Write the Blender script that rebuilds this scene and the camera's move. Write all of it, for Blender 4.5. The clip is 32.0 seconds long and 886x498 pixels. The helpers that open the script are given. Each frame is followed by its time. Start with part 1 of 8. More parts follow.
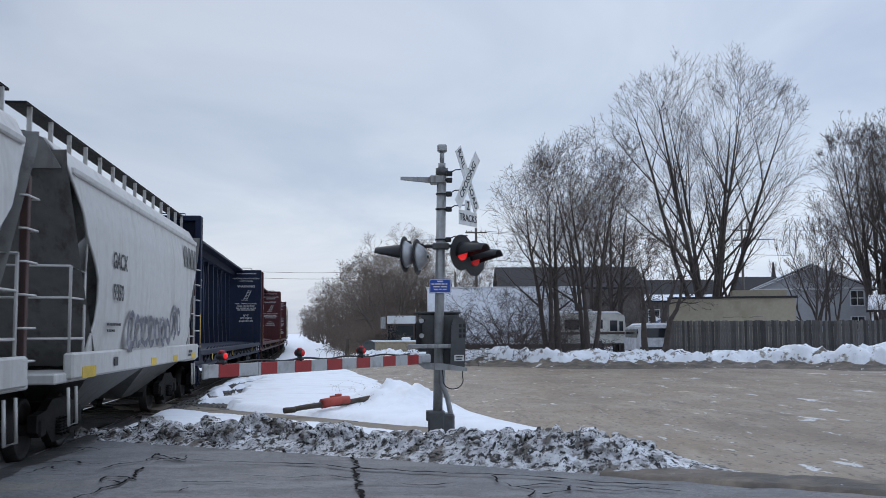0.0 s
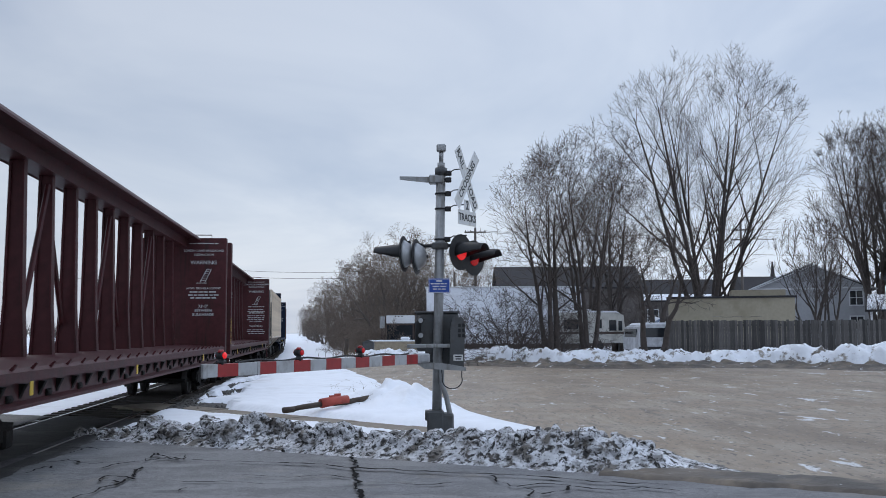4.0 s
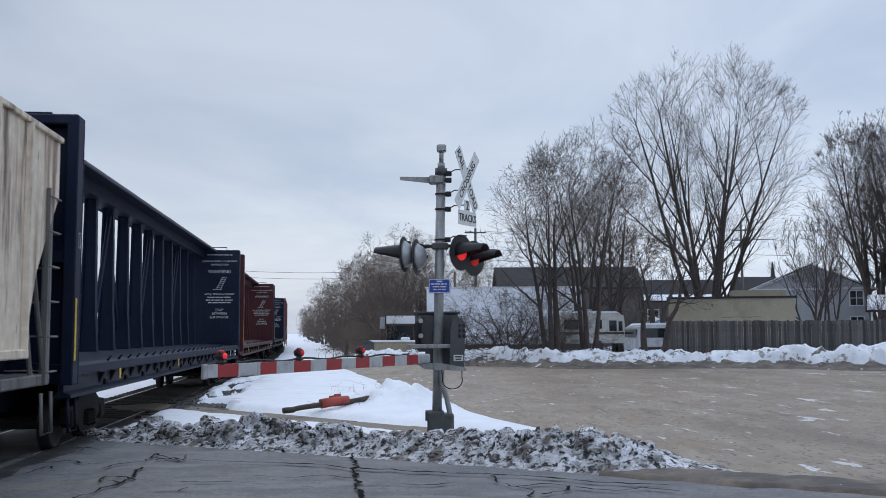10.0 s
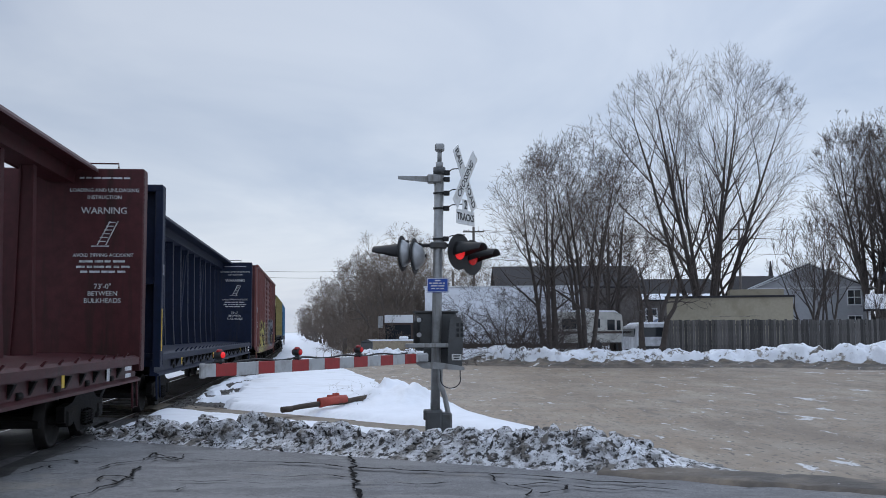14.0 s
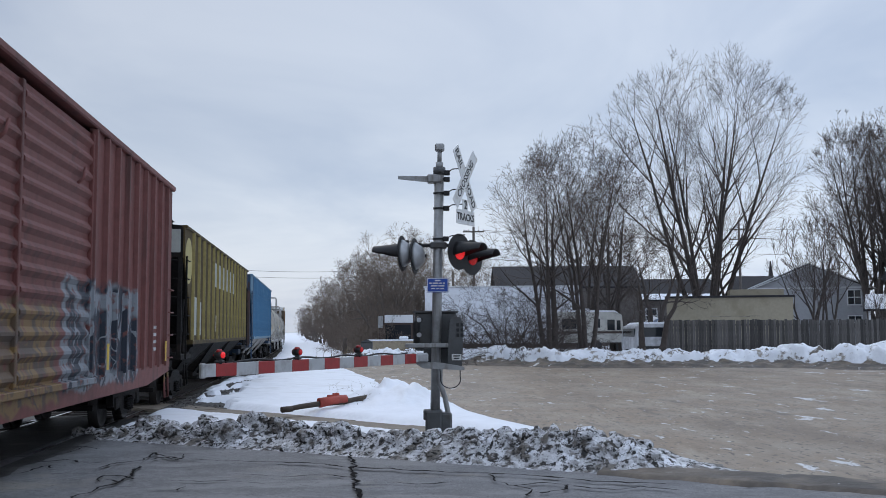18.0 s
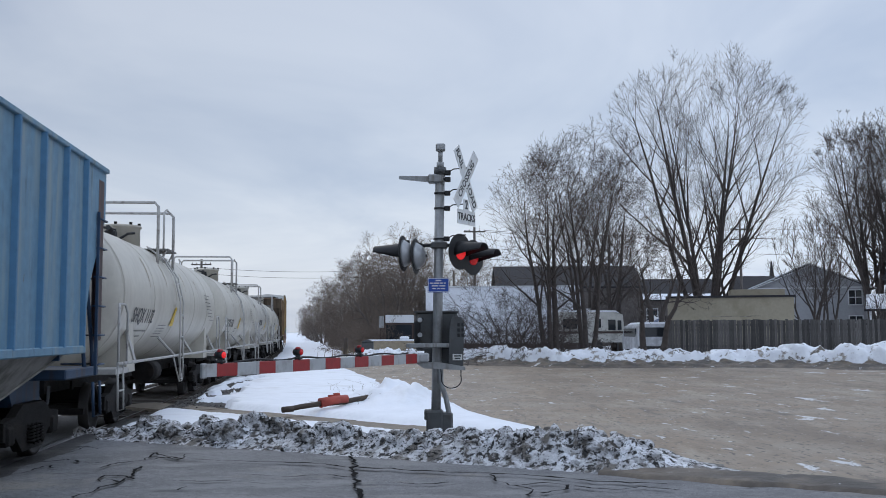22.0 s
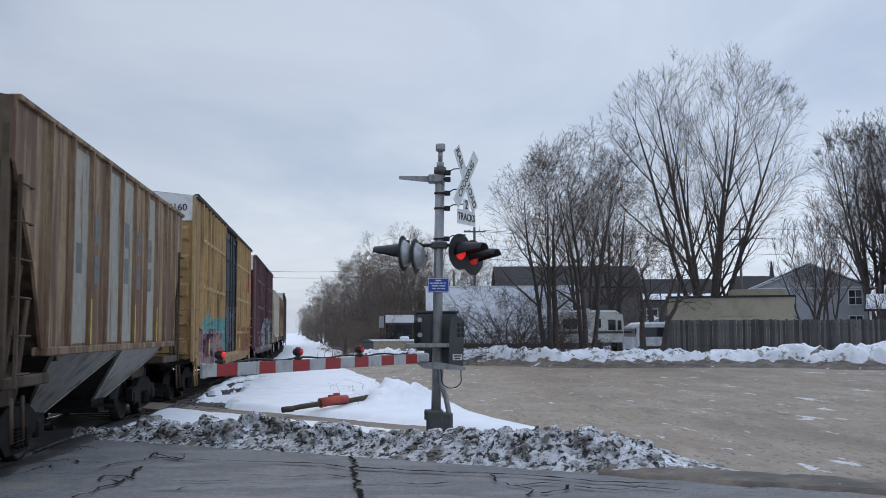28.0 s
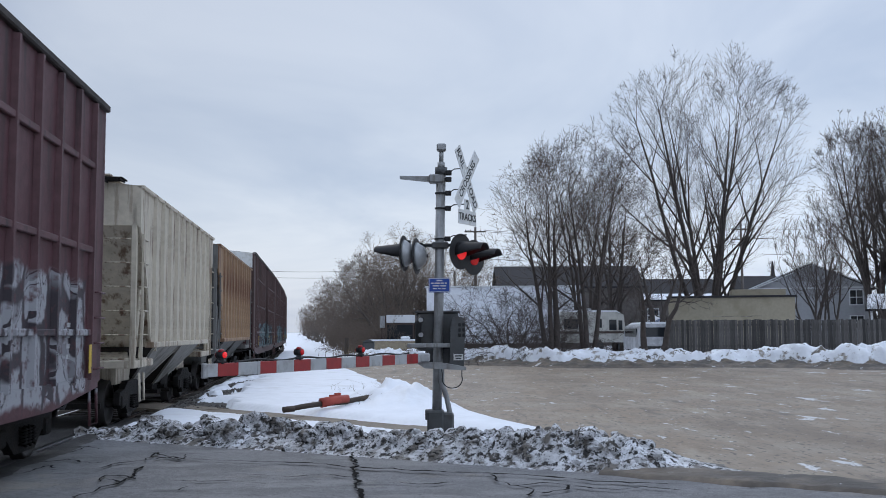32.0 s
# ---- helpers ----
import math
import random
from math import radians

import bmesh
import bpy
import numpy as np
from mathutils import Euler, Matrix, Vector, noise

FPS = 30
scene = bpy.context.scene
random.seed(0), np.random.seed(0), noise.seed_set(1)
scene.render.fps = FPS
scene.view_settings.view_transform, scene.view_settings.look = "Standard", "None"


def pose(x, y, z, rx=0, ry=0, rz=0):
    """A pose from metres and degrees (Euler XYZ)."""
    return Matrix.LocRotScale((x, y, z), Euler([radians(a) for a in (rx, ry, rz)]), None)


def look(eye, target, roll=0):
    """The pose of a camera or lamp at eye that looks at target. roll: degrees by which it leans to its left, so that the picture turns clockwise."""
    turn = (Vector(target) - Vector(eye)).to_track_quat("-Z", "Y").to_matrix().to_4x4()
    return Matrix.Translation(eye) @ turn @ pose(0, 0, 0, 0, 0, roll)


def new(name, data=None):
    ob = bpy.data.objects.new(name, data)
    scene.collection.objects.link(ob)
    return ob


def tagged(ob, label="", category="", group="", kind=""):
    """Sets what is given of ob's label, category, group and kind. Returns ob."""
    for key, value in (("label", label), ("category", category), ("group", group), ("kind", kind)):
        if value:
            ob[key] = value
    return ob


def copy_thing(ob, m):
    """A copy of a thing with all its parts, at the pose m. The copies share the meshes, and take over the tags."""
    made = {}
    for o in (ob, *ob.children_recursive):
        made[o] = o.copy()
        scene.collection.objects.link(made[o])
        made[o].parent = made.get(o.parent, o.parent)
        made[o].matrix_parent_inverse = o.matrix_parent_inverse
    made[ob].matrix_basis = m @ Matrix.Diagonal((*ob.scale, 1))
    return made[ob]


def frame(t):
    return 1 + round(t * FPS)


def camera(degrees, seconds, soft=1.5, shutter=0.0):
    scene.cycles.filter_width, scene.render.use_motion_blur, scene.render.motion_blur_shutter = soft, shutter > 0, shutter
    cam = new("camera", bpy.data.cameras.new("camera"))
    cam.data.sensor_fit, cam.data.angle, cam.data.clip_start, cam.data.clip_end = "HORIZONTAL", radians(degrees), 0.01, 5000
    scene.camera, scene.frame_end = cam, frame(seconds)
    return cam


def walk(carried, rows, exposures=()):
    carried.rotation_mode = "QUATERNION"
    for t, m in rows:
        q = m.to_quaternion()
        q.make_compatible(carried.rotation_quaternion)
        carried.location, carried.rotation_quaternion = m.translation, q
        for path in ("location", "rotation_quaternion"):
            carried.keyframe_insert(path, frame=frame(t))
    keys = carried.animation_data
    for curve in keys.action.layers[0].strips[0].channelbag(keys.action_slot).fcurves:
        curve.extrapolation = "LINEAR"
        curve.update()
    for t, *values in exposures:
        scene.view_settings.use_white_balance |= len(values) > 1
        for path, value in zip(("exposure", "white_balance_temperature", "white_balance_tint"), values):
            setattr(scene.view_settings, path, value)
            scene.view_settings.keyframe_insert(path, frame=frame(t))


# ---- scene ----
# ---- camera: held by hand at one spot, swaying a little ----
LENS = 49.0
cam = camera(LENS, 32.0, soft=0.9, shutter=0.12)
EYE = Vector((0.0, 0.0, 1.703))


def held(turn, nod):
    """The camera's pose, turned and nodded by milliradians from its rest."""
    return (Matrix.Translation(EYE) @ Matrix.Rotation(turn / 1000, 4, "Z")
            @ Matrix.Rotation(radians(94.871) + nod / 1000, 4, "X") @ Matrix.Rotation(radians(-0.30), 4, "Z"))


# seconds, turn to the left and nod upwards in units of 0.58 milliradian
SWAY = [
    (0, 4.4, 1.5), (0.5, 3.4, 2.8), (1, 5.5, 3.1), (1.5, 4.6, 1.5), (2, 1.5, 1.5), (2.5, 2.5, 1.5), (3, 1.5, 1.5), (3.5, 3.1, 0.8),
    (5.5, 1.7, 1.5), (6, 1.5, 0.9), (6.5, 0.9, 0), (7, 0, 0), (7.5, -0.2, 0), (8, 0, 0), (8.5, 0, 0), (9, 3.1, 0),
    (9.5, 5, 1.2), (10, 3.2, 1.5), (10.5, 0.6, 0), (11, -1.4, 0.1), (11.5, -1.2, 0.1), (12, -0.1, 0), (12.5, 0, 0), (13, 0, 0),
    (13.5, 0, 0), (14, 0, 0), (14.5, 1.2, 0), (16.5, 0, 0), (17, 0, 0), (17.5, 0, 0), (18, 0, 0), (18.5, 0, 0),
    (19, 0, 0), (19.5, 0, 0), (20, 0, 0), (20.5, 2.9, 0), (21, 3.2, 0), (21.5, 3.2, 0.1), (22, 1.5, 0), (22.5, 0.1, 0),
    (23, 0, 0), (23.5, 0, 0), (24, 0, 0), (24.5, 0, 0), (25, 0, 0), (25.5, 0, 0), (27.5, 1.4, 0), (28, 1.5, 0),
    (28.5, 2.9, 0), (29, 3.1, 0), (29.5, 3.1, 0), (30, 1.7, 0.1), (30.5, 2.9, 0), (31, 2, 0), (31.5, 3.1, 0), (32, 3.1, 0),
]
walk(cam, [(t, held(a * 0.581, b * 0.581)) for t, a, b in SWAY],
     [(0.0, 0.0), (21.0, 0.0), (22.5, -0.05), (24.0, -0.09), (26.0, -0.09), (28.0, -0.04), (29.5, 0.0), (31.0, 0.03), (32.0, 0.03)])

# ---- sky and sun: a bright overcast late afternoon ----
world = bpy.data.worlds.new("overcast_sky")
scene.world = world
world.use_nodes = True
wn, wl = world.node_tree.nodes, world.node_tree.links
wn.clear()


def wnode(kind, **inputs):
    n = wn.new(kind)
    for key, value in inputs.items():
        n.inputs[key].default_value = value
    return n


sky = wnode("ShaderNodeTexSky")
sky.sky_type, sky.sun_disc = "NISHITA", False
sky.sun_elevation, sky.sun_rotation = radians(44.5), radians(-23)
sky.dust_density, sky.air_density = 2.0, 1.2
w_co = wnode("ShaderNodeTexCoord")
w_sep = wnode("ShaderNodeSeparateXYZ")
wl.new(w_co.outputs["Generated"], w_sep.inputs[0])
# cloud sheets flattened towards the horizon: divide the direction by its height
w_add = wnode("ShaderNodeMath")
w_add.operation, w_add.inputs[1].default_value = "ADD", 0.22
wl.new(w_sep.outputs["Z"], w_add.inputs[0])
w_max = wnode("ShaderNodeMath")
w_max.operation, w_max.inputs[1].default_value = "MAXIMUM", 0.05
wl.new(w_add.outputs[0], w_max.inputs[0])
w_div = wnode("ShaderNodeVectorMath")
w_div.operation = "DIVIDE"
wl.new(w_co.outputs["Generated"], w_div.inputs[0])
w_comb = wnode("ShaderNodeCombineXYZ")
for i in range(3):
    wl.new(w_max.outputs[0], w_comb.inputs[i])
wl.new(w_comb.outputs[0], w_div.inputs[1])
w_noise = wnode("ShaderNodeTexNoise", Scale=1.1, Detail=5.0, Roughness=0.55, Distortion=0.5)
w_map = wnode("ShaderNodeMapping")
w_map.inputs["Location"].default_value = (2.6, 1.3, 0.0)
wl.new(w_div.outputs[0], w_map.inputs["Vector"])
wl.new(w_map.outputs[0], w_noise.inputs["Vector"])
w_cloud = wnode("ShaderNodeValToRGB")
e = w_cloud.color_ramp.elements
e[0].position, e[0].color = 0.34, (0.43, 0.53, 0.72, 1)
e[1].position, e[1].color = 0.66, (0.62, 0.71, 0.872, 1)
wl.new(w_noise.outputs["Fac"], w_cloud.inputs[0])
# brighter band low in the sky, brighter again towards the zenith
w_low = wnode("ShaderNodeValToRGB")
e = w_low.color_ramp.elements
e[0].position, e[0].color = 0.0, (1.27, 1.19, 1.09, 1)
e[1].position, e[1].color = 1.0, (1.9, 1.9, 1.9, 1)
for pos, c in ((0.07, (1.37, 1.30, 1.18, 1)), (0.14, (1.26, 1.22, 1.14, 1)), (0.22, (1.07, 1.06, 1.03, 1)), (0.36, (1.0, 0.99, 0.98, 1)),
               (0.55, (1.5, 1.5, 1.5, 1))):
    n = e.new(pos)
    n.color = c
wl.new(w_sep.outputs["Z"], w_low.inputs[0])
w_mul = wnode("ShaderNodeMix")
w_mul.data_type, w_mul.blend_type = "RGBA", "MULTIPLY"
w_mul.inputs[0].default_value = 1.0
wl.new(w_cloud.outputs[0], w_mul.inputs[6])
wl.new(w_low.outputs[0], w_mul.inputs[7])
w_side = wnode("ShaderNodeMapRange")
w_side.inputs[1].default_value, w_side.inputs[2].default_value, w_side.inputs[3].default_value, w_side.inputs[4].default_value = -0.5, 0.3, 0.80, 1.03
wl.new(w_sep.outputs["X"], w_side.inputs[0])
bg_cloud = wnode("ShaderNodeBackground")
wl.new(w_side.outputs[0], bg_cloud.inputs["Strength"])
wl.new(w_mul.outputs[2], bg_cloud.inputs[0])
bg_sky = wnode("ShaderNodeBackground", Strength=0.08)
wl.new(sky.outputs[0], bg_sky.inputs[0])
w_mix = wnode("ShaderNodeMixShader", Fac=0.93)
wl.new(bg_sky.outputs[0], w_mix.inputs[1])
wl.new(bg_cloud.outputs[0], w_mix.inputs[2])
w_out = wnode("ShaderNodeOutputWorld")
wl.new(w_mix.outputs[0], w_out.inputs[0])

sun_data = bpy.data.lights.new("sun", "SUN")
sun_data.energy, sun_data.angle, sun_data.color = 0.5, radians(25), (1.0, 0.95, 0.88)
sun = new("sun", sun_data)
sun.matrix_world = look((-12, 28, 30), (0, 0, 0))


# ---- materials ----
def ramp_of(nt, stops):
    r = nt.nodes.new("ShaderNodeValToRGB")
    el = r.color_ramp.elements
    while len(el) < len(stops):
        el.new(0.5)
    for s, (pos, c) in zip(el, stops):
        s.position, s.color = pos, (*c, 1)
    return r


def calc(nt, op, a, b=None, clamp=False):
    n = nt.nodes.new("ShaderNodeMath")
    n.operation, n.use_clamp = op, clamp
    for i, q in enumerate((a, b)):
        if q is None:
            continue
        if isinstance(q, (int, float)):
            n.inputs[i].default_value = q
        else:
            nt.links.new(q, n.inputs[i])
    return n.outputs[0]


def sprayed(nt, src, colour, y0, y1, z0, z1, fill, line, cells, second=None):
    """Spray paint over a stretch of a car's side: bulging strokes in two colours, ragged at the rim."""
    n, l = nt.nodes, nt.links
    wob = n.new("ShaderNodeTexNoise")
    wob.inputs["Scale"].default_value, wob.inputs["Detail"].default_value = 1.7, 3
    l.new(src, wob.inputs["Vector"])
    mixv = n.new("ShaderNodeVectorMath")
    mixv.operation = "MULTIPLY_ADD"
    l.new(wob.outputs["Color"], mixv.inputs[0])
    mixv.inputs[1].default_value = (0.0, 0.5, 0.5)
    l.new(src, mixv.inputs[2])
    sep = n.new("ShaderNodeSeparateXYZ")
    l.new(mixv.outputs[0], sep.inputs[0])
    yy, zz = calc(nt, "SUBTRACT", sep.outputs["Y"], 0.25), calc(nt, "SUBTRACT", sep.outputs["Z"], 0.25)
    my = calc(nt, "SUBTRACT", (y1 - y0) / 2, calc(nt, "ABSOLUTE", calc(nt, "SUBTRACT", yy, (y0 + y1) / 2)))
    mz = calc(nt, "SUBTRACT", (z1 - z0) / 2, calc(nt, "ABSOLUTE", calc(nt, "SUBTRACT", zz, (z0 + z1) / 2)))
    mask = calc(nt, "MULTIPLY", calc(nt, "MINIMUM", my, mz), 14.0, True)
    st = n.new("ShaderNodeMapping")
    st.inputs["Scale"].default_value, st.inputs["Location"].default_value = (0.02, 1.05, 0.55), (y0, z1, cells)
    l.new(mixv.outputs[0], st.inputs[0])
    cell = n.new("ShaderNodeTexVoronoi")
    cell.feature = "DISTANCE_TO_EDGE"
    cell.inputs["Scale"].default_value, cell.inputs["Randomness"].default_value = cells * 1.25, 0.85
    l.new(st.outputs[0], cell.inputs["Vector"])
    blob = n.new("ShaderNodeTexNoise")
    blob.inputs["Scale"].default_value, blob.inputs["Detail"].default_value, blob.inputs["Distortion"].default_value = cells * 1.7, 1.2, 1.2
    l.new(st.outputs[0], blob.inputs["Vector"])
    other = second or fill
    tones = ramp_of(nt, [(0.0, fill), (0.46, line), (0.485, fill), (0.58, other), (0.67, line), (0.69, other)])
    tones.color_ramp.interpolation = "CONSTANT"
    l.new(blob.outputs["Fac"], tones.inputs[0])
    rim = ramp_of(nt, [(0.045, (1, 1, 1)), (0.075, (0, 0, 0))])
    l.new(cell.outputs["Distance"], rim.inputs[0])
    body = n.new("ShaderNodeMix")
    body.data_type = "RGBA"
    l.new(rim.outputs[0], body.inputs[0])
    l.new(tones.outputs[0], body.inputs[6])
    body.inputs[7].default_value = (*line, 1)
    worn = n.new("ShaderNodeTexNoise")
    worn.inputs["Scale"].default_value, worn.inputs["Detail"].default_value = 9, 4
    l.new(src, worn.inputs["Vector"])
    alpha = calc(nt, "MULTIPLY", mask, calc(nt, "MULTIPLY", calc(nt, "SUBTRACT", worn.outputs["Fac"], 0.30), 6.0, True))
    mx = n.new("ShaderNodeMix")
    mx.data_type = "RGBA"
    l.new(alpha, mx.inputs[0])
    l.new(colour, mx.inputs[6])
    l.new(body.outputs[2], mx.inputs[7])
    return mx.outputs[2]


def mat(name, base, rough=0.7, metal=0.0, vary=0.12, scale=6.0, stain=None, stain_scale=1.2, stain_at=(0.52, 0.68), bump=0.15,
        bump_scale=40.0, streak=False, per_piece=0.0, glow=None, stretch=None, paint=(), extra=(), spec=0.5):
    """A procedural surface: a base colour that varies in grain, stains at a larger scale (drawn out downwards when streak), and fine relief."""
    m = bpy.data.materials.new(name)
    m.use_nodes = True
    nt = m.node_tree
    n, l = nt.nodes, nt.links
    bsdf = n["Principled BSDF"]
    co = n.new("ShaderNodeTexCoord")
    src = co.outputs["Object"]
    if stretch:
        mp = n.new("ShaderNodeMapping")
        mp.inputs["Scale"].default_value = stretch
        l.new(src, mp.inputs[0])
        fine_src = mp.outputs[0]
    else:
        fine_src = src
    g = n.new("ShaderNodeTexNoise")
    g.inputs["Scale"].default_value, g.inputs["Detail"].default_value, g.inputs["Roughness"].default_value = scale, 6, 0.6
    l.new(fine_src, g.inputs["Vector"])
    lo = tuple(max(0.0, c * (1 - vary * 2)) for c in base)
    hi = tuple(min(1.0, c * (1 + vary * 2)) for c in base)
    r = ramp_of(nt, [(0.25, lo), (0.5, base), (0.75, hi)])
    l.new(g.outputs["Fac"], r.inputs[0])
    colour = r.outputs[0]
    if stain:
        mp = n.new("ShaderNodeMapping")
        mp.inputs["Scale"].default_value = (3.2, 3.2, 0.28) if streak else (1, 1, 1)
        l.new(src, mp.inputs[0])
        s = n.new("ShaderNodeTexNoise")
        s.inputs["Scale"].default_value, s.inputs["Detail"].default_value, s.inputs["Roughness"].default_value = stain_scale, 7, 0.62
        l.new(mp.outputs[0], s.inputs["Vector"])
        sr = ramp_of(nt, [(stain_at[0], (0, 0, 0)), (stain_at[1], (1, 1, 1))])
        l.new(s.outputs["Fac"], sr.inputs[0])
        mx = n.new("ShaderNodeMix")
        mx.data_type = "RGBA"
        l.new(sr.outputs[0], mx.inputs[0])
        l.new(colour, mx.inputs[6])
        mx.inputs[7].default_value = (*stain, 1)
        colour = mx.outputs[2]
    for tint, size, (e0, e1), squash in extra:
        mp = n.new("ShaderNodeMapping")
        mp.inputs["Scale"].default_value = squash
        l.new(src, mp.inputs[0])
        s = n.new("ShaderNodeTexNoise")
        s.inputs["Scale"].default_value, s.inputs["Detail"].default_value, s.inputs["Roughness"].default_value = size, 8, 0.65
        l.new(mp.outputs[0], s.inputs["Vector"])
        sr = ramp_of(nt, [(e0, (0, 0, 0)), (e1, (1, 1, 1))])
        l.new(s.outputs["Fac"], sr.inputs[0])
        mx = n.new("ShaderNodeMix")
        mx.data_type = "RGBA"
        l.new(sr.outputs[0], mx.inputs[0])
        l.new(colour, mx.inputs[6])
        mx.inputs[7].default_value = (*tint, 1)
        colour = mx.outputs[2]
    for spray in paint:
        colour = sprayed(nt, src, colour, *spray)
    if per_piece:
        oi = n.new("ShaderNodeObjectInfo")
        mr = n.new("ShaderNodeMapRange")
        mr.inputs[3].default_value, mr.inputs[4].default_value = 1 - per_piece, 1 + per_piece
        l.new(oi.outputs["Random"], mr.inputs[0])
        hs = n.new("ShaderNodeHueSaturation")
        l.new(mr.outputs[0], hs.inputs["Value"])
        l.new(colour, hs.inputs["Color"])
        colour = hs.outputs[0]
    l.new(colour, bsdf.inputs["Base Color"])
    bsdf.inputs["Roughness"].default_value, bsdf.inputs["Metallic"].default_value = rough, metal
    bsdf.inputs["Specular IOR Level"].default_value = spec
    if bump:
        bn = n.new("ShaderNodeTexNoise")
        bn.inputs["Scale"].default_value, bn.inputs["Detail"].default_value = bump_scale, 4
        l.new(fine_src, bn.inputs["Vector"])
        b = n.new("ShaderNodeBump")
        b.inputs["Strength"].default_value, b.inputs["Distance"].default_value = bump, 0.02
        l.new(bn.outputs["Fac"], b.inputs["Height"])
        l.new(b.outputs[0], bsdf.inputs["Normal"])
    if glow:
        bsdf.inputs["Emission Color"].default_value, bsdf.inputs["Emission Strength"].default_value = (*glow[0], 1), glow[1]
    return m


SPRAY_RED = [(-7.7, -1.7, 0.7, 2.3, (0.42, 0.37, 0.13), (0.02, 0.018, 0.02), 0.85), (-1.8, 1.3, 0.8, 2.1, (0.21, 0.135, 0.06), (0.10, 0.075, 0.06), 1.1, (0.13, 0.09, 0.06)),
             (1.4, 6.2, 0.9, 2.5, (0.025, 0.032, 0.045), (0.22, 0.24, 0.26), 0.7, (0.035, 0.045, 0.06))]
SPRAY_YELLOW = [(6.3, 7.4, 3.3, 4.1, (0.34, 0.06, 0.06), (0.32, 0.12, 0.10), 1.4),
                (-7.4, -1.8, 0.7, 1.85, (0.24, 0.13, 0.16), (0.055, 0.035, 0.05), 1.0, (0.33, 0.25, 0.24)), (-7.2, -1.8, 1.72, 2.2, (0.13, 0.33, 0.32), (0.09, 0.21, 0.21), 1.3),
                (-2.6, -1.75, 0.8, 1.9, (0.13, 0.33, 0.32), (0.10, 0.22, 0.22), 1.5), (4.2, 7.8, 0.9, 2.0, (0.30, 0.12, 0.07), (0.20, 0.10, 0.06), 1.2, (0.26, 0.15, 0.09))]
SPRAY_PLUM = [(-3.8, 6.9, 0.85, 2.5, (0.36, 0.36, 0.38), (0.05, 0.04, 0.047), 1.0, (0.24, 0.235, 0.25))]
RUST = (0.13, 0.055, 0.03)
GRIME = (0.05, 0.042, 0.036)
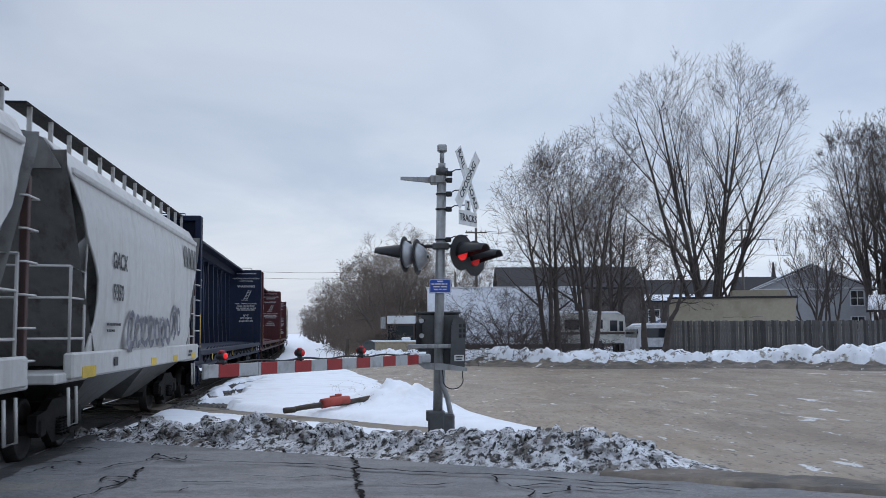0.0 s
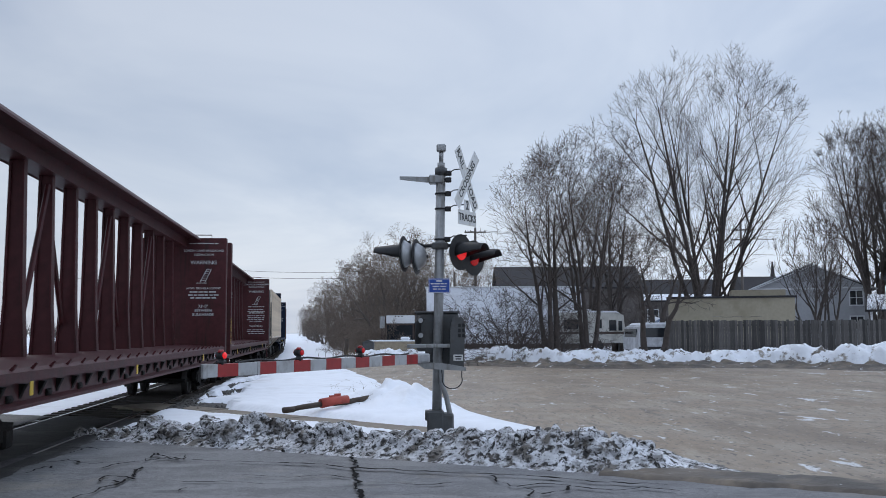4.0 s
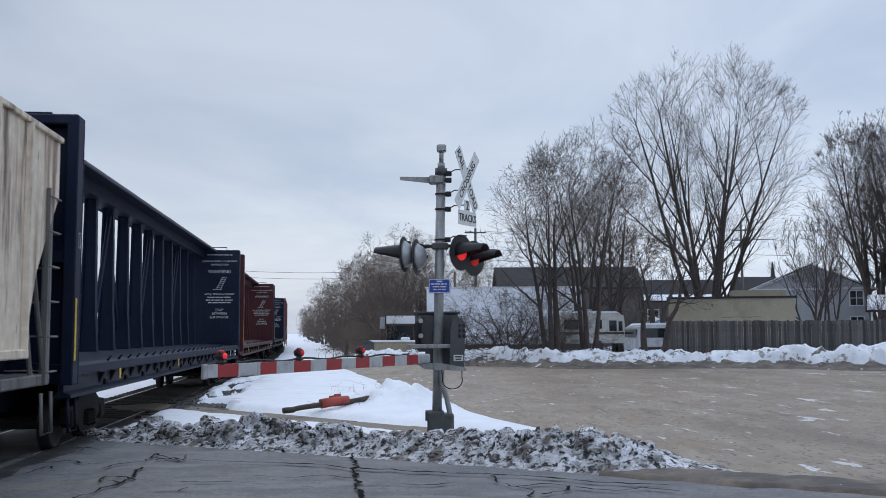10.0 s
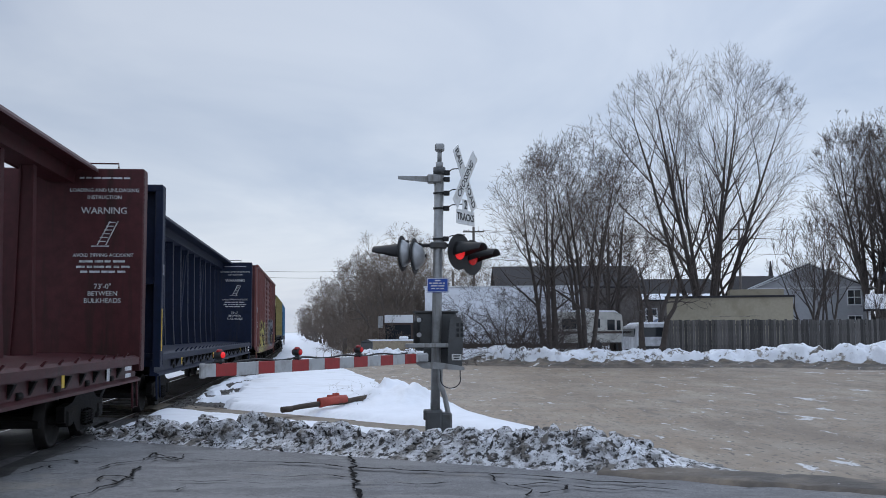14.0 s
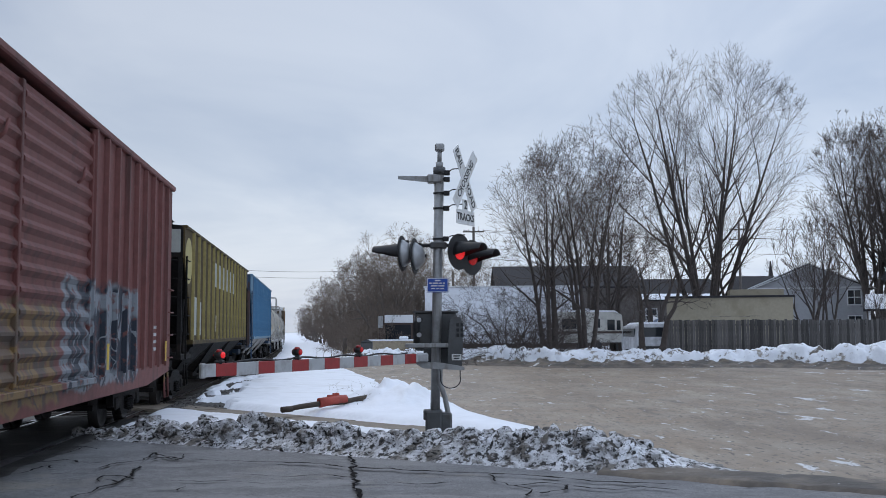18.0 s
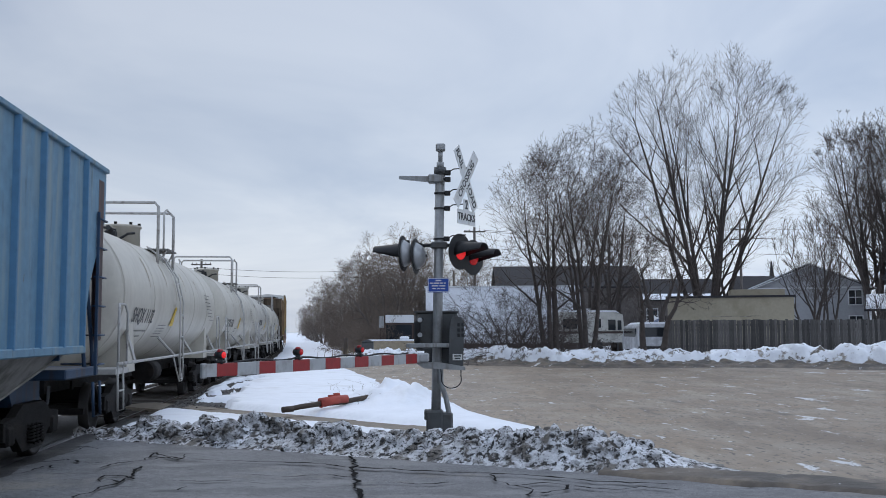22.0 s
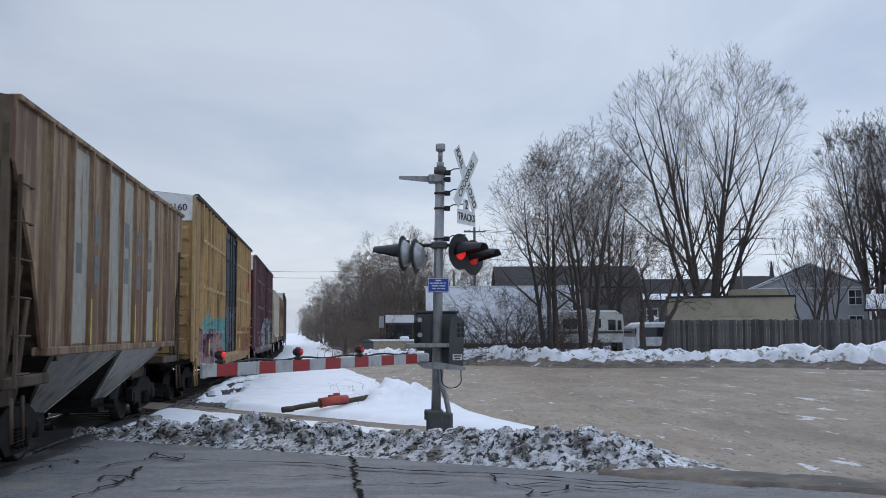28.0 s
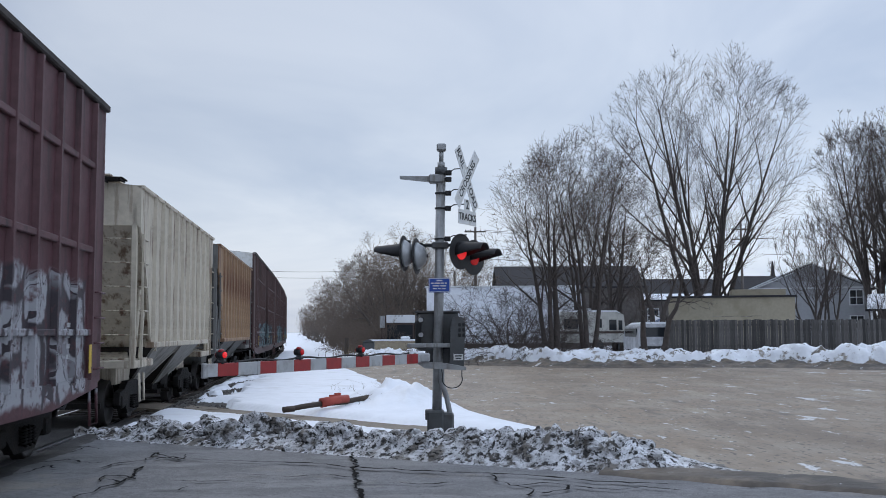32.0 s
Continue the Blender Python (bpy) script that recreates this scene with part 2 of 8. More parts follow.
M = dict(
    snow=mat("clean_snow", (0.79, 0.81, 0.85), 0.6, vary=0.03, scale=2.0, stain=(0.52, 0.51, 0.49), stain_scale=0.6, stain_at=(0.55, 0.85), bump=0.5, bump_scale=6),
    berm=mat("dirty_ploughed_snow", (0.52, 0.52, 0.53), 0.7, vary=0.22, scale=7, stain=(0.15, 0.135, 0.118), stain_scale=3.2, stain_at=(0.50, 0.60), bump=1.0, bump_scale=26,
             extra=[((0.72, 0.73, 0.76), 2.6, (0.56, 0.62), (1, 1, 1)), ((0.085, 0.074, 0.064), 6.5, (0.53, 0.58), (1, 1, 1)), ((0.016, 0.0145, 0.013), 13.0, (0.545, 0.575), (1, 1, 1)), ((0.022, 0.02, 0.018), 32.0, (0.57, 0.61), (1, 1, 1))]),
    bank=mat("ploughed_bank_snow", (0.74, 0.76, 0.80), 0.65, vary=0.06, scale=2, stain=(0.30, 0.27, 0.235), stain_scale=1.7, stain_at=(0.53, 0.60), bump=1.0, bump_scale=5,
             extra=[((0.80, 0.82, 0.85), 1.1, (0.52, 0.58), (1, 1, 1)), ((0.11, 0.093, 0.075), 1.3, (0.59, 0.63), (1, 1, 1)), ((0.10, 0.085, 0.07), 3.4, (0.62, 0.66), (1, 1, 1))]),
    foot=mat("dark_wet_mud", (0.115, 0.090, 0.066), 0.6, vary=0.3, scale=2.5, stain=(0.055, 0.044, 0.034), stain_scale=1.3, stain_at=(0.45, 0.6), bump=0.8, bump_scale=9,
             extra=[((0.55, 0.55, 0.55), 2.2, (0.62, 0.66), (1, 1, 1))]),
    mud=mat("brown_slush", (0.17, 0.14, 0.11), 0.7, vary=0.25, scale=2.5, stain=(0.4, 0.38, 0.36), stain_scale=1.5, bump=0.8, bump_scale=9),
    road=mat("worn_asphalt", (0.176, 0.174, 0.177), 0.72, vary=0.16, scale=11, stain=(0.125, 0.123, 0.125), stain_scale=0.9, stain_at=(0.46, 0.62), bump=0.7, bump_scale=90,
             extra=[((0.215, 0.213, 0.212), 0.55, (0.52, 0.62), (1, 2.2, 1)), ((0.27, 0.24, 0.20), 0.33, (0.56, 0.70), (1, 1, 1)), ((0.09, 0.09, 0.092), 1.3, (0.60, 0.67), (0.6, 2.2, 1)),
                    ((0.055, 0.055, 0.056), 6.0, (0.63, 0.68), (0.7, 1.8, 1)), ((0.30, 0.295, 0.29), 45.0, (0.58, 0.66), (1, 1, 1)), ((0.06, 0.06, 0.06), 30.0, (0.59, 0.65), (1, 1, 1))]),
    tar=mat("crack_tar", (0.016, 0.015, 0.0145), 0.9, bump=0.3, spec=0.03),
    wet=mat("dark_crossing_asphalt", (0.036, 0.034, 0.033), 0.6, vary=0.25, scale=5, stain=(0.10, 0.095, 0.09), stain_scale=1.5, bump=0.6, bump_scale=60),
    footway=mat("bare_pavement_slab", (0.20, 0.165, 0.125), 0.8, vary=0.12, scale=6, bump=0.4),
    gravel=mat("icy_gravel", (0.226, 0.168, 0.112), 0.55, vary=0.14, scale=3.0, stain=(0.27, 0.222, 0.168), stain_scale=0.5, stain_at=(0.44, 0.62), bump=0.7, bump_scale=16, stretch=(1.4, 0.45, 1),
               extra=[((0.165, 0.122, 0.082), 0.30, (0.50, 0.64), (1.2, 0.30, 1)), ((0.115, 0.090, 0.066), 1.1, (0.57, 0.68), (1.5, 0.28, 1)), ((0.31, 0.255, 0.19), 0.8, (0.54, 0.66), (1.3, 0.30, 1)),
                      ((0.60, 0.60, 0.60), 0.62, (0.640, 0.662), (1.25, 0.42, 1)), ((0.56, 0.56, 0.56), 2.2, (0.625, 0.65), (1.0, 0.36, 1)), ((0.085, 0.066, 0.048), 12.0, (0.565, 0.62), (1, 0.4, 1)), ((0.40, 0.36, 0.31), 15.0, (0.62, 0.67), (1, 0.4, 1))]),
    ice=mat("thin_ice_patch", (0.40, 0.385, 0.36), 0.35, vary=0.2, scale=4, bump=0.3),
    ballast=mat("ballast_stone", (0.075, 0.068, 0.062), 0.9, vary=0.35, scale=16, stain=(0.5, 0.5, 0.52), stain_scale=3.0, stain_at=(0.66, 0.74), bump=1.0, bump_scale=20),
    rail=mat("rail_steel", (0.10, 0.07, 0.055), 0.5, 0.6, bump=0.1),
    railtop=mat("polished_rail_head", (0.55, 0.55, 0.57), 0.28, 1.0, bump=0.0),
    tie=mat("timber_tie", (0.06, 0.05, 0.042), 0.9),
    bark=mat("bare_bark", (0.062, 0.050, 0.044), 0.9, vary=0.2, scale=5, bump=0.5, bump_scale=30),
    bark_brown=mat("brown_bark", (0.12, 0.10, 0.085), 0.9, vary=0.2, scale=5, bump=0.5, bump_scale=30),
    twig=mat("bare_twigs", (0.072, 0.057, 0.050), 0.9, bump=0.0),
    twig_brown=mat("brown_twigs", (0.150, 0.116, 0.092), 0.9, bump=0.0),
    galv=mat("galvanised_steel", (0.30, 0.305, 0.305), 0.5, 0.35, vary=0.12, scale=8, stain=(0.17, 0.155, 0.14), stain_scale=3, streak=True),
    silver=mat("aluminium_paint", (0.40, 0.41, 0.42), 0.4, 0.4, vary=0.1, scale=9, stain=(0.25, 0.24, 0.23), stain_scale=4, bump=0.05),
    black=mat("flat_black_paint", (0.018, 0.018, 0.019), 0.6, vary=0.2, bump=0.05),
    casing=mat("grey_cast_case", (0.075, 0.078, 0.08), 0.55, 0.2, vary=0.12, scale=6, stain=(0.07, 0.065, 0.06), stain_scale=4),
    sign_white=mat("white_sign_sheet", (0.66, 0.67, 0.66), 0.4, vary=0.03, stain=(0.5, 0.49, 0.45), stain_scale=5, bump=0.0),
    sign_black=mat("black_sign_letter", (0.015, 0.015, 0.016), 0.5, bump=0.0),
    sign_blue=mat("blue_sign_sheet", (0.018, 0.07, 0.36), 0.4, vary=0.05, bump=0.0),
    arm_white=mat("white_reflective_band", (0.42, 0.43, 0.44), 0.4, vary=0.06, stain=(0.28, 0.27, 0.26), stain_scale=4, bump=0.05),
    arm_red=mat("red_reflective_band", (0.31, 0.016, 0.018), 0.4, vary=0.1, stain=(0.22, 0.02, 0.02), stain_scale=4, bump=0.05),
    lens_red=mat("lit_red_lens", (0.5, 0.01, 0.012), 0.25, bump=0.0, glow=((1.0, 0.035, 0.04), 0.5)),
    lens_dim=mat("dim_red_lens", (0.30, 0.008, 0.01), 0.25, bump=0.0, glow=((1.0, 0.03, 0.035), 0.16)),
    fence=mat("weathered_boards", (0.066, 0.061, 0.057), 0.9, vary=0.3, scale=7, stain=(0.125, 0.118, 0.112), stain_scale=0.5, stain_at=(0.50, 0.62), bump=0.5, per_piece=0.55, stretch=(6, 6, 0.5)),
    block=mat("painted_block_wall", (0.33, 0.29, 0.215), 0.85, vary=0.06, stain=(0.27, 0.235, 0.165), stain_scale=0.8),
    siding=mat("grey_siding", (0.36, 0.365, 0.38), 0.8, vary=0.05, stain=(0.30, 0.305, 0.315), stain_scale=1.0),
    siding_brown=mat("weathered_brown_siding", (0.13, 0.115, 0.105), 0.85, vary=0.15, stain=(0.08, 0.07, 0.062), stain_scale=1.0),
    siding_tan=mat("beige_siding", (0.36, 0.34, 0.29), 0.8, vary=0.05),
    shingle=mat("dark_shingles", (0.028, 0.026, 0.028), 0.9, vary=0.2, scale=12),
    white=mat("white_wall_paint", (0.76, 0.78, 0.82), 0.6, vary=0.04, stain=(0.62, 0.63, 0.65), stain_scale=0.7),
    trim=mat("white_trim", (0.6, 0.61, 0.62), 0.6, vary=0.03, bump=0.05),
    glass=mat("dark_window_glass", (0.02, 0.023, 0.027), 0.08, vary=0.05, bump=0.0),
    brown=mat("brown_panel", (0.055, 0.035, 0.028), 0.7, vary=0.15),
    tan_wall=mat("tan_low_wall", (0.29, 0.24, 0.17), 0.85, vary=0.1),
    rv=mat("cream_camper_skin", (0.52, 0.51, 0.47), 0.5, vary=0.05, stain=(0.30, 0.29, 0.26)),
    tarp=mat("blue_tarp", (0.06, 0.11, 0.22), 0.5, vary=0.2, bump=0.4, bump_scale=8),
    van=mat("frosted_van_paint", (0.42, 0.43, 0.45), 0.45, 0.1, vary=0.10, scale=5, stain=(0.62, 0.63, 0.66), stain_scale=1.6, stain_at=(0.5, 0.62), bump=0.1),
    pole=mat("weathered_pole", (0.11, 0.095, 0.085), 0.9, vary=0.15, stretch=(4, 4, 0.3)),
    wire=mat("overhead_wire", (0.03, 0.03, 0.032), 0.6, bump=0.0),
    log=mat("weathered_timber", (0.07, 0.054, 0.043), 0.9, vary=0.2, scale=9, stretch=(1, 1, 6)),
    orange=mat("faded_orange_plastic", (0.36, 0.055, 0.036), 0.5, vary=0.15, scale=5, stain=(0.20, 0.05, 0.04)),
    weed=mat("dead_grass", (0.20, 0.155, 0.095), 0.9, bump=0.0),
    # rolling stock
    maroon=mat("maroon_car_paint", (0.058, 0.014, 0.016), 0.5, vary=0.14, stain=(0.032, 0.013, 0.012), streak=True, stain_scale=1.6, spec=0.25),
    navy=mat("navy_car_paint", (0.0045, 0.0095, 0.029), 0.55, vary=0.16, stain=(0.013, 0.016, 0.026), streak=True, stain_scale=1.6, spec=0.22),
    stencil=mat("white_stencil", (0.52, 0.53, 0.54), 0.6, stain=(0.24, 0.24, 0.25), stain_scale=9, stain_at=(0.50, 0.64), bump=0.0),
    black_stencil=mat("black_stencil", (0.025, 0.025, 0.027), 0.6, stain=(0.14, 0.14, 0.14), stain_scale=9, stain_at=(0.55, 0.7), bump=0.0),
    rust_run=mat("brown_rust_run", (0.24, 0.15, 0.06), 0.8, vary=0.3, scale=9, bump=0.0),
    # bay undersides: their shade is put into this dark colour, over some grime
    shade_slope=mat("shade_and_grime_slope_sheet", (0.030, 0.026, 0.023), 0.75, vary=0.25, scale=4, stain=(0.06, 0.05, 0.042), stain_scale=2, stain_at=(0.5, 0.7), spec=0.2),
    under=mat("grimy_running_gear", (0.0095, 0.0085, 0.008), 0.75, vary=0.3, scale=8, stain=(0.022, 0.017, 0.014), stain_scale=3, bump=0.4, spec=0.2),
    wheel=mat("wheel_steel", (0.017, 0.014, 0.012), 0.6, 0.2, vary=0.25, scale=6),
    yellow_mark=mat("yellow_reflector", (0.62, 0.42, 0.03), 0.5, bump=0.0),
    pale_grey=mat("pale_grey_hopper_paint", (0.53, 0.52, 0.50), 0.55, vary=0.05, stain=(0.40, 0.385, 0.355), stain_scale=1.1, stain_at=(0.52, 0.75), streak=True, spec=0.3),
    scrawl=mat("grey_violet_spray_line", (0.15, 0.145, 0.17), 0.7, vary=0.15, stain=(0.34, 0.335, 0.34), stain_scale=5, stain_at=(0.5, 0.62), bump=0.0),
    end_dark=mat("grimy_roof_edge", (0.05, 0.042, 0.038), 0.7, vary=0.2, stain=(0.02, 0.018, 0.016), spec=0.25),
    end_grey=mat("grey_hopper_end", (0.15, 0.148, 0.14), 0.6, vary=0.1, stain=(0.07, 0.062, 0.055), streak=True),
    tan=mat("tan_hopper_paint", (0.68, 0.58, 0.455), 0.6, vary=0.10, stain=(0.30, 0.20, 0.13), stain_scale=1.5, stain_at=(0.52, 0.66), streak=True,
            extra=[((0.13, 0.085, 0.06), 1.1, (0.57, 0.68), (2.6, 2.6, 0.35)), ((0.075, 0.055, 0.045), 3.2, (0.66, 0.72), (2.2, 2.2, 0.5)), ((0.60, 0.585, 0.56), 0.8, (0.55, 0.66), (1, 1, 0.3))]),
    dull_white=mat("dull_white_hopper_paint", (0.50, 0.445, 0.355), 0.6, vary=0.09, stain=(0.17, 0.115, 0.075), stain_scale=1.5, stain_at=(0.52, 0.64), streak=True,
                   extra=[((0.13, 0.075, 0.05), 1.3, (0.58, 0.66), (2.4, 2.4, 0.35))]),
    rusty=mat("rust_streaked_hopper_paint", (0.285, 0.20, 0.11), 0.65, vary=0.14, stain=(0.115, 0.055, 0.030), stain_scale=1.2, stain_at=(0.42, 0.56), streak=True,
              extra=[((0.065, 0.032, 0.024), 1.5, (0.56, 0.66), (2.4, 2.4, 0.3))]),
    rust_end=mat("dark_rusty_hopper_end", (0.11, 0.082, 0.056), 0.7, vary=0.14, stain=(0.045, 0.03, 0.022), stain_scale=1.3, stain_at=(0.45, 0.62), streak=True, spec=0.25),
    rust_tan=mat("rusty_tan_hopper_paint", (0.33, 0.215, 0.125), 0.65, vary=0.10, stain=(0.15, 0.07, 0.04), stain_scale=1.4, stain_at=(0.45, 0.62), streak=True),
    olive=mat("dirty_yellow_panel", (0.078, 0.054, 0.020), 0.7, vary=0.14, spec=0.25, stain=(0.038, 0.028, 0.016), stain_scale=1.4, stain_at=(0.45, 0.66), streak=True),
    olive_rib=mat("yellow_rib_paint", (0.25, 0.20, 0.06), 0.55, vary=0.12, stain=(0.11, 0.085, 0.038), streak=True),
    olive_pale=mat("pale_yellow_patch", (0.42, 0.36, 0.15), 0.6, vary=0.06, bump=0.05),
    patch=mat("whitewashed_patch", (0.36, 0.37, 0.34), 0.6, vary=0.08, bump=0.05),
    sky_blue=mat("faded_blue_panel", (0.12, 0.235, 0.33), 0.6, vary=0.10, stain=(0.21, 0.28, 0.30), stain_scale=1.4, stain_at=(0.48, 0.66), streak=True,
                 extra=[((0.05, 0.075, 0.10), 2.2, (0.60, 0.70), (2.5, 2.5, 0.25)), ((0.12, 0.08, 0.055), 3.0, (0.68, 0.73), (2, 2, 0.4))]),
    blue_rib=mat("blue_rib_paint", (0.055, 0.175, 0.31), 0.55, vary=0.08, stain=(0.07, 0.13, 0.19), streak=True),
    blue_dark=mat("dark_blue_end", (0.02, 0.05, 0.10), 0.6, vary=0.12, stain=(0.045, 0.035, 0.03), streak=True),
    hopper_pale=mat("pale_hopper_slope", (0.25, 0.24, 0.22), 0.65, vary=0.12, stain=(0.08, 0.07, 0.06), stain_scale=2),
    hopper_tan=mat("tan_hopper_slope", (0.20, 0.15, 0.10), 0.65, vary=0.12, stain=(0.10, 0.07, 0.05), stain_scale=2),
    hopper_grey=mat("grey_hopper_slope", (0.10, 0.097, 0.09), 0.65, vary=0.12, stain=(0.04, 0.036, 0.032), stain_scale=2),
    tank=mat("white_tank_paint", (0.49, 0.46, 0.395), 0.42, vary=0.04, stain=(0.40, 0.365, 0.305), stain_scale=0.7, stain_at=(0.46, 0.7), streak=True, bump=0.05, bump_scale=3),
    tank_stained=mat("stained_white_tank_paint", (0.47, 0.445, 0.395), 0.42, vary=0.04, stain=(0.10, 0.08, 0.065), stain_scale=1.5, stain_at=(0.63, 0.70), streak=True, bump=0.05, bump_scale=3),
    tank_rail=mat("white_rail_paint", (0.43, 0.42, 0.40), 0.5, vary=0.05, stain=(0.2, 0.18, 0.16), stain_scale=6, bump=0.0),
    red_box=mat("faded_red_box_paint", (0.168, 0.062, 0.055), 0.6, vary=0.10, stain=(0.095, 0.042, 0.037), stain_scale=1.3, streak=True, paint=SPRAY_RED, spec=0.3),
    yellow_box=mat("yellow_box_paint", (0.33, 0.205, 0.085), 0.6, vary=0.10, stain=(0.15, 0.085, 0.04), stain_scale=1.3, stain_at=(0.5, 0.66), streak=True, paint=SPRAY_YELLOW, spec=0.3),
    box_rail=mat("yellow_box_rib_paint", (0.41, 0.275, 0.125), 0.6, vary=0.10, stain=(0.18, 0.11, 0.05), streak=True, paint=SPRAY_YELLOW, spec=0.3),
    door_black=mat("black_boxcar_door", (0.020, 0.022, 0.030), 0.5, vary=0.2, stain=(0.045, 0.05, 0.062), stain_scale=2.5, spec=0.3,
                   paint=[(-1.6, 2.2, 0.9, 2.6, (0.03, 0.035, 0.055), (0.13, 0.14, 0.16), 1.6)]),
    plum_box=mat("dark_plum_box_paint", (0.098, 0.041, 0.047), 0.55, vary=0.14, stain=(0.045, 0.026, 0.028), stain_scale=1.4, streak=True, paint=SPRAY_PLUM, spec=0.3),
    plum_rail=mat("plum_rib_paint", (0.115, 0.055, 0.060), 0.55, vary=0.12, stain=(0.04, 0.025, 0.027), streak=True, paint=SPRAY_PLUM, spec=0.3),
    rust_pale=mat("pale_hopper_paint", (0.33, 0.32, 0.27), 0.65, vary=0.10, stain=(0.17, 0.085, 0.05), stain_scale=1.6, stain_at=(0.56, 0.66), streak=True, spec=0.3),
    star_red=mat("sprayed_red", (0.34, 0.055, 0.045), 0.7, vary=0.2, bump=0.0),
    star_blue=mat("sprayed_blue", (0.035, 0.045, 0.22), 0.7, vary=0.2, bump=0.0),
    blue_mark=mat("dark_blue_mark", (0.03, 0.035, 0.16), 0.6, bump=0.0),
    brown_box=mat("brown_box_paint", (0.075, 0.038, 0.034), 0.6, vary=0.12, stain=(0.04, 0.025, 0.022), streak=True,
                  paint=[(-6.0, 6.0, 1.0, 2.2, (0.11, 0.16, 0.17), (0.04, 0.04, 0.045), 1.2)]),
)


# ---- building blocks ----
class Shape:
    """Corners and faces gathered for one mesh."""

    def __init__(self, smooth=False):
        self.v, self.f, self.smooth = [], [], smooth

    def add(self, verts, faces):
        o = len(self.v)
        self.v.extend(tuple(p) for p in verts)
        self.f.extend(tuple(i + o for i in q) for q in faces)
        return self

    def box(self, x0, x1, y0, y1, z0, z1, ch=0.0):
        if ch <= 0:
            self.add([(x, y, z) for z in (z0, z1) for y in (y0, y1) for x in (x0, x1)],
                     [(0, 2, 3, 1), (4, 5, 7, 6), (0, 1, 5, 4), (2, 6, 7, 3), (0, 4, 6, 2), (1, 3, 7, 5)])
            return self
        ch = min(ch, (x1 - x0) / 2.2, (y1 - y0) / 2.2, (z1 - z0) / 2.2)
        lo, hi, vs = (x0, y0, z0), (x1, y1, z1), []
        for k in range(8):
            s = (k & 1, k >> 1 & 1, k >> 2 & 1)
            for a in range(3):
                vs.append([(hi[i] if s[i] else lo[i]) + (0 if i == a else (-ch if s[i] else ch)) for i in range(3)])
        fs = []
        for a in range(3):
            b, c = (a + 1) % 3, (a + 2) % 3
            for side in (0, 1):
                ring = [(side << a) | (i << b) | (j << c) for i, j in ((0, 0), (1, 0), (1, 1), (0, 1))]
                q = [k * 3 + a for k in ring]
                fs.append(q if side else q[::-1])
            for i in (0, 1):
                for j in (0, 1):
                    k0, k1 = (i << b) | (j << c), (1 << a) | (i << b) | (j << c)
                    q = [k0 * 3 + b, k1 * 3 + b, k1 * 3 + c, k0 * 3 + c]
                    fs.append(q if i == j else q[::-1])
        for k in range(8):
            q = [k * 3, k * 3 + 1, k * 3 + 2]
            fs.append(q if bin(k).count("1") % 2 else q[::-1])
        self.add(vs, fs)
        return self

    def tube(self, pts, r, n=8, r2=None, caps=True):
        pts = [Vector(p) for p in pts]
        r2 = r if r2 is None else r2
        vs, fs, m = [], [], len(pts)
        side = None
        for i, p in enumerate(pts):
            d = (pts[min(i + 1, m - 1)] - pts[max(i - 1, 0)]).normalized()
            if side is None:
                side = d.cross(Vector((0, 0, 1)) if abs(d.z) < 0.9 else Vector((1, 0, 0))).normalized()
            side = (side - d * side.dot(d)).normalized()
            up = d.cross(side)
            rr = r + (r2 - r) * i / (m - 1)
            vs += [p + rr * (math.cos(2 * math.pi * k / n) * side + math.sin(2 * math.pi * k / n) * up) for k in range(n)]
        for i in range(m - 1):
            for k in range(n):
                a, b = i * n + k, i * n + (k + 1) % n
                fs.append((a, b, b + n, a + n))
        if caps:
            fs += [tuple(range(n - 1, -1, -1)), tuple(range((m - 1) * n, m * n))]
        return self.add(vs, fs)

    def loft(self, rings, caps=True, closed=True):
        n, fs, vs = len(rings[0]), [], [p for r in rings for p in r]
        for i in range(len(rings) - 1):
            for k in range(n if closed else n - 1):
                a, b = i * n + k, i * n + (k + 1) % n
                fs.append((a, b, b + n, a + n))
        if caps:
            fs += [tuple(range(n - 1, -1, -1)), tuple(range((len(rings) - 1) * n, len(rings) * n))]
        return self.add(vs, fs)

    def prism(self, poly, axis, a, b):
        """A polygon drawn out along an axis: x takes (y, z) corners, y takes (x, z), z takes (x, y)."""
        put = {"x": lambda p, q: (q, p[0], p[1]), "y": lambda p, q: (p[0], q, p[1]), "z": lambda p, q: (p[0], p[1], q)}[axis]
        return self.loft([[put(p, a) for p in poly], [put(p, b) for p in poly]])

    def mesh(self, name, material):
        me = bpy.data.meshes.new(name)
        me.from_pydata(self.v, [], self.f)
        bm = bmesh.new()
        bm.from_mesh(me)
        bmesh.ops.recalc_face_normals(bm, faces=bm.faces)
        if self.smooth:
            for q in bm.faces:
                q.smooth = len(q.verts) < 6
        bm.to_mesh(me)
        bm.free()
        me.materials.append(material)
        return me


def part(name, shape, material, parent, label=""):
    ob = new(name, shape.mesh(name, material))
    ob.parent = parent
    return tagged(ob, label)


def thing(name, label, category, group="", m=None, kind=""):
    ob = new(name)
    ob.empty_display_size = 0.3
    if m is not None:
        ob.matrix_world = m
    return tagged(ob, label, category, group, kind)


def solid(name, shape, material, label, category="", kind="", group=""):
    return tagged(new(name, shape.mesh(name, material)), label, category, group, kind)


# ---- the railway's line: metres along it, heading to the left of straight ahead ----
STEP = 0.5
LINE = {}
_x, _y = -5.267, 0.0


def heading(s):
    return 0.0927 + 0.000692 * s - 0.000134 * max(s - 40, 0)


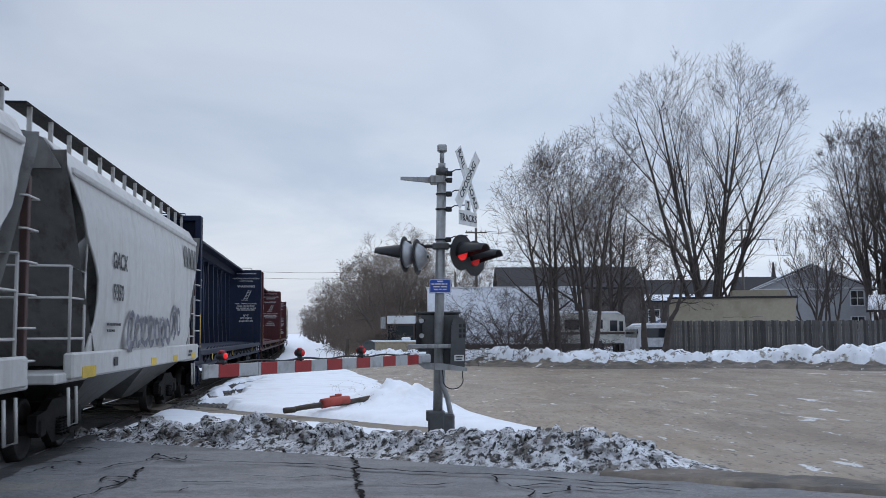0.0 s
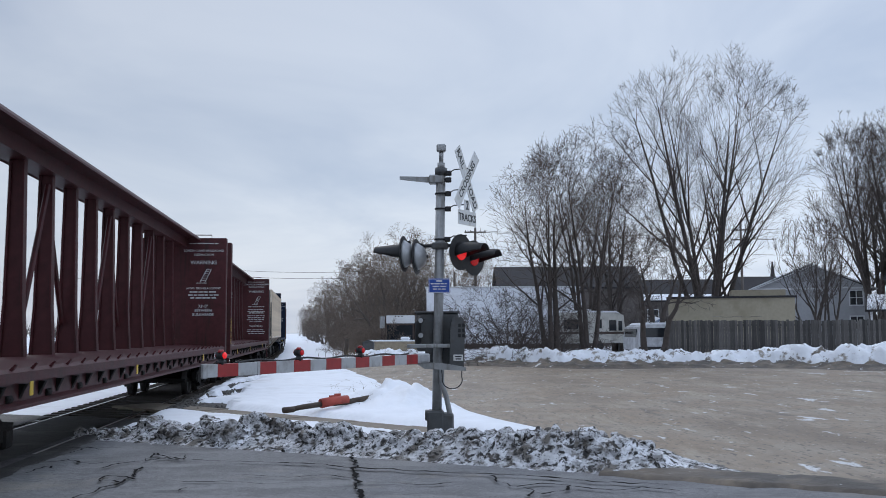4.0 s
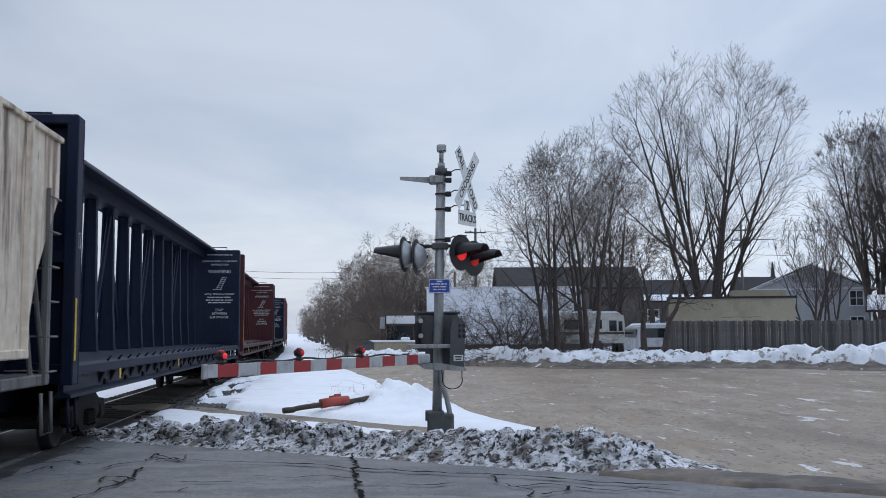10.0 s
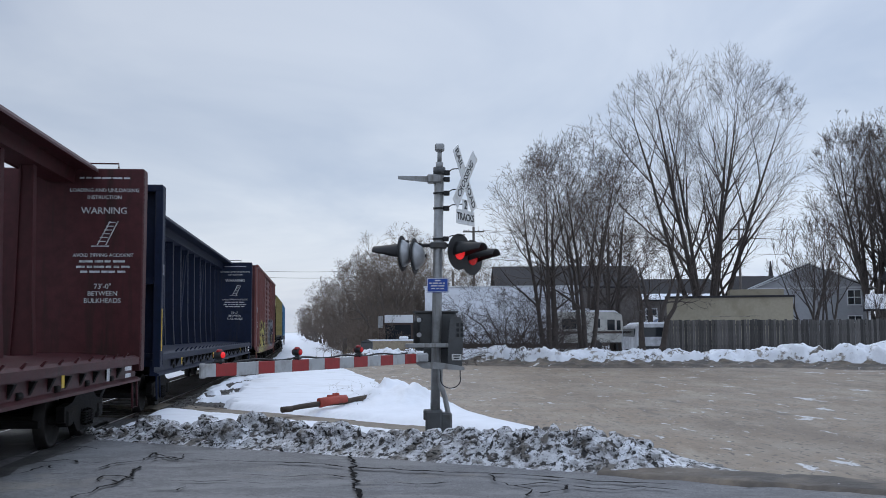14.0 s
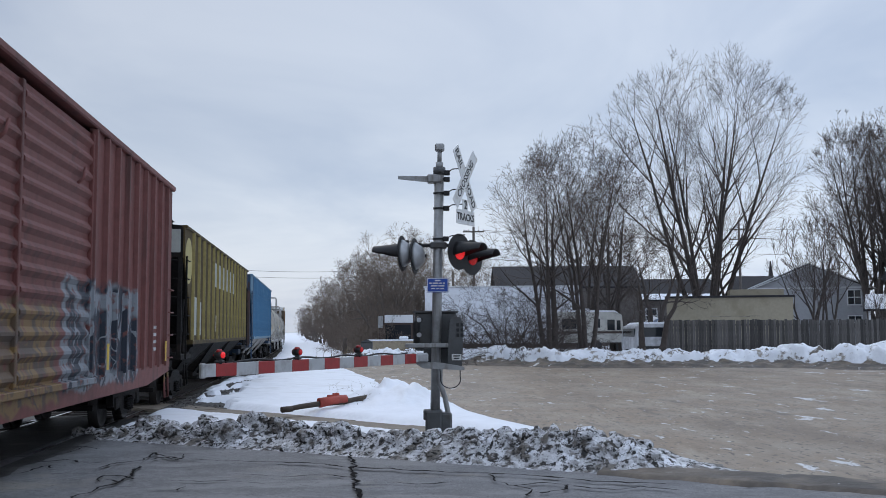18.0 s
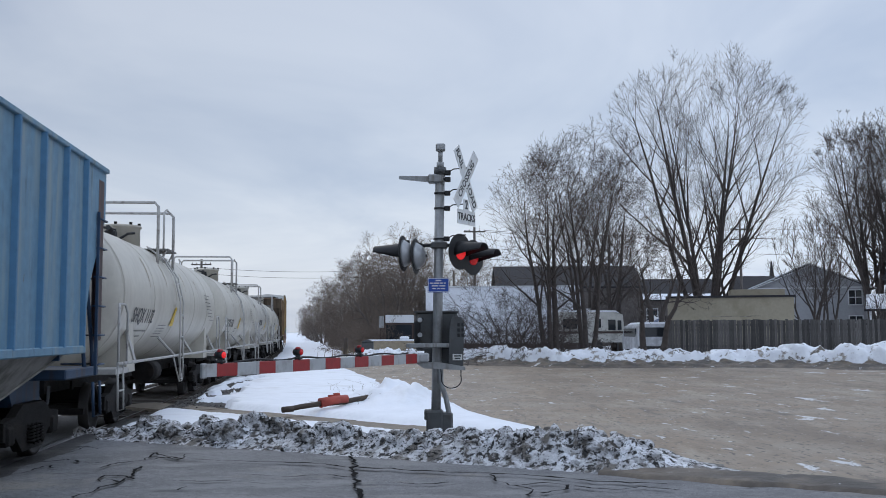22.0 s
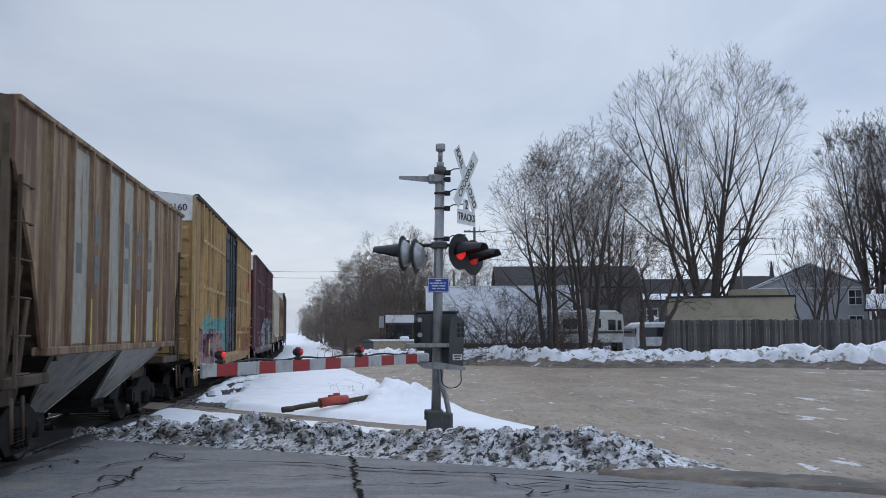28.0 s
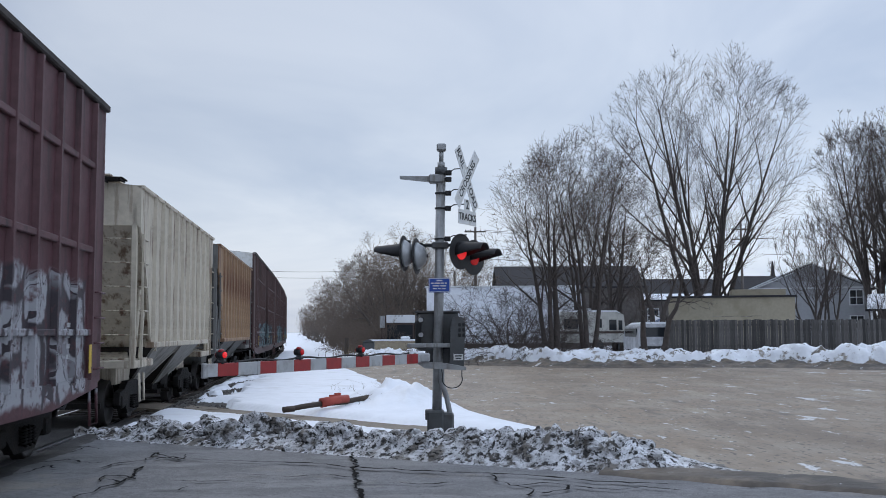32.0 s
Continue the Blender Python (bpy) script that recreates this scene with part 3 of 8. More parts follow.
for k in range(0, 900):
    LINE[k] = (_x, _y)
    h_mid = heading((k + 0.5) * STEP)
    _x, _y = _x - STEP * math.sin(h_mid), _y + STEP * math.cos(h_mid)
_x, _y = -5.267, 0.0
for k in range(0, -800, -1):
    LINE[k] = (_x, _y)
    h_mid = heading((k - 0.5) * STEP)
    _x, _y = _x + STEP * math.sin(h_mid), _y - STEP * math.cos(h_mid)


def on_line(s, d=0.0, z=0.0):
    k = math.floor(s / STEP)
    w = s / STEP - k
    (ax, ay), (bx, by) = LINE[k], LINE[k + 1]
    p = heading(s)
    return Vector((ax + w * (bx - ax) + d * math.cos(p), ay + w * (by - ay) + d * math.sin(p), z))


def line_pose(s):
    return Matrix.Translation(on_line(s)) @ Matrix.Rotation(heading(s), 4, "Z")


def run(t):
    """How far the train has come at t seconds, against the sixteenth second."""
    return 10.7 * (t - 16) + 0.02688 * (t - 16) ** 2 - 0.235 * max(0.0, t - 29.3) ** 2


# ---- the ground and what lies on it ----
def rough(x, y, scale, octaves=4, seed=0.0):
    return noise.fractal(Vector((x / scale, y / scale, seed)), 1.0, 2.0, octaves)


def smooth01(a, b, v):
    w = max(0.0, min(1.0, (v - a) / (b - a)))
    return w * w * (3 - 2 * w)


def along(points, v, key=1):
    """Reads a bent line: points as (value, key)."""
    pts = sorted(points, key=lambda p: p[key])
    other = 1 - key
    if v <= pts[0][key]:
        return pts[0][other]
    for a, b in zip(pts, pts[1:]):
        if v <= b[key]:
            w = (v - a[key]) / (b[key] - a[key])
            return a[other] + w * (b[other] - a[other])
    return pts[-1][other]


def sheet(name, xs, ys, place, material, label, keep=None, smooth=True, kind="structure", category=""):
    """A surface woven over two lists of steps; place(a, b) gives its points."""
    sh = Shape(smooth)
    n = len(xs)
    vs = [place(a, b) for b in ys for a in xs]
    fs = []
    for j in range(len(ys) - 1):
        for i in range(n - 1):
            q = (j * n + i, j * n + i + 1, (j + 1) * n + i + 1, (j + 1) * n + i)
            if keep is None or keep(*[vs[k] for k in q]):
                fs.append(q)
    me = bpy.data.meshes.new(name)
    me.from_pydata([tuple(v) for v in vs], [], fs)
    me.materials.append(material)
    if smooth:
        me.polygons.foreach_set("use_smooth", [True] * len(me.polygons))
    return tagged(new(name, me), label, category, "", kind)


def steps(a, b, n):
    return [a + (b - a) * i / n for i in range(n + 1)]


# the far snow bank's foot, as x over y
BANK_LINE = [(-9.5, 59.0), (-4.6, 55.6), (1.4, 51.7), (5.9, 47.2), (10.3, 47.2), (15.0, 45.9), (19.1, 42.6), (26.0, 39.0), (40.0, 33.0), (80.0, 14.0)]


def bank_foot(x):
    return along(BANK_LINE, x, 0)


def ground_z(x, y):
    rise = smooth01(0, 5, y - bank_foot(x)) * smooth01(-9, -3, x) * 0.55
    far = 0.5 * smooth01(120, 500, math.hypot(x, y))
    return -0.09 + rise + 0.03 * rough(x, y, 5.0, 3, 3.0) - far * 0.2


g_xs = [-3000, -1200, -500, -250, -140, -90] + steps(-60, 60, 120) + [90, 140, 250, 500, 1200, 3000]
g_ys = [-3000, -1000, -300, -100, -50, -25] + steps(-10, 120, 130) + [150, 190, 250, 350, 500, 900, 1600, 3000]
sheet("ground", g_xs, g_ys, lambda x, y: (x, y, ground_z(x, y)), M["snow"], "open ground under old winter snow")

# the road: a worn strip that crosses the railway at a slant
R0, R1 = Vector((-5.64, 16.04)), Vector((2.57, 11.56))
RU = (R1 - R0).normalized()
RN = Vector((RU.y, -RU.x))


def on_road(a, b, z=0.0):
    """a metres along the road's far kerb, b metres from it towards the near side."""
    p = R0 + RU * a + RN * b
    return (p.x, p.y, z)


sheet("road", [-260, -120, -60, -30] + steps(-20, 20, 80) + [30, 60, 120, 260], steps(-0.25, 9.0, 20),
      lambda a, b: on_road(a, b, 0.012 + 0.012 * rough(a, b, 1.6, 3, 8.0) - 0.02 * (b / 4.5 - 1) ** 2), M["road"], "worn cracked grey asphalt road")
sheet("near_verge", [-200, -60] + steps(-20, 20, 20) + [60, 200], steps(8.9, 14, 6),
      lambda a, b: on_road(a, b, 0.03 + 0.03 * rough(a, b, 0.8, 3, 4.0)), M["mud"], "slushy brown verge beside the road")


def crack(points, width, seed):
    """A ragged dark seam on the road that wanders and swells."""
    sh, left, right = Shape(), [], []
    pts = [Vector((*p, 0)) for p in points]
    run_on = 0.0
    for a, b in zip(pts, pts[1:]):
        m = max(2, int((b - a).length / 0.035))
        d = (b - a).normalized()
        s = Vector((-d.y, d.x, 0))
        broad = 0.75 + 0.55 * abs(s.y)
        for i in range(m):
            run_on += (b - a).length / m
            p = a.lerp(b, i / m) + s * 0.055 * rough(run_on, seed, 0.22, 4, 1.0)
            w = width * broad * max(0.12, 0.55 + 1.1 * rough(run_on, seed, 0.30, 5, 6.0))
            v = width * broad * max(0.12, 0.55 + 1.1 * rough(run_on, seed, 0.26, 5, 9.0))
            left.append(p + s * w + Vector((0, 0, 0.034)))
            right.append(p - s * v + Vector((0, 0, 0.034)))
    n = len(left)
    sh.add(left + right, [(i, i + 1, n + i + 1, n + i) for i in range(n - 1)])
    return solid("road_crack", sh, M["tar"], "open crack across the grey asphalt", kind="structure")


for seed, (w, pts) in enumerate((
        (0.046, [(-1.30, 13.60), (-1.16, 12.69), (-1.13, 12.03), (-1.02, 11.35), (-0.99, 10.86), (-0.89, 10.38), (-0.85, 9.88)]),
        (0.025, [(-1.11, 12.17), (-1.60, 12.62), (-2.22, 12.81), (-2.83, 12.95), (-3.41, 13.15)]),
        (0.037, [(-1.13, 12.37), (-0.92, 12.18), (-0.43, 12.01), (0.05, 11.83), (0.65, 11.63), (1.16, 11.43), (1.75, 11.03), (2.46, 10.82)]),
        (0.034, [(-3.78, 9.79), (-3.85, 10.18), (-3.75, 10.40), (-3.74, 10.77), (-3.67, 11.14), (-3.72, 11.61), (-3.87, 12.48)]),
        (0.022, [(-3.67, 11.14), (-3.85, 11.34), (-3.94, 11.17), (-4.02, 11.69), (-3.78, 11.61), (-3.57, 11.35)]),
        (0.028, [(-4.33, 12.35), (-4.22, 12.78), (-3.98, 13.07), (-4.08, 13.86), (-3.84, 13.49), (-3.50, 13.15), (-3.61, 13.69)]),
        (0.034, [(-3.91, 13.13), (-3.77, 13.37), (-3.51, 13.03)]),
        (0.031, [(-5.08, 11.93), (-5.08, 12.33), (-5.05, 12.54), (-4.87, 12.33)]),
        (0.025, [(-5.74, 14.46), (-5.52, 14.54), (-5.30, 14.63), (-4.94, 14.22)]),
        (0.022, [(-5.29, 13.94), (-5.33, 14.48), (-5.31, 14.70)]),
        (0.020, [(-5.34, 12.91), (-5.11, 13.08), (-5.07, 13.20), (-4.62, 12.77), (-4.44, 12.88)]),
        (0.020, [(-3.11, 11.28), (-2.82, 11.16), (-2.51, 11.22), (-1.96, 10.99)]),
        (0.019, [(-2.85, 10.57), (-2.86, 10.84)]),
        (0.025, [(0.52, 11.58), (0.57, 11.07), (0.76, 10.77), (1.05, 10.93), (1.35, 10.79), (1.21, 10.41), (0.98, 10.20)]),
        (0.022, [(0.76, 10.77), (0.92, 10.47), (0.85, 10.06)]),
        (0.022, [(1.40, 10.71), (1.78, 10.43), (2.12, 10.66), (2.48, 10.38)]),
        (0.019, [(-2.43, 11.75), (-1.85, 11.50), (-1.48, 11.69), (-1.06, 11.44)]),
        (0.019, [(-0.64, 11.03), (-0.26, 10.89), (0.11, 11.06)]))):
    crack(pts, w, seed * 3.7)

# the crossing between and beside the rails
for d0, d1 in ((-3.2, -0.86), (-0.66, 0.66), (0.86, 1.2)):
    sheet("crossing_panel", steps(0, 1, 12), steps(1.0, 20.0, 150),
          lambda w, s: tuple(on_line(s - 0.55 * (d0 + (d1 - d0) * w), d0 + (d1 - d0) * w + (0.22 * w * rough(s, 0, 0.9, 4, 2.0) if d1 > 1 else 0.0), 0.026 + 0.006 * rough(s, w, 0.5, 3, d0) - (0.03 * w ** 6 if d1 > 1 else 0.0))),
          M["wet"], "dark patched asphalt between the crossing rails")

# track: rails on ties in ballast
TRACKS = (0.0, -4.4)
for off in TRACKS:
    sheet("trackbed", steps(-1.75, 1.75, 14), steps(-40, 240, 280),
          lambda d, s, off=off: tuple(on_line(s, d + off, -0.07 - 0.11 * smooth01(1.1, 1.75, abs(d)) + 0.03 * rough(s, d + off, 0.35, 2, 2.0))),
          M["ballast"], "dark stone ballast along the track with snow in it")
    ties = Shape()
    for k in range(-60, 300):
        s = k * 0.55
        if 8.5 < s < 20.5 and off == 0.0:
            continue
        a, b = on_line(s, off - 1.25), on_line(s, off + 1.25)
        t = (b - a).normalized() * 0.0
        u = Vector((-(b - a).y, (b - a).x, 0)).normalized() * 0.11
        lo, hi = Vector((0, 0, -0.17)), Vector((0, 0, -0.025))
        ties.add([a - u + lo, a + u + lo, b + u + lo, b - u + lo, a - u + hi, a + u + hi, b + u + hi, b - u + hi],
                 [(0, 1, 5, 4), (1, 2, 6, 5), (2, 3, 7, 6), (3, 0, 4, 7), (4, 5, 6, 7)])
    solid("track_ties", ties, M["tie"], "dark timber ties under the rails", kind="stuff")
    for d in (-0.755, 0.755):
        prof = [(-0.036, 0.0), (0.036, 0.0), (0.036, -0.035), (0.01, -0.05), (0.01, -0.12), (0.065, -0.135), (0.065, -0.15), (-0.065, -0.15), (-0.065, -0.135),
                (-0.01, -0.12), (-0.01, -0.05), (-0.036, -0.035)]
        ring = lambda s: [tuple(on_line(s, off + d + a, z - 0.004)) for a, z in prof]
        solid("rail", Shape().loft([ring(s) for s in steps(-40, 240, 112)]), M["rail"], "rust-brown steel rail on the ties", kind="structure")
        head = Shape()
        pts = steps(-40, 240, 112)
        head.add([on_line(s, off + d + e, 0.002) for s in pts for e in (-0.028, 0.028)], [(2 * i, 2 * i + 1, 2 * i + 3, 2 * i + 2) for i in range(len(pts) - 1)])
        solid("rail_head", head, M["railtop"], "worn bright running surface of the rail", kind="structure")

# the lot
LOT_EDGE = [(2.3, 12.5), (1.75, 17.8), (0.25, 22.4), (-1.62, 30.3), (-2.6, 36.5), (-4.5, 45.3), (-6.2, 52.0), (-9.0, 58.5)]


def lot_place(u, y):
    x0 = along(LOT_EDGE, y) - 0.4
    x = x0 + (75 - x0) * u ** 1.7
    return (x, y, -0.035 + 0.035 * rough(x, y, 6.0, 3, 5.0) + 0.010 * rough(x, y, 0.7, 3, 1.0))


def lot_keep(*q):
    return all(p[1] < bank_foot(p[0]) + 1.6 and (Vector(p[:2]) - R0).dot(RN) < 0.15 for p in q)


sheet("gravel_lot", steps(0, 1, 90), steps(9, 60, 150), lot_place, M["gravel"], "brown gravel lot under thin ice", lot_keep)
# the walk beside the road, bare between snow strips
W0, W1 = Vector((-6.9, 23.75)), Vector((0.6, 16.55))
WU = (W1 - W0).normalized()
WN = Vector((WU.y, -WU.x))
for k in range(7):
    a = -0.2 + k * 1.49
    q = [W0 + WU * a, W0 + WU * (a + 1.47), W0 + WU * (a + 1.47) + WN * 1.15, W0 + WU * a + WN * 1.15]
    sh = Shape()
    z0, z1 = -0.12, 0.03 + 0.006 * math.sin(k * 2.3)
    sh.add([(p.x, p.y, z) for z in (z0, z1) for p in q], [(0, 1, 5, 4), (1, 2, 6, 5), (2, 3, 7, 6), (3, 0, 4, 7), (4, 5, 6, 7)])
    solid("pavement_slab", sh, M["footway"], "bare brown footway slab between snow strips", kind="structure")


# the snow between railway, walk and lot
def snow_place(u, y):
    s = max(0.0, y * 1.008 - 0.4)
    x0 = on_line(s, 1.15).x + 0.22 * rough(0, y, 1.6, 3, 6.0) - 0.1 * smooth01(26, 40, y) + 0.4 * smooth01(20.5, 23, y) * (1 - smooth01(25, 29, y)) * (0.8 + 0.8 * rough(3, y, 0.8, 4, 1.0))
    x1 = along(LOT_EDGE, y) + 0.22 * rough(7, y, 1.4, 3, 2.0)
    x = x0 + (x1 - x0) * u
    edge = min(1.0, u * 18, (1 - u) * 8) * (1 - smooth01(52, 57, y))
    off = (Vector((x, y)) - W0).dot(WN)
    trench = smooth01(-0.28, 0.03, off) * (1 - smooth01(1.1, 1.4, off))
    z = -0.05 + 0.19 * edge + 0.03 * rough(x, y, 1.1, 4, 7.0) * edge
    mound = math.exp(-(((x + 0.80) / 0.95) ** 2 + ((y - 20.9) / 0.9) ** 2)) + 0.45 * math.exp(-(((x + 1.6) / 0.7) ** 2 + ((y - 21.3) / 0.8) ** 2))
    z += mound * (0.42 + 0.20 * rough(x, y, 0.45, 3, 1.0) + 0.07 * rough(x, y, 0.12, 2, 4.0)) * edge
    bare = 0.0
    for cx, cy, wx, wy in ((-5.55, 23.2, 0.50, 1.0), (-5.2, 22.6, 0.5, 0.35), (-5.85, 26.2, 0.32, 1.9), (-6.2, 28.6, 0.30, 1.6), (-6.75, 32.5, 0.30, 3.2), (-7.6, 38.5, 0.5, 3.5), (-5.2, 22.0, 0.4, 0.8)):
        bare = max(bare, math.exp(-((x - cx) / wx) ** 2 - ((y - cy) / wy) ** 2))
    z -= 0.22 * smooth01(0.28, 0.50, bare + 0.30 * rough(x, y, 0.55, 4, 11.0))
    return (x, y, z - trench * max(0.0, z + 0.02))


sheet("snow_field", steps(0, 1, 90), steps(13.0, 57, 300), snow_place, M["snow"], "clean trodden snow beside the railway crossing",
      lambda *q: all((Vector(p[:2]) - R0).dot(RN) < -0.35 for p in q))

# ballast shoulder that breaks through the snow beside the track
sheet("ballast_shoulder", steps(1.2, 3.4, 14), steps(20, 48, 90),
      lambda d, s: tuple(on_line(s, d, 0.035 + 0.05 * rough(s, d, 0.35, 3, 9.0) - 0.10 * smooth01(1.4, 3.0, d))), M["ballast"],
      "ballast stones breaking through the trackside snow")

stones = Shape()
rnd = random.Random(23)
for k in range(900):
    q = on_line(rnd.uniform(20.5, 36), 1.25 + 2.0 * rnd.random() ** 1.3)
    r = rnd.uniform(0.025, 0.06)
    z = 0.02 - 0.10 * smooth01(1.4, 3.0, (q.xy - on_line(q.y).xy).length) + r * 0.3
    vs = [Vector((rnd.uniform(0.6, 1.2) * c[0], rnd.uniform(0.6, 1.2) * c[1], rnd.uniform(0.5, 0.9) * c[2])) * r + Vector((q.x, q.y, z)) for c in ((1, 0, 0), (-1, 0, 0), (0, 1, 0), (0, -1, 0), (0, 0, 1), (0, 0, -1))]
    stones.add(vs, [(0, 2, 4), (2, 1, 4), (1, 3, 4), (3, 0, 4), (2, 0, 5), (1, 2, 5), (3, 1, 5), (0, 3, 5)])
solid("ballast_stones", stones, M["ballast"], "loose dark ballast stones beside the track", kind="stuff")

# the ploughed berm along the road: crest and lumps
BERM_H = [(0.0, -0.9), (0.10, -0.3), (0.20, 0.5), (0.22, 2.0), (0.20, 3.4), (0.22, 5.0), (0.28, 6.4), (0.37, 7.7), (0.37, 8.4), (0.26, 8.9), (0.10, 9.25), (0.045, 9.6), (0.02, 10.2), (0.0, 10.6)]


def berm_place(a, b):
    h = along(BERM_H, a)
    w = b / 1.75
    prof = smooth01(0.0, 0.33, w) * (1 - smooth01(0.55, 1.0, w))
    p = Vector(on_road(a, -b + 0.12 - 0.0 * a))
    lump = noise.fractal(Vector((p.x * 1.5, p.y * 1.5, 2.0)), 1.0, 2.1, 3)
    cell = noise.voronoi(Vector((p.x * 3.6, p.y * 3.6, 4.0)))[0]
    clod = min(1.0, (cell[1] - cell[0]) * 2.2)
    small = noise.voronoi(Vector((p.x * 9.0, p.y * 9.0, 1.0)))[0]
    k = min(1.0, h * 3.2) * prof
    z = h * prof * (1 + 0.55 * lump) + (0.13 * clod + 0.035 * min(1.0, (small[1] - small[0]) * 2.5) - 0.05) * k - 0.02
    z -= 0.07 * smooth01(9.3, 10.5, a) + 0.05 * (1 - smooth01(-1.0, -0.6, a))
    wob = noise.noise_vector(Vector((p.x * 7, p.y * 7, z * 6)))
    return (p.x + wob.x * 0.05 * k + 0.10 * lump * prof, p.y + wob.y * 0.05 * k, max(-0.08, z + wob.z * 0.03 * k))


sheet("snow_berm", steps(-1.0, 10.6, 400), steps(0, 1.75, 60), berm_place, M["berm"], "dirty ploughed snow berm along the road edge", smooth=True)
clods = Shape()
rnd = random.Random(11)


def clod(centre, r, seed, cuts):
    """A frozen lump: a ball knocked about by noise and broken flat on a few sides."""
    bm = bmesh.new()
    bmesh.ops.create_icosphere(bm, subdivisions=3 if r > 0.13 else 2, radius=1.0)
    planes = [(Vector((rnd.gauss(0, 1), rnd.gauss(0, 1), rnd.gauss(0, 0.7))).normalized(), rnd.uniform(0.45, 0.8)) for _ in range(cuts)]
    for v in bm.verts:
        q = v.co.copy()
        for nrm, lim in planes:
            over = q.dot(nrm) - lim
            if over > 0:
                q -= nrm * over * 0.9
        q *= 1 + 0.35 * noise.noise(v.co * 1.6 + Vector((seed, 0, 0))) + 0.16 * noise.noise(v.co * 4.5 + Vector((0, seed, 0)))
        v.co = Vector((q.x * 1.25, q.y, q.z * 0.92)) * r + centre
    bm.verts.ensure_lookup_table()
    clods.add([v.co.copy() for v in bm.verts], [[v.index for v in f.verts] for f in bm.faces])
    bm.free()


for k in range(210):
    a, b = rnd.uniform(-0.8, 9.3), rnd.choice((rnd.uniform(0.0, 0.5), rnd.uniform(0.45, 1.1)))
    q = Vector(berm_place(a, b))
    r = rnd.choice((0.03, 0.04, 0.05, 0.07, 0.09, 0.11)) * (0.6 if b < 0.4 else 1.0)
    clod(q - Vector((0, 0, r * 0.25)), r, k, 3)
# the large lumps that stand out of the crest, and the small row at the berm's start
for k in range(30):
    a = 0.3 + 6.4 * (k + rnd.uniform(-0.3, 0.3)) / 30
    q = Vector(berm_place(a, rnd.uniform(0.35, 0.8)))
    r = rnd.choice((0.10, 0.13, 0.16, 0.20, 0.23)) * (1.0 if a < 5 else 0.75)
    clod(q + Vector((0, 0, r * 0.15)), r, 300 + k, 5)
for k in range(8):
    q = Vector(on_road(-0.75 + 0.17 * k, -0.25 - 0.1 * (k % 3), 0.05))
    clod(q, rnd.uniform(0.07, 0.12), 400 + k, 4)
solid("snow_clods", clods, M["berm"], "frozen dirty clods on the snow berm", kind="stuff")


sheet("road_edge", steps(8.6, 60, 260), steps(0, 1, 10),
      lambda a, w: on_road(a, 0.25 - 0.95 * w + 0.16 * rough(a, w, 0.5, 4, 3.0), 0.028 + 0.03 * math.sin(math.pi * w) * (1 + 1.2 * rough(a, w, 0.3, 4, 8.0)) - 0.06 * (w * (1 - w) < 0.02)), M["foot"], "dark muddy edge between road and lot")


# the far bank at the lot's end
def bank_place(x, b):
    y = bank_foot(x) + b
    w = b / 3.2
    prof = smooth01(0.0, 0.22, w) * (1 - 0.65 * smooth01(0.55, 1.0, w))
    hgt = 0.72 + 0.30 * smooth01(18.5, 20.0, x) * (1 - smooth01(23, 25, x)) + 0.10 * smooth01(14.5, 16, x)
    cell = noise.voronoi(Vector((x * 0.8 + 0.5 * rough(x, b, 0.7, 3, 2.0), b * 1.2 + 0.5 * rough(b, x, 0.7, 3, 5.0), 7.0)))[0]
    z = prof * (hgt - 0.12 + 0.30 * rough(x, y, 1.9, 3, 3.0) + 0.22 * min(1.0, (cell[1] - cell[0]) * 2.2) + 0.13 * rough(x, y, 0.30, 4, 5.0))
    return (x + 0.12 * rough(x, b, 0.6, 2, 1.0), y + 0.25 * rough(x, 0, 1.3, 3, 4.0), z - 0.03)


sheet("snow_bank", steps(-4.8, 34, 400), steps(0, 3.2, 34), bank_place, M["bank"], "ploughed snow bank along the lot's end")
sheet("bank_slush", steps(-4.8, 34, 400), steps(0, 1, 14),
      lambda x, w: (x, bank_foot(x) - 1.3 + 1.9 * w + 0.35 * rough(x, 0, 0.9, 4, 4.0), -0.06 + 0.40 * w + 0.16 * w * rough(x, w * 1.5, 0.5, 4, 2.0)), M["foot"],
      "brown slush at the foot of the snow bank")


# broken timber with an orange sleeve lying in the snow
log_p0, log_p1 = Vector((-3.20, 19.5, 0.17)), Vector((-0.75, 21.2, 0.44))
fallen = thing("broken_barrier_pole", "broken weathered barrier pole with orange plastic sleeve in snow", "pole")
part("timber", Shape(True).tube([log_p0.lerp(log_p1, w) + Vector((0, 0, 0.02 * math.sin(w * 9))) for w in steps(0, 1, 8)], 0.05, 9, 0.072), M["log"], fallen)
c0, c1 = log_p0.lerp(log_p1, 0.27), log_p0.lerp(log_p1, 0.48)
part("sleeve", Shape(True).tube([c0 + Vector((0, 0, 0.03)), c0.lerp(c1, 0.5) + Vector((0, 0, 0.045)), c1 + Vector((0, 0, 0.03))], 0.10, 10, 0.09), M["orange"], fallen, "faded orange plastic sleeve")
part("torn_flap", Shape().box(0, 0.22, -0.02, 0.02, 0, 0.07).box(0.14, 0.28, -0.015, 0.03, 0.03, 0.10), M["orange"], fallen, "torn orange plastic flap").matrix_world = \
    Matrix.Translation(c1 + Vector((-0.35, -0.25, 0.06))) @ Matrix.Rotation(0.75, 4, "Z")
part("tip", Shape(True).tube([log_p0 - Vector((0.02, 0.02, -0.01)), log_p0.lerp(log_p1, 0.07)], 0.06, 9), M["log"], fallen)

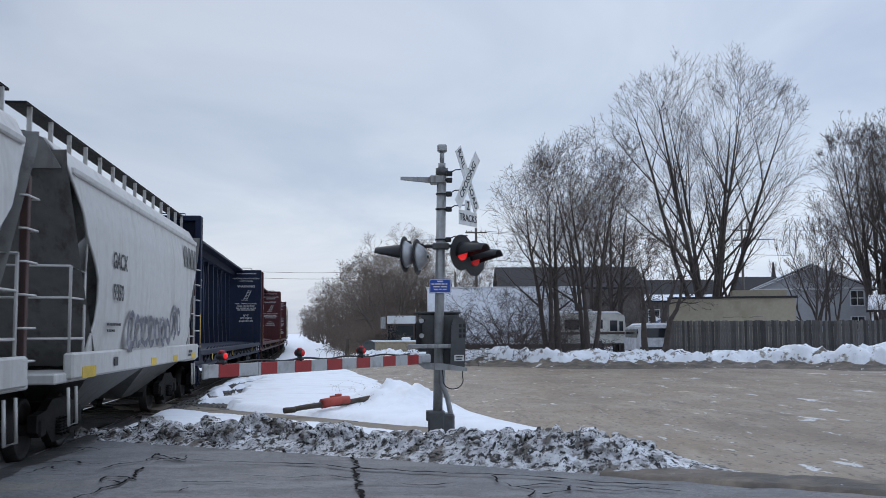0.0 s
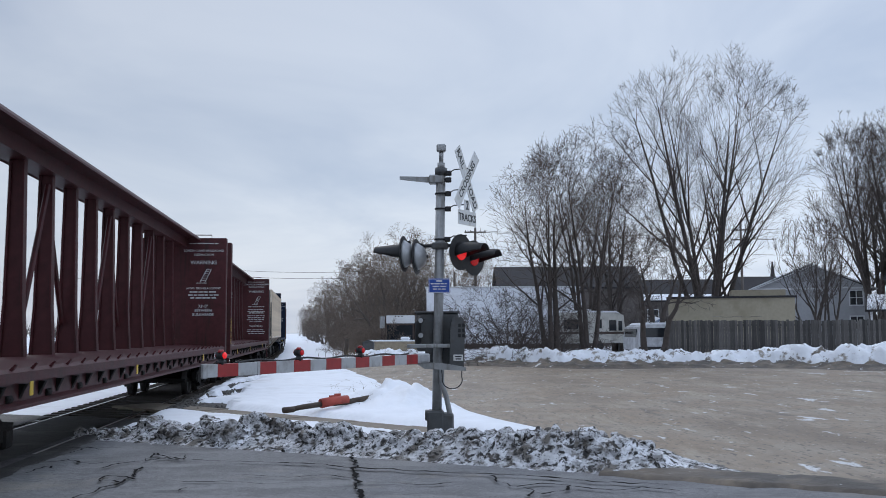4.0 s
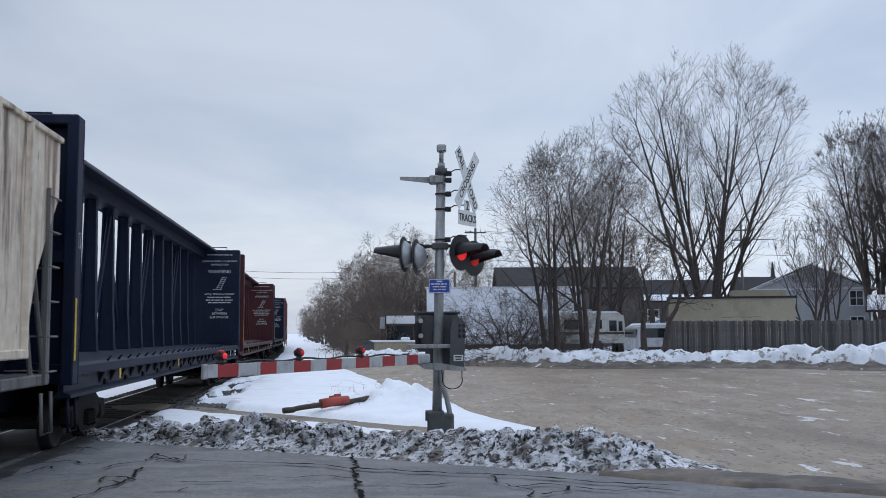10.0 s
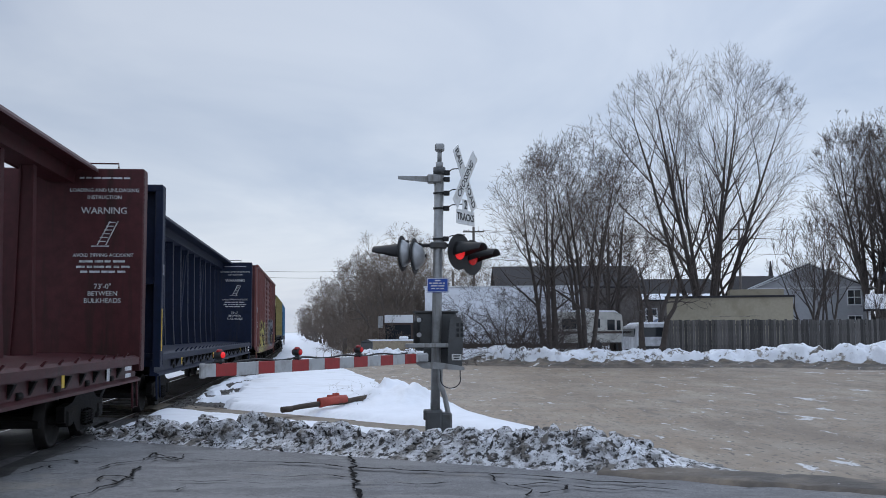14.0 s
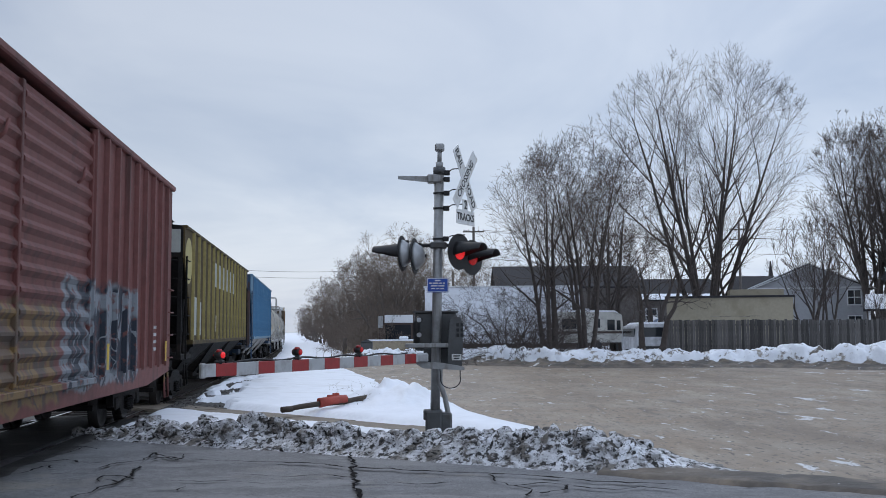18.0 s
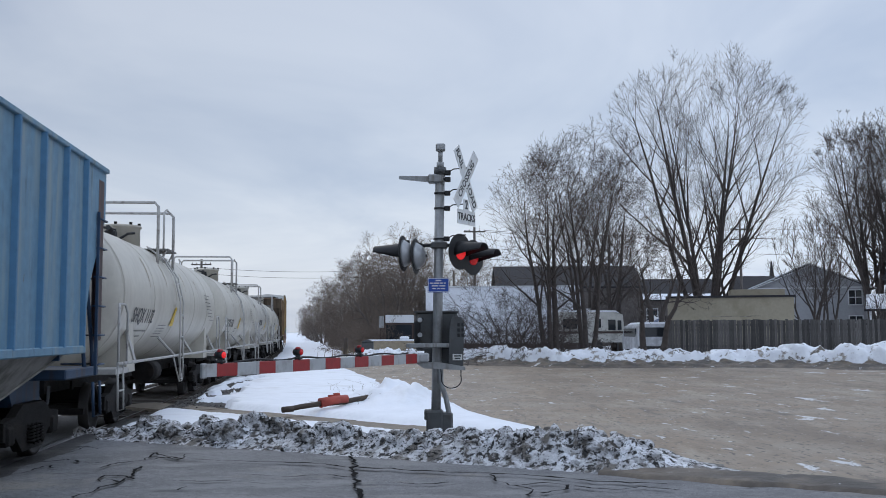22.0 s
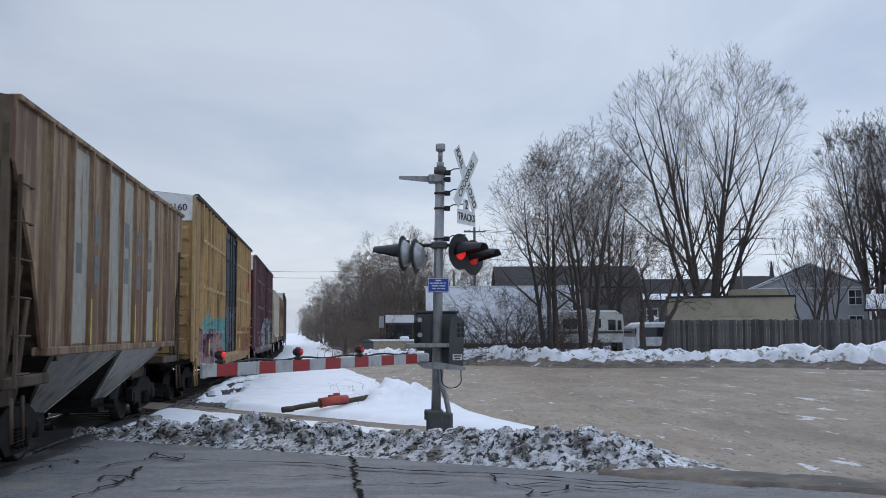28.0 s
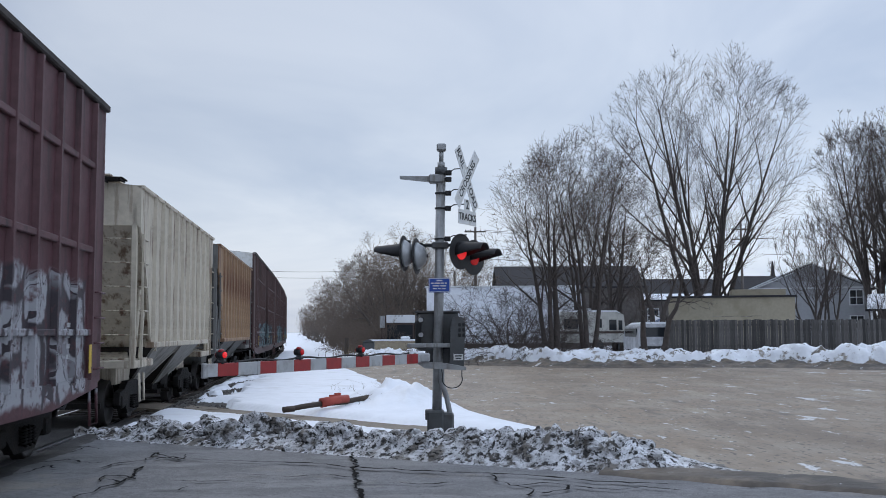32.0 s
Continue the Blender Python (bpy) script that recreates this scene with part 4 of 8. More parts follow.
# dry weeds at the mound and by the pole
weeds = Shape()
rnd = random.Random(3)
for k in range(150):
    cx, cy = rnd.choice(((-1.7, 20.9), (-1.5, 20.6), (-2.3, 26.5), (-5.6, 63.0), (-3.4, 62.0), (-5.2, 61.0), (-4.0, 60.0), (-6.5, 62.0)))
    x, y = rnd.gauss(cx, 0.45), rnd.gauss(cy, 0.45)
    z0 = 0.1
    h = rnd.uniform(0.12, 0.38) * (2.4 if cy > 50 else 1.0)
    weeds.tube([(x, y, z0), (x + rnd.gauss(0, 0.06), y, z0 + h * 0.6), (x + rnd.gauss(0, 0.16), y + rnd.gauss(0, 0.1), z0 + h)], 0.003 if cy < 50 else 0.016, 3, 0.0015)
solid("dry_weeds", weeds, M["weed"], "dry brown weed stalks poking out of snow", kind="stuff")

# ---- rolling stock: x to the lot's side, y along the track away from the road, z over the rail ----
SHARED = {}


def shared(key, make, material):
    if key not in SHARED:
        SHARED[key] = make().mesh(key if isinstance(key, str) else key[0], material)
    return SHARED[key]


def piece(name, mesh, parent, at=(0, 0, 0), turn=None, label=""):
    ob = new(name, mesh)
    ob.parent = parent
    ob.matrix_local = Matrix.Translation(at) @ (turn or Matrix())
    return tagged(ob, label)


def letters(text, size, material):
    """Built-in lettering as a mesh, centred on its own middle."""
    key = (text, size, material.name)
    if key not in SHARED:
        cu = bpy.data.curves.new("lettering", "FONT")
        cu.body, cu.size, cu.align_x, cu.align_y, cu.extrude = text, size, "CENTER", "CENTER", 0.002
        cu.resolution_u, cu.offset = 3, size * 0.010
        ob = new("lettering", cu)
        bpy.context.view_layer.update()
        me = bpy.data.meshes.new_from_object(ob.evaluated_get(bpy.context.evaluated_depsgraph_get()))
        bpy.data.objects.remove(ob)
        me.materials.clear()
        me.materials.append(material)
        SHARED[key] = me
    return SHARED[key]


TO_SIDE = Matrix(((0, 0, 1, 0), (1, 0, 0, 0), (0, 1, 0, 0), (0, 0, 0, 1)))   # reads along the car's flank
TO_BACK = Matrix(((1, 0, 0, 0), (0, 0, -1, 0), (0, 1, 0, 0), (0, 0, 0, 1)))  # faces back along the track


def wheel_shape():
    sh = Shape(True)
    for sx in (-1, 1):
        prof = [(0.10, 0.16), (0.10, 0.34), (0.14, 0.36), (0.14, 0.42), (0.03, 0.425), (0.0, 0.45), (-0.01, 0.45), (0.0, 0.36), (0.05, 0.34), (0.05, 0.16)]
        sh.loft([[(sx * (0.68 + a), r * math.cos(2 * math.pi * k / 24), r * math.sin(2 * math.pi * k / 24)) for k in range(24)] for a, r in prof])
    sh.tube([(-1.0, 0, 0), (1.0, 0, 0)], 0.085, 10)
    for k in range(3):  # cap bolts, so that the turning shows
        a = 2 * math.pi * k / 3
        for sx in (-1, 1):
            sh.box(sx * 1.0 - 0.02, sx * 1.0 + 0.02, 0.05 * math.cos(a) - 0.018, 0.05 * math.cos(a) + 0.018, 0.05 * math.sin(a) - 0.018, 0.05 * math.sin(a) + 0.018)
    return sh


def side_frame_shape():
    sh = Shape()
    prof = [(-1.12, 0.62), (-0.72, 0.66), (-0.42, 0.80), (0.42, 0.80), (0.72, 0.66), (1.12, 0.62), (1.12, 0.40), (0.98, 0.36), (0.70, 0.42), (0.40, 0.20), (-0.40, 0.20), (-0.70, 0.42),
            (-0.98, 0.36), (-1.12, 0.40)]
    sh.prism(prof, "x", -0.06, 0.06)
    for y in (-0.89, 0.89):
        sh.box(-0.09, 0.09, y - 0.14, y + 0.14, 0.32, 0.56, 0.03)
    return sh


def spring_shape():
    sh = Shape(True)
    for y in (-0.17, 0.0, 0.17):
        n = 40
        sh.tube([(0.055 * math.cos(i * 0.9), y + 0.055 * math.sin(i * 0.9), 0.28 + 0.24 * i / n) for i in range(n + 1)], 0.018, 5)
    return sh


ROLLERS = []


def bogie(car, y):
    b = piece("truck", shared("truck_bolster", lambda: Shape().box(-1.05, 1.05, -0.2, 0.2, 0.50, 0.74, 0.04).box(-0.3, 0.3, -0.3, 0.3, 0.7, 0.86), M["under"]), car, (0, y, 0))
    for sx in (-1, 1):
        piece("side_frame", shared("side_frame", side_frame_shape, M["under"]), b, (sx * 1.0, 0, 0))
        piece("spring_nest", shared("spring_nest", spring_shape, M["under"]), b, (sx * 1.08, 0, 0))
    for dy in (-0.89, 0.89):
        ROLLERS.append((piece("wheelset", shared("wheelset", wheel_shape, M["wheel"]), b, (0, dy, 0.42)), car))
    for dy in (-1.45, 1.45):
        piece("brake_beam", shared("brake_beam", lambda: Shape().box(-0.8, 0.8, -0.05, 0.05, 0.35, 0.45), M["under"]), b, (0, dy, 0))
    return b


def coupler_shape():
    sh = Shape()
    sh.box(-0.11, 0.11, -0.45, 0.25, 0.78, 0.98, 0.03).box(-0.19, 0.19, -0.62, -0.42, 0.74, 1.02, 0.05).box(-0.05, 0.16, -0.75, -0.6, 0.76, 1.0, 0.03)
    return sh


def running_gear(car, half, inset, sill_z=(0.72, 1.05), sill_mat=None):
    """Trucks, couplers, hoses and the centre sill."""
    for s in (-1, 1):
        bogie(car, s * (half - inset))
        piece("coupler", shared("coupler", coupler_shape, M["under"]), car, (0, s * (half + 0.1), 0), Matrix.Rotation(0 if s < 0 else math.pi, 4, "Z"))
        piece("air_hose", shared("air_hose", lambda: Shape(True).tube([(0.35, 0, 0.85), (0.37, -0.12, 0.6), (0.34, -0.3, 0.42), (0.2, -0.48, 0.45)], 0.025, 6), M["black"]), car,
              (0, s * (half + 0.05), 0), Matrix.Rotation(0 if s < 0 else math.pi, 4, "Z"))
    part("center_sill", Shape().box(-0.26, 0.26, -half, half, *sill_z), sill_mat or M["under"], car)


def ladder(name, car, x, y, z0, z1, material, along_y=True, width=0.42):
    """A column of grab irons that stand off the surface, each one a part."""
    n = max(2, round((z1 - z0) / 0.42))
    if along_y:
        me = shared(("grab_side", material.name), lambda: Shape(True).tube([(-0.05, 0, 0), (0.03, 0, 0), (0.03, width, 0), (-0.05, width, 0)], 0.014, 5), material)
    else:
        me = shared(("grab_end", material.name), lambda: Shape(True).tube([(0, 0.05, 0), (0, -0.03, 0), (width, -0.03, 0), (width, 0.05, 0)], 0.014, 5), material)
    for k in range(n + 1):
        piece(name, me, car, (x, y, z0 + (z1 - z0) * k / n))


def stirrup_shape():
    return Shape(True).tube([(0, 0, 1.0), (0.02, 0, 0.5), (0.02, 0.38, 0.5), (0, 0.38, 1.0)], 0.022, 6)


def steps_and_grabs(car, half, x, material, z1=2.3):
    for s in (-1, 1):
        y = -half + 0.12 if s < 0 else half - 0.5
        piece("stirrup_step", shared(("stirrup", material.name), stirrup_shape, material), car, (x - 0.02, y, 0))
        ladder("grab_iron", car, x, y, 1.25, z1, material)
        ladder("end_grab_iron", car, x - 0.62, -half - 0.02 if s < 0 else half + 0.02, 1.25, z1, material, False)
        part("ladder_stile", Shape().box(x - 0.01, x + 0.03, y - 0.02, y + 0.02, 1.1, z1 + 0.1), material, car)


def bars(car, rows, material, turn, name="stencil_line"):
    """Small lettering too worn to read, as bars: across, up, width and height of each."""
    for a, b, w, h in rows:
        sh = Shape()
        if w > 9 * h:
            # a line of print: word-long dashes with gaps
            rnd = random.Random(round(a * 71 + b * 1303))
            u = a - w / 2
            while u < a + w / 2 - h:
                v = min(u + h * rnd.uniform(1.6, 5.0), a + w / 2)
                sh.box(u, v, b - h * 0.4, b + h * 0.4, 0, 0.004)
                u = v + h * rnd.uniform(0.5, 0.9)
        else:
            sh.box(a - w / 2, a + w / 2, b - h / 2, b + h / 2, 0, 0.004)
        ob = part(name, sh, material, car)
        ob.matrix_local = turn


def scrawl(car, material, y0, y1, z0, z1, x, letters_n, seed, width=0.05):
    """Spray-can handwriting on a flank: looping strokes laid on as thin ribbons."""
    rnd = random.Random(seed)
    cell = (y1 - y0) / letters_n
    for k in range(letters_n):
        cy, h = y0 + cell * (k + 0.5), (z1 - z0) * rnd.uniform(0.75, 1.0)
        for _ in range(2):
            ph, turns, lean = rnd.uniform(0, 6.28), rnd.choice((0.9, 1.3, 1.7)), rnd.uniform(-0.1, 0.35)
            ax, az = cell * rnd.uniform(0.35, 0.72), h * rnd.uniform(0.3, 0.5)
            pts = []
            for i in range(25):
                a = ph + 2 * math.pi * turns * i / 24
                zz = az * math.sin(a) * (1 - 0.25 * i / 24) + rnd.gauss(0, 0.012)
                pts.append((cy + ax * math.cos(a * 0.97 + 0.4) * (0.7 + 0.3 * i / 24) + lean * zz, (z0 + z1) / 2 + zz))
            sh, lo, hi = Shape(), [], []
            for i, (y, z) in enumerate(pts):
                (ya, za), (yb, zb) = pts[max(i - 1, 0)], pts[min(i + 1, 24)]
                n = math.hypot(yb - ya, zb - za) or 1.0
                w = width * (0.35 + 0.65 * math.sin(math.pi * (i + 1) / 26))
                lo.append((x, y - w * (zb - za) / n, z + w * (yb - ya) / n))
                hi.append((x, y + w * (zb - za) / n, z - w * (yb - ya) / n))
            sh.add(lo + hi, [(i, i + 1, 26 + i, 25 + i) for i in range(24)])
            part("spray_stroke", sh, material, car)


def car_thing(kind, label, s_near, s_far, group="freight cars of the train"):
    half = (s_far - s_near) / 2
    car = thing(kind, label, "freight car", group)
    CARS.append((car, (s_near + s_far) / 2))
    return car, half


CARS = []


# --- centre-beam flat cars ---
def centerbeam(s_near, s_far, colour, label, marks=True, safety=False):
    car, half = car_thing("centerbeam_flatcar", label, s_near, s_far)
    m = M[colour]
    top = 4.78
    part("deck", Shape().prism([(-1.36, 1.20), (-1.36, 1.28), (-0.30, 1.36), (0.30, 1.36), (1.36, 1.28), (1.36, 1.20)], "y", -half + 0.2, half - 0.2), m, car)
    for sx in (-1, 1):
        part("deck_edge", Shape().prism([(sx * 1.36, 1.31), (sx * 1.44, 1.27), (sx * 1.44, 1.15), (sx * 1.36, 1.15)], "y", -half + 0.1, half - 0.1), m, car)
        part("side_sill", Shape().prism([(sx * 1.32, 1.16), (sx * 1.32, 0.92), (sx * 1.42, 0.88), (sx * 1.42, 0.84), (sx * 1.24, 0.84), (sx * 1.24, 1.16)], "y", -half + 0.1, half - 0.1), m, car)
    running_gear(car, half - 0.2, 2.3, (0.60, 1.2), m)
    pitch = 1.52
    n = int((2 * half - 1.6) / pitch)
    y0 = -(n - 1) * pitch / 2
    # one rolled profile: a tapered web between two flanges
    ishape = lambda a, b, z: [(-a, -b, z), (-a + 0.035, -b, z), (-a + 0.035, -0.045, z), (a - 0.035, -0.045, z), (a - 0.035, -b, z), (a, -b, z), (a, b, z), (a - 0.035, b, z), (a - 0.035, 0.045, z), (-a + 0.035, 0.045, z), (-a + 0.035, b, z), (-a, b, z)]
    post = shared(("post", colour), lambda: Shape().loft([ishape(0.20, 0.09, 1.32), ishape(0.15, 0.09, 2.2), ishape(0.115, 0.08, top - 0.28)]), m)
    brace = shared(("brace", colour), lambda: Shape().tube([(0.08, 0.1, 1.9), (0.05, pitch - 0.1, top - 0.5)], 0.05, 6), m)
    rib = shared(("under_rib", colour), lambda: Shape().prism([(-1.40, 1.12), (-1.28, 0.86), (-0.3, 0.70), (0.3, 0.70), (1.28, 0.86), (1.40, 1.12)], "y", -0.05, 0.05), M["under"])
    winch = shared("winch", lambda: Shape(True).tube([(1.30, -0.10, 0.96), (1.30, 0.10, 0.96)], 0.055, 8), M["under"])
    hook = shared(("deck_hook", colour), lambda: Shape().prism([(1.40, 1.28), (1.46, 1.36), (1.44, 1.37), (1.37, 1.30)], "y", -0.02, 0.02), m)
    for k in range(n):
        y = y0 + k * pitch
        piece("post", post, car, (0, y, 0))
        for dy in (0.0, pitch / 2):
            piece("under_rib", rib, car, (0, y + dy, 0))
            if dy == 0.0:
                piece("winch", winch, car, (0, y + dy + 0.35, 0))
            piece("deck_hook", hook, car, (0, y + dy + 0.2, 0))
        if k < n - 1 and k % 3 == 0:
            piece("brace", brace, car, (0, y, 0))
        elif k < n - 1 and k % 3 == 1:
            piece("brace", brace, car, (0, y + pitch, 0), Matrix.Rotation(math.pi, 4, "Z"))
    chord = Shape().prism([(-0.66, top - 0.10), (-0.60, top - 0.02), (-0.2, top), (0.2, top), (0.60, top - 0.02), (0.66, top - 0.10), (0.66, top - 0.14), (0.58, top - 0.08), (0.26, top - 0.08), (0.22, top - 0.32),
                            (-0.22, top - 0.32), (-0.26, top - 0.08), (-0.58, top - 0.08), (-0.66, top - 0.14)], "y", -half + 0.4, half - 0.4)
    part("top_chord", chord, m, car)
    for s in (-1, 1):
        yo, yi = s * half, s * (half - 0.34)
        b = Shape()
        b.box(-1.46, 1.46, min(yi, yi + s * 0.06), max(yi, yi + s * 0.06), 1.02, 4.74, 0.02)
        bulk = part("bulkhead", b, m, car)
        ym = yi + s * 0.062
        for x in (-1.46, -0.5, 0.36, 1.30):
            part("stiffener", Shape().box(x, x + 0.16, min(yo, ym), max(yo, ym), 1.02, 4.70, 0.015), m, bulk)
        part("head_beam", Shape().box(-1.455, 1.455, min(yo, ym) - 0.004, max(yo, ym) + 0.004, 4.60, 4.745, 0.02), m, bulk)
        part("mid_beam", Shape().box(-1.29, 1.29, min(yo - s * 0.05, ym), max(yo - s * 0.05, ym), 2.7, 2.85), m, bulk)
        part("grab_iron", Shape(True).tube([(0.35, yi, 4.74), (0.35, yi, 4.83), (1.0, yi, 4.83), (1.0, yi, 4.74)], 0.015, 5), m, bulk)
        if s > 0 and marks:
            f = yi - 0.008
            for cx in (0.76,):
                face = Matrix.Translation((cx, f, 0)) @ TO_BACK
                lines = (("LOADING & UNLOADING", 4.42, 0.12), ("INSTRUCTIONS", 4.27, 0.12), ("WARNING", 4.02, 0.17), ("SAFETY FIRST", 2.86, 0.13), ("WARNING", 2.10, 0.15)) if safety else (("LOADING AND UNLOADING", 4.33, 0.094), ("INSTRUCTION", 4.20, 0.094), ("WARNING", 3.95, 0.17), ("AVOID TIPPING ACCIDENT", 3.13, 0.088), ("73'-0\"", 2.56, 0.13),
                                      ("BETWEEN", 2.43, 0.12), ("BULKHEADS", 2.30, 0.12))
                for text, z, size in lines:
                    piece("stencil", letters(text, size, M["stencil"]), bulk, (cx, f, z), TO_BACK)
                bars(bulk, [(0, 3.02, 0.85, 0.05), (0, 2.92, 0.95, 0.05), (0, 2.83, 0.80, 0.05), (0, 4.56, 0.9, 0.04)] + ([(0, z, w, 0.045) for z, w in ((3.18, 0.9), (2.68, 0.95), (2.57, 0.9), (2.46, 1.0), (2.35, 0.7), (1.90, 0.9), (1.80, 1.0), (1.70, 0.85))] if safety else []), M["stencil"], face)
                lad = Shape()
                for q in range(6):
                    lad.box(-0.10 + 0.035 * q, 0.04 + 0.035 * q, 3.38 + 0.07 * q, 3.395 + 0.07 * q, 0, 0.004)
                lad.prism([(-0.12, 3.32), (-0.10, 3.32), (0.12, 3.76), (0.10, 3.76)], "z", 0, 0.004).prism([(0.03, 3.32), (0.05, 3.32), (0.26, 3.76), (0.24, 3.76)], "z", 0, 0.004)
                lad.box(-0.22, 0.10, 3.29, 3.31, 0, 0.004)
                part("tipping_pictogram", lad, M["stencil"], bulk).matrix_local = face
        if s < 0:
            piece("reflector", shared("tall_reflector", lambda: Shape().box(0, 0.006, 0, 0.07, 1.35, 2.2), M["yellow_mark"]), bulk, (1.465, yo + 0.03, 0))
            bars(bulk, [(0, 2.9, 0.10, 0.012), (0, 3.1, 0.10, 0.012), (-0.05, 3.0, 0.012, 0.2), (0.05, 3.0, 0.012, 0.2)], M["stencil"], Matrix.Translation((1.465, yo + 0.17, 0)) @ TO_SIDE)
    for y in (-half + 3.0, -half * 0.2, half * 0.55):
        piece("reflector", shared("sill_reflector", lambda: Shape().box(0, 0.006, 0, 0.12, 0.98, 1.18), M["yellow_mark"]), car, (1.43, y, 0))
    bars(car, [(half - 1.2, 1.10, 0.5, 0.07), (half - 1.2, 0.98, 0.4, 0.07), (half - 2.6, 1.06, 0.16, 0.22)], M["stencil"], Matrix.Translation((1.431, 0, 0)) @ TO_SIDE)
    for s in (-1, 1):
        piece("stirrup_step", shared(("stirrup", m.name), stirrup_shape, m), car, (1.36, -half + 0.15 if s < 0 else half - 0.55, -0.12))
    return car


# --- rib-sided covered hoppers ---
def ribbed_hopper(s_near, s_far, label, panel, rib_m, end_m, bay_m, bays=3, ribs=14, top=4.20, end_text="", roof_m=None, post_m=None):
    car, half = car_thing("covered_hopper", label, s_near, s_far)
    P, R, E, B = M[panel], M[rib_m], M[end_m], M[bay_m]
    lo, cut = 1.50, 1.45
    prof = [(-half, top), (-half, top - 0.75), (-half + cut * 0.55, 2.45), (-half + cut * 0.8, lo), (half - cut * 0.8, lo), (half - cut * 0.55, 2.45), (half, top - 0.75), (half, top)]
    for sx in (-1, 1):
        part("side_sheet", Shape().prism(prof, "x", min(sx * 1.46, sx * 1.50), max(sx * 1.46, sx * 1.50)), P, car)
        part("side_sill", Shape().box(min(sx * 1.38, sx * 1.56), max(sx * 1.38, sx * 1.56), -half + cut * 0.8, half - cut * 0.8, lo - 0.07, lo + 0.04, 0.015), P, car)
        part("top_rail", Shape().box(min(sx * 1.42, sx * 1.55), max(sx * 1.42, sx * 1.55), -half, half, top - 0.05, top + 0.02, 0.01), P, car)
        y_first, y_last = -half + cut * 0.85, half - cut * 0.85
        rib = shared(("rib", rib_m, top, sx), lambda: Shape().prism([(sx * 1.50, -0.05), (sx * 1.565, -0.025), (sx * 1.565, 0.025), (sx * 1.50, 0.05)], "z", lo + 0.02, top - 0.04), R)
        for k in range(ribs):
            piece("rib", rib, car, (0, y_first + (y_last - y_first) * k / (ribs - 1), 0))
    part("roof", Shape().prism([(-1.50, top), (-0.9, top + 0.07), (0.9, top + 0.07), (1.50, top)], "y", -half, half), M[roof_m] if roof_m else P, car)
    # sloping ends and the open end frames
    for s in (-1, 1):
        e = lambda v: s * v
        part("end_slope", Shape().loft([[(-1.45, e(half - 0.03), top - 0.7), (1.45, e(half - 0.03), top - 0.7), (1.45, e(half - 0.08), top - 0.7), (-1.45, e(half - 0.08), top - 0.7)],
                                        [(-1.45, e(half - 2.0), 1.35), (1.45, e(half - 2.0), 1.35), (1.45, e(half - 2.06), 1.35), (-1.45, e(half - 2.06), 1.35)]]), E, car)
        part("end_panel", Shape().box(-1.46, 1.46, min(e(half), e(half - 0.05)), max(e(half), e(half - 0.05)), top - 0.72, top + 0.01), E, car)
        part("end_platform", Shape().box(-1.45, 1.45, min(e(half), e(half - 1.7)), max(e(half), e(half - 1.7)), 1.08, 1.22, 0.02), E, car)
        for x in (-1.44, 1.34, -0.5, 0.42):
            part("end_post", Shape().box(x, x + 0.10, min(e(half), e(half - 0.09)), max(e(half), e(half - 0.09)), 1.15, top - 0.3, 0.01), M[post_m] if post_m else E, car)
        for k in range(3):
            y = e(half - 0.15 - k * 0.42)
            part("end_brace", Shape().tube([(1.40, e(half - 0.1 - k * 0.5), 1.2), (1.40, e(half - 0.6 - k * 0.3), 2.5 - k * 0.4)], 0.03, 6), E, car) if k < 2 else None
        part("bolster_web", Shape().prism([(e(half - 1.0), 0.75), (e(half - 1.0), 1.1), (e(half - 2.6), 1.5), (e(half - 2.1), 0.75)], "x", -0.9, 0.9), E, car)
    steps_and_grabs(car, half, 1.52, E, 3.4)
    w = (2 * half - 3.6) / bays
    for k in range(bays):
        yc = -half + 1.8 + w * (k + 0.5)
        ty, by, tz, bz = w / 2 - 0.02, 0.45, lo - 0.06, 0.50
        b = part("hopper_bay", Shape().box(-0.62, 0.62, yc - 0.46, yc + 0.46, 0.37, 0.50, 0.01), M["under"], car)
        for sx in (-1, 1):
            part("bay_side", Shape().loft([[(sx * 1.44, yc - ty, tz), (sx * 1.44, yc + ty, tz), (sx * 1.42, yc + ty, tz), (sx * 1.42, yc - ty, tz)],
                                           [(sx * 0.62, yc - by, bz), (sx * 0.62, yc + by, bz), (sx * 0.60, yc + by, bz), (sx * 0.60, yc - by, bz)]]), B, b)
        # sheets facing down and along the car: shade painted in by a darker material
        for sy in (-1, 1):
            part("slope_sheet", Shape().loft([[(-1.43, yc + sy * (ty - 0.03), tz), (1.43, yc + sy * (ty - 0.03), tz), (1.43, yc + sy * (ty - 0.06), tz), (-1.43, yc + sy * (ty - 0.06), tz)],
                                              [(-0.61, yc + sy * (by - 0.02), bz), (0.61, yc + sy * (by - 0.02), bz), (0.61, yc + sy * (by - 0.05), bz), (-0.61, yc + sy * (by - 0.05), bz)]]), M["shade_slope"], b)
            part("bay_flange", Shape().tube([(1.45, yc + sy * (ty - 0.02), tz), (0.63, yc + sy * (by - 0.01), bz)], 0.022, 5), B, b)
        part("outlet_gate", Shape().box(-0.75, 0.75, yc - 0.5, yc + 0.5, 0.28, 0.37).tube([(0.7, yc, 0.33), (0.95, yc, 0.33)], 0.04, 8), M["under"], b)
    hatch = shared(("hatch_row", half), lambda: Shape().box(-0.32, 0.32, -half * 0.9, half * 0.9, top + 0.08, top + 0.16, 0.02), P)
    piece("hatch_cover", hatch, car)
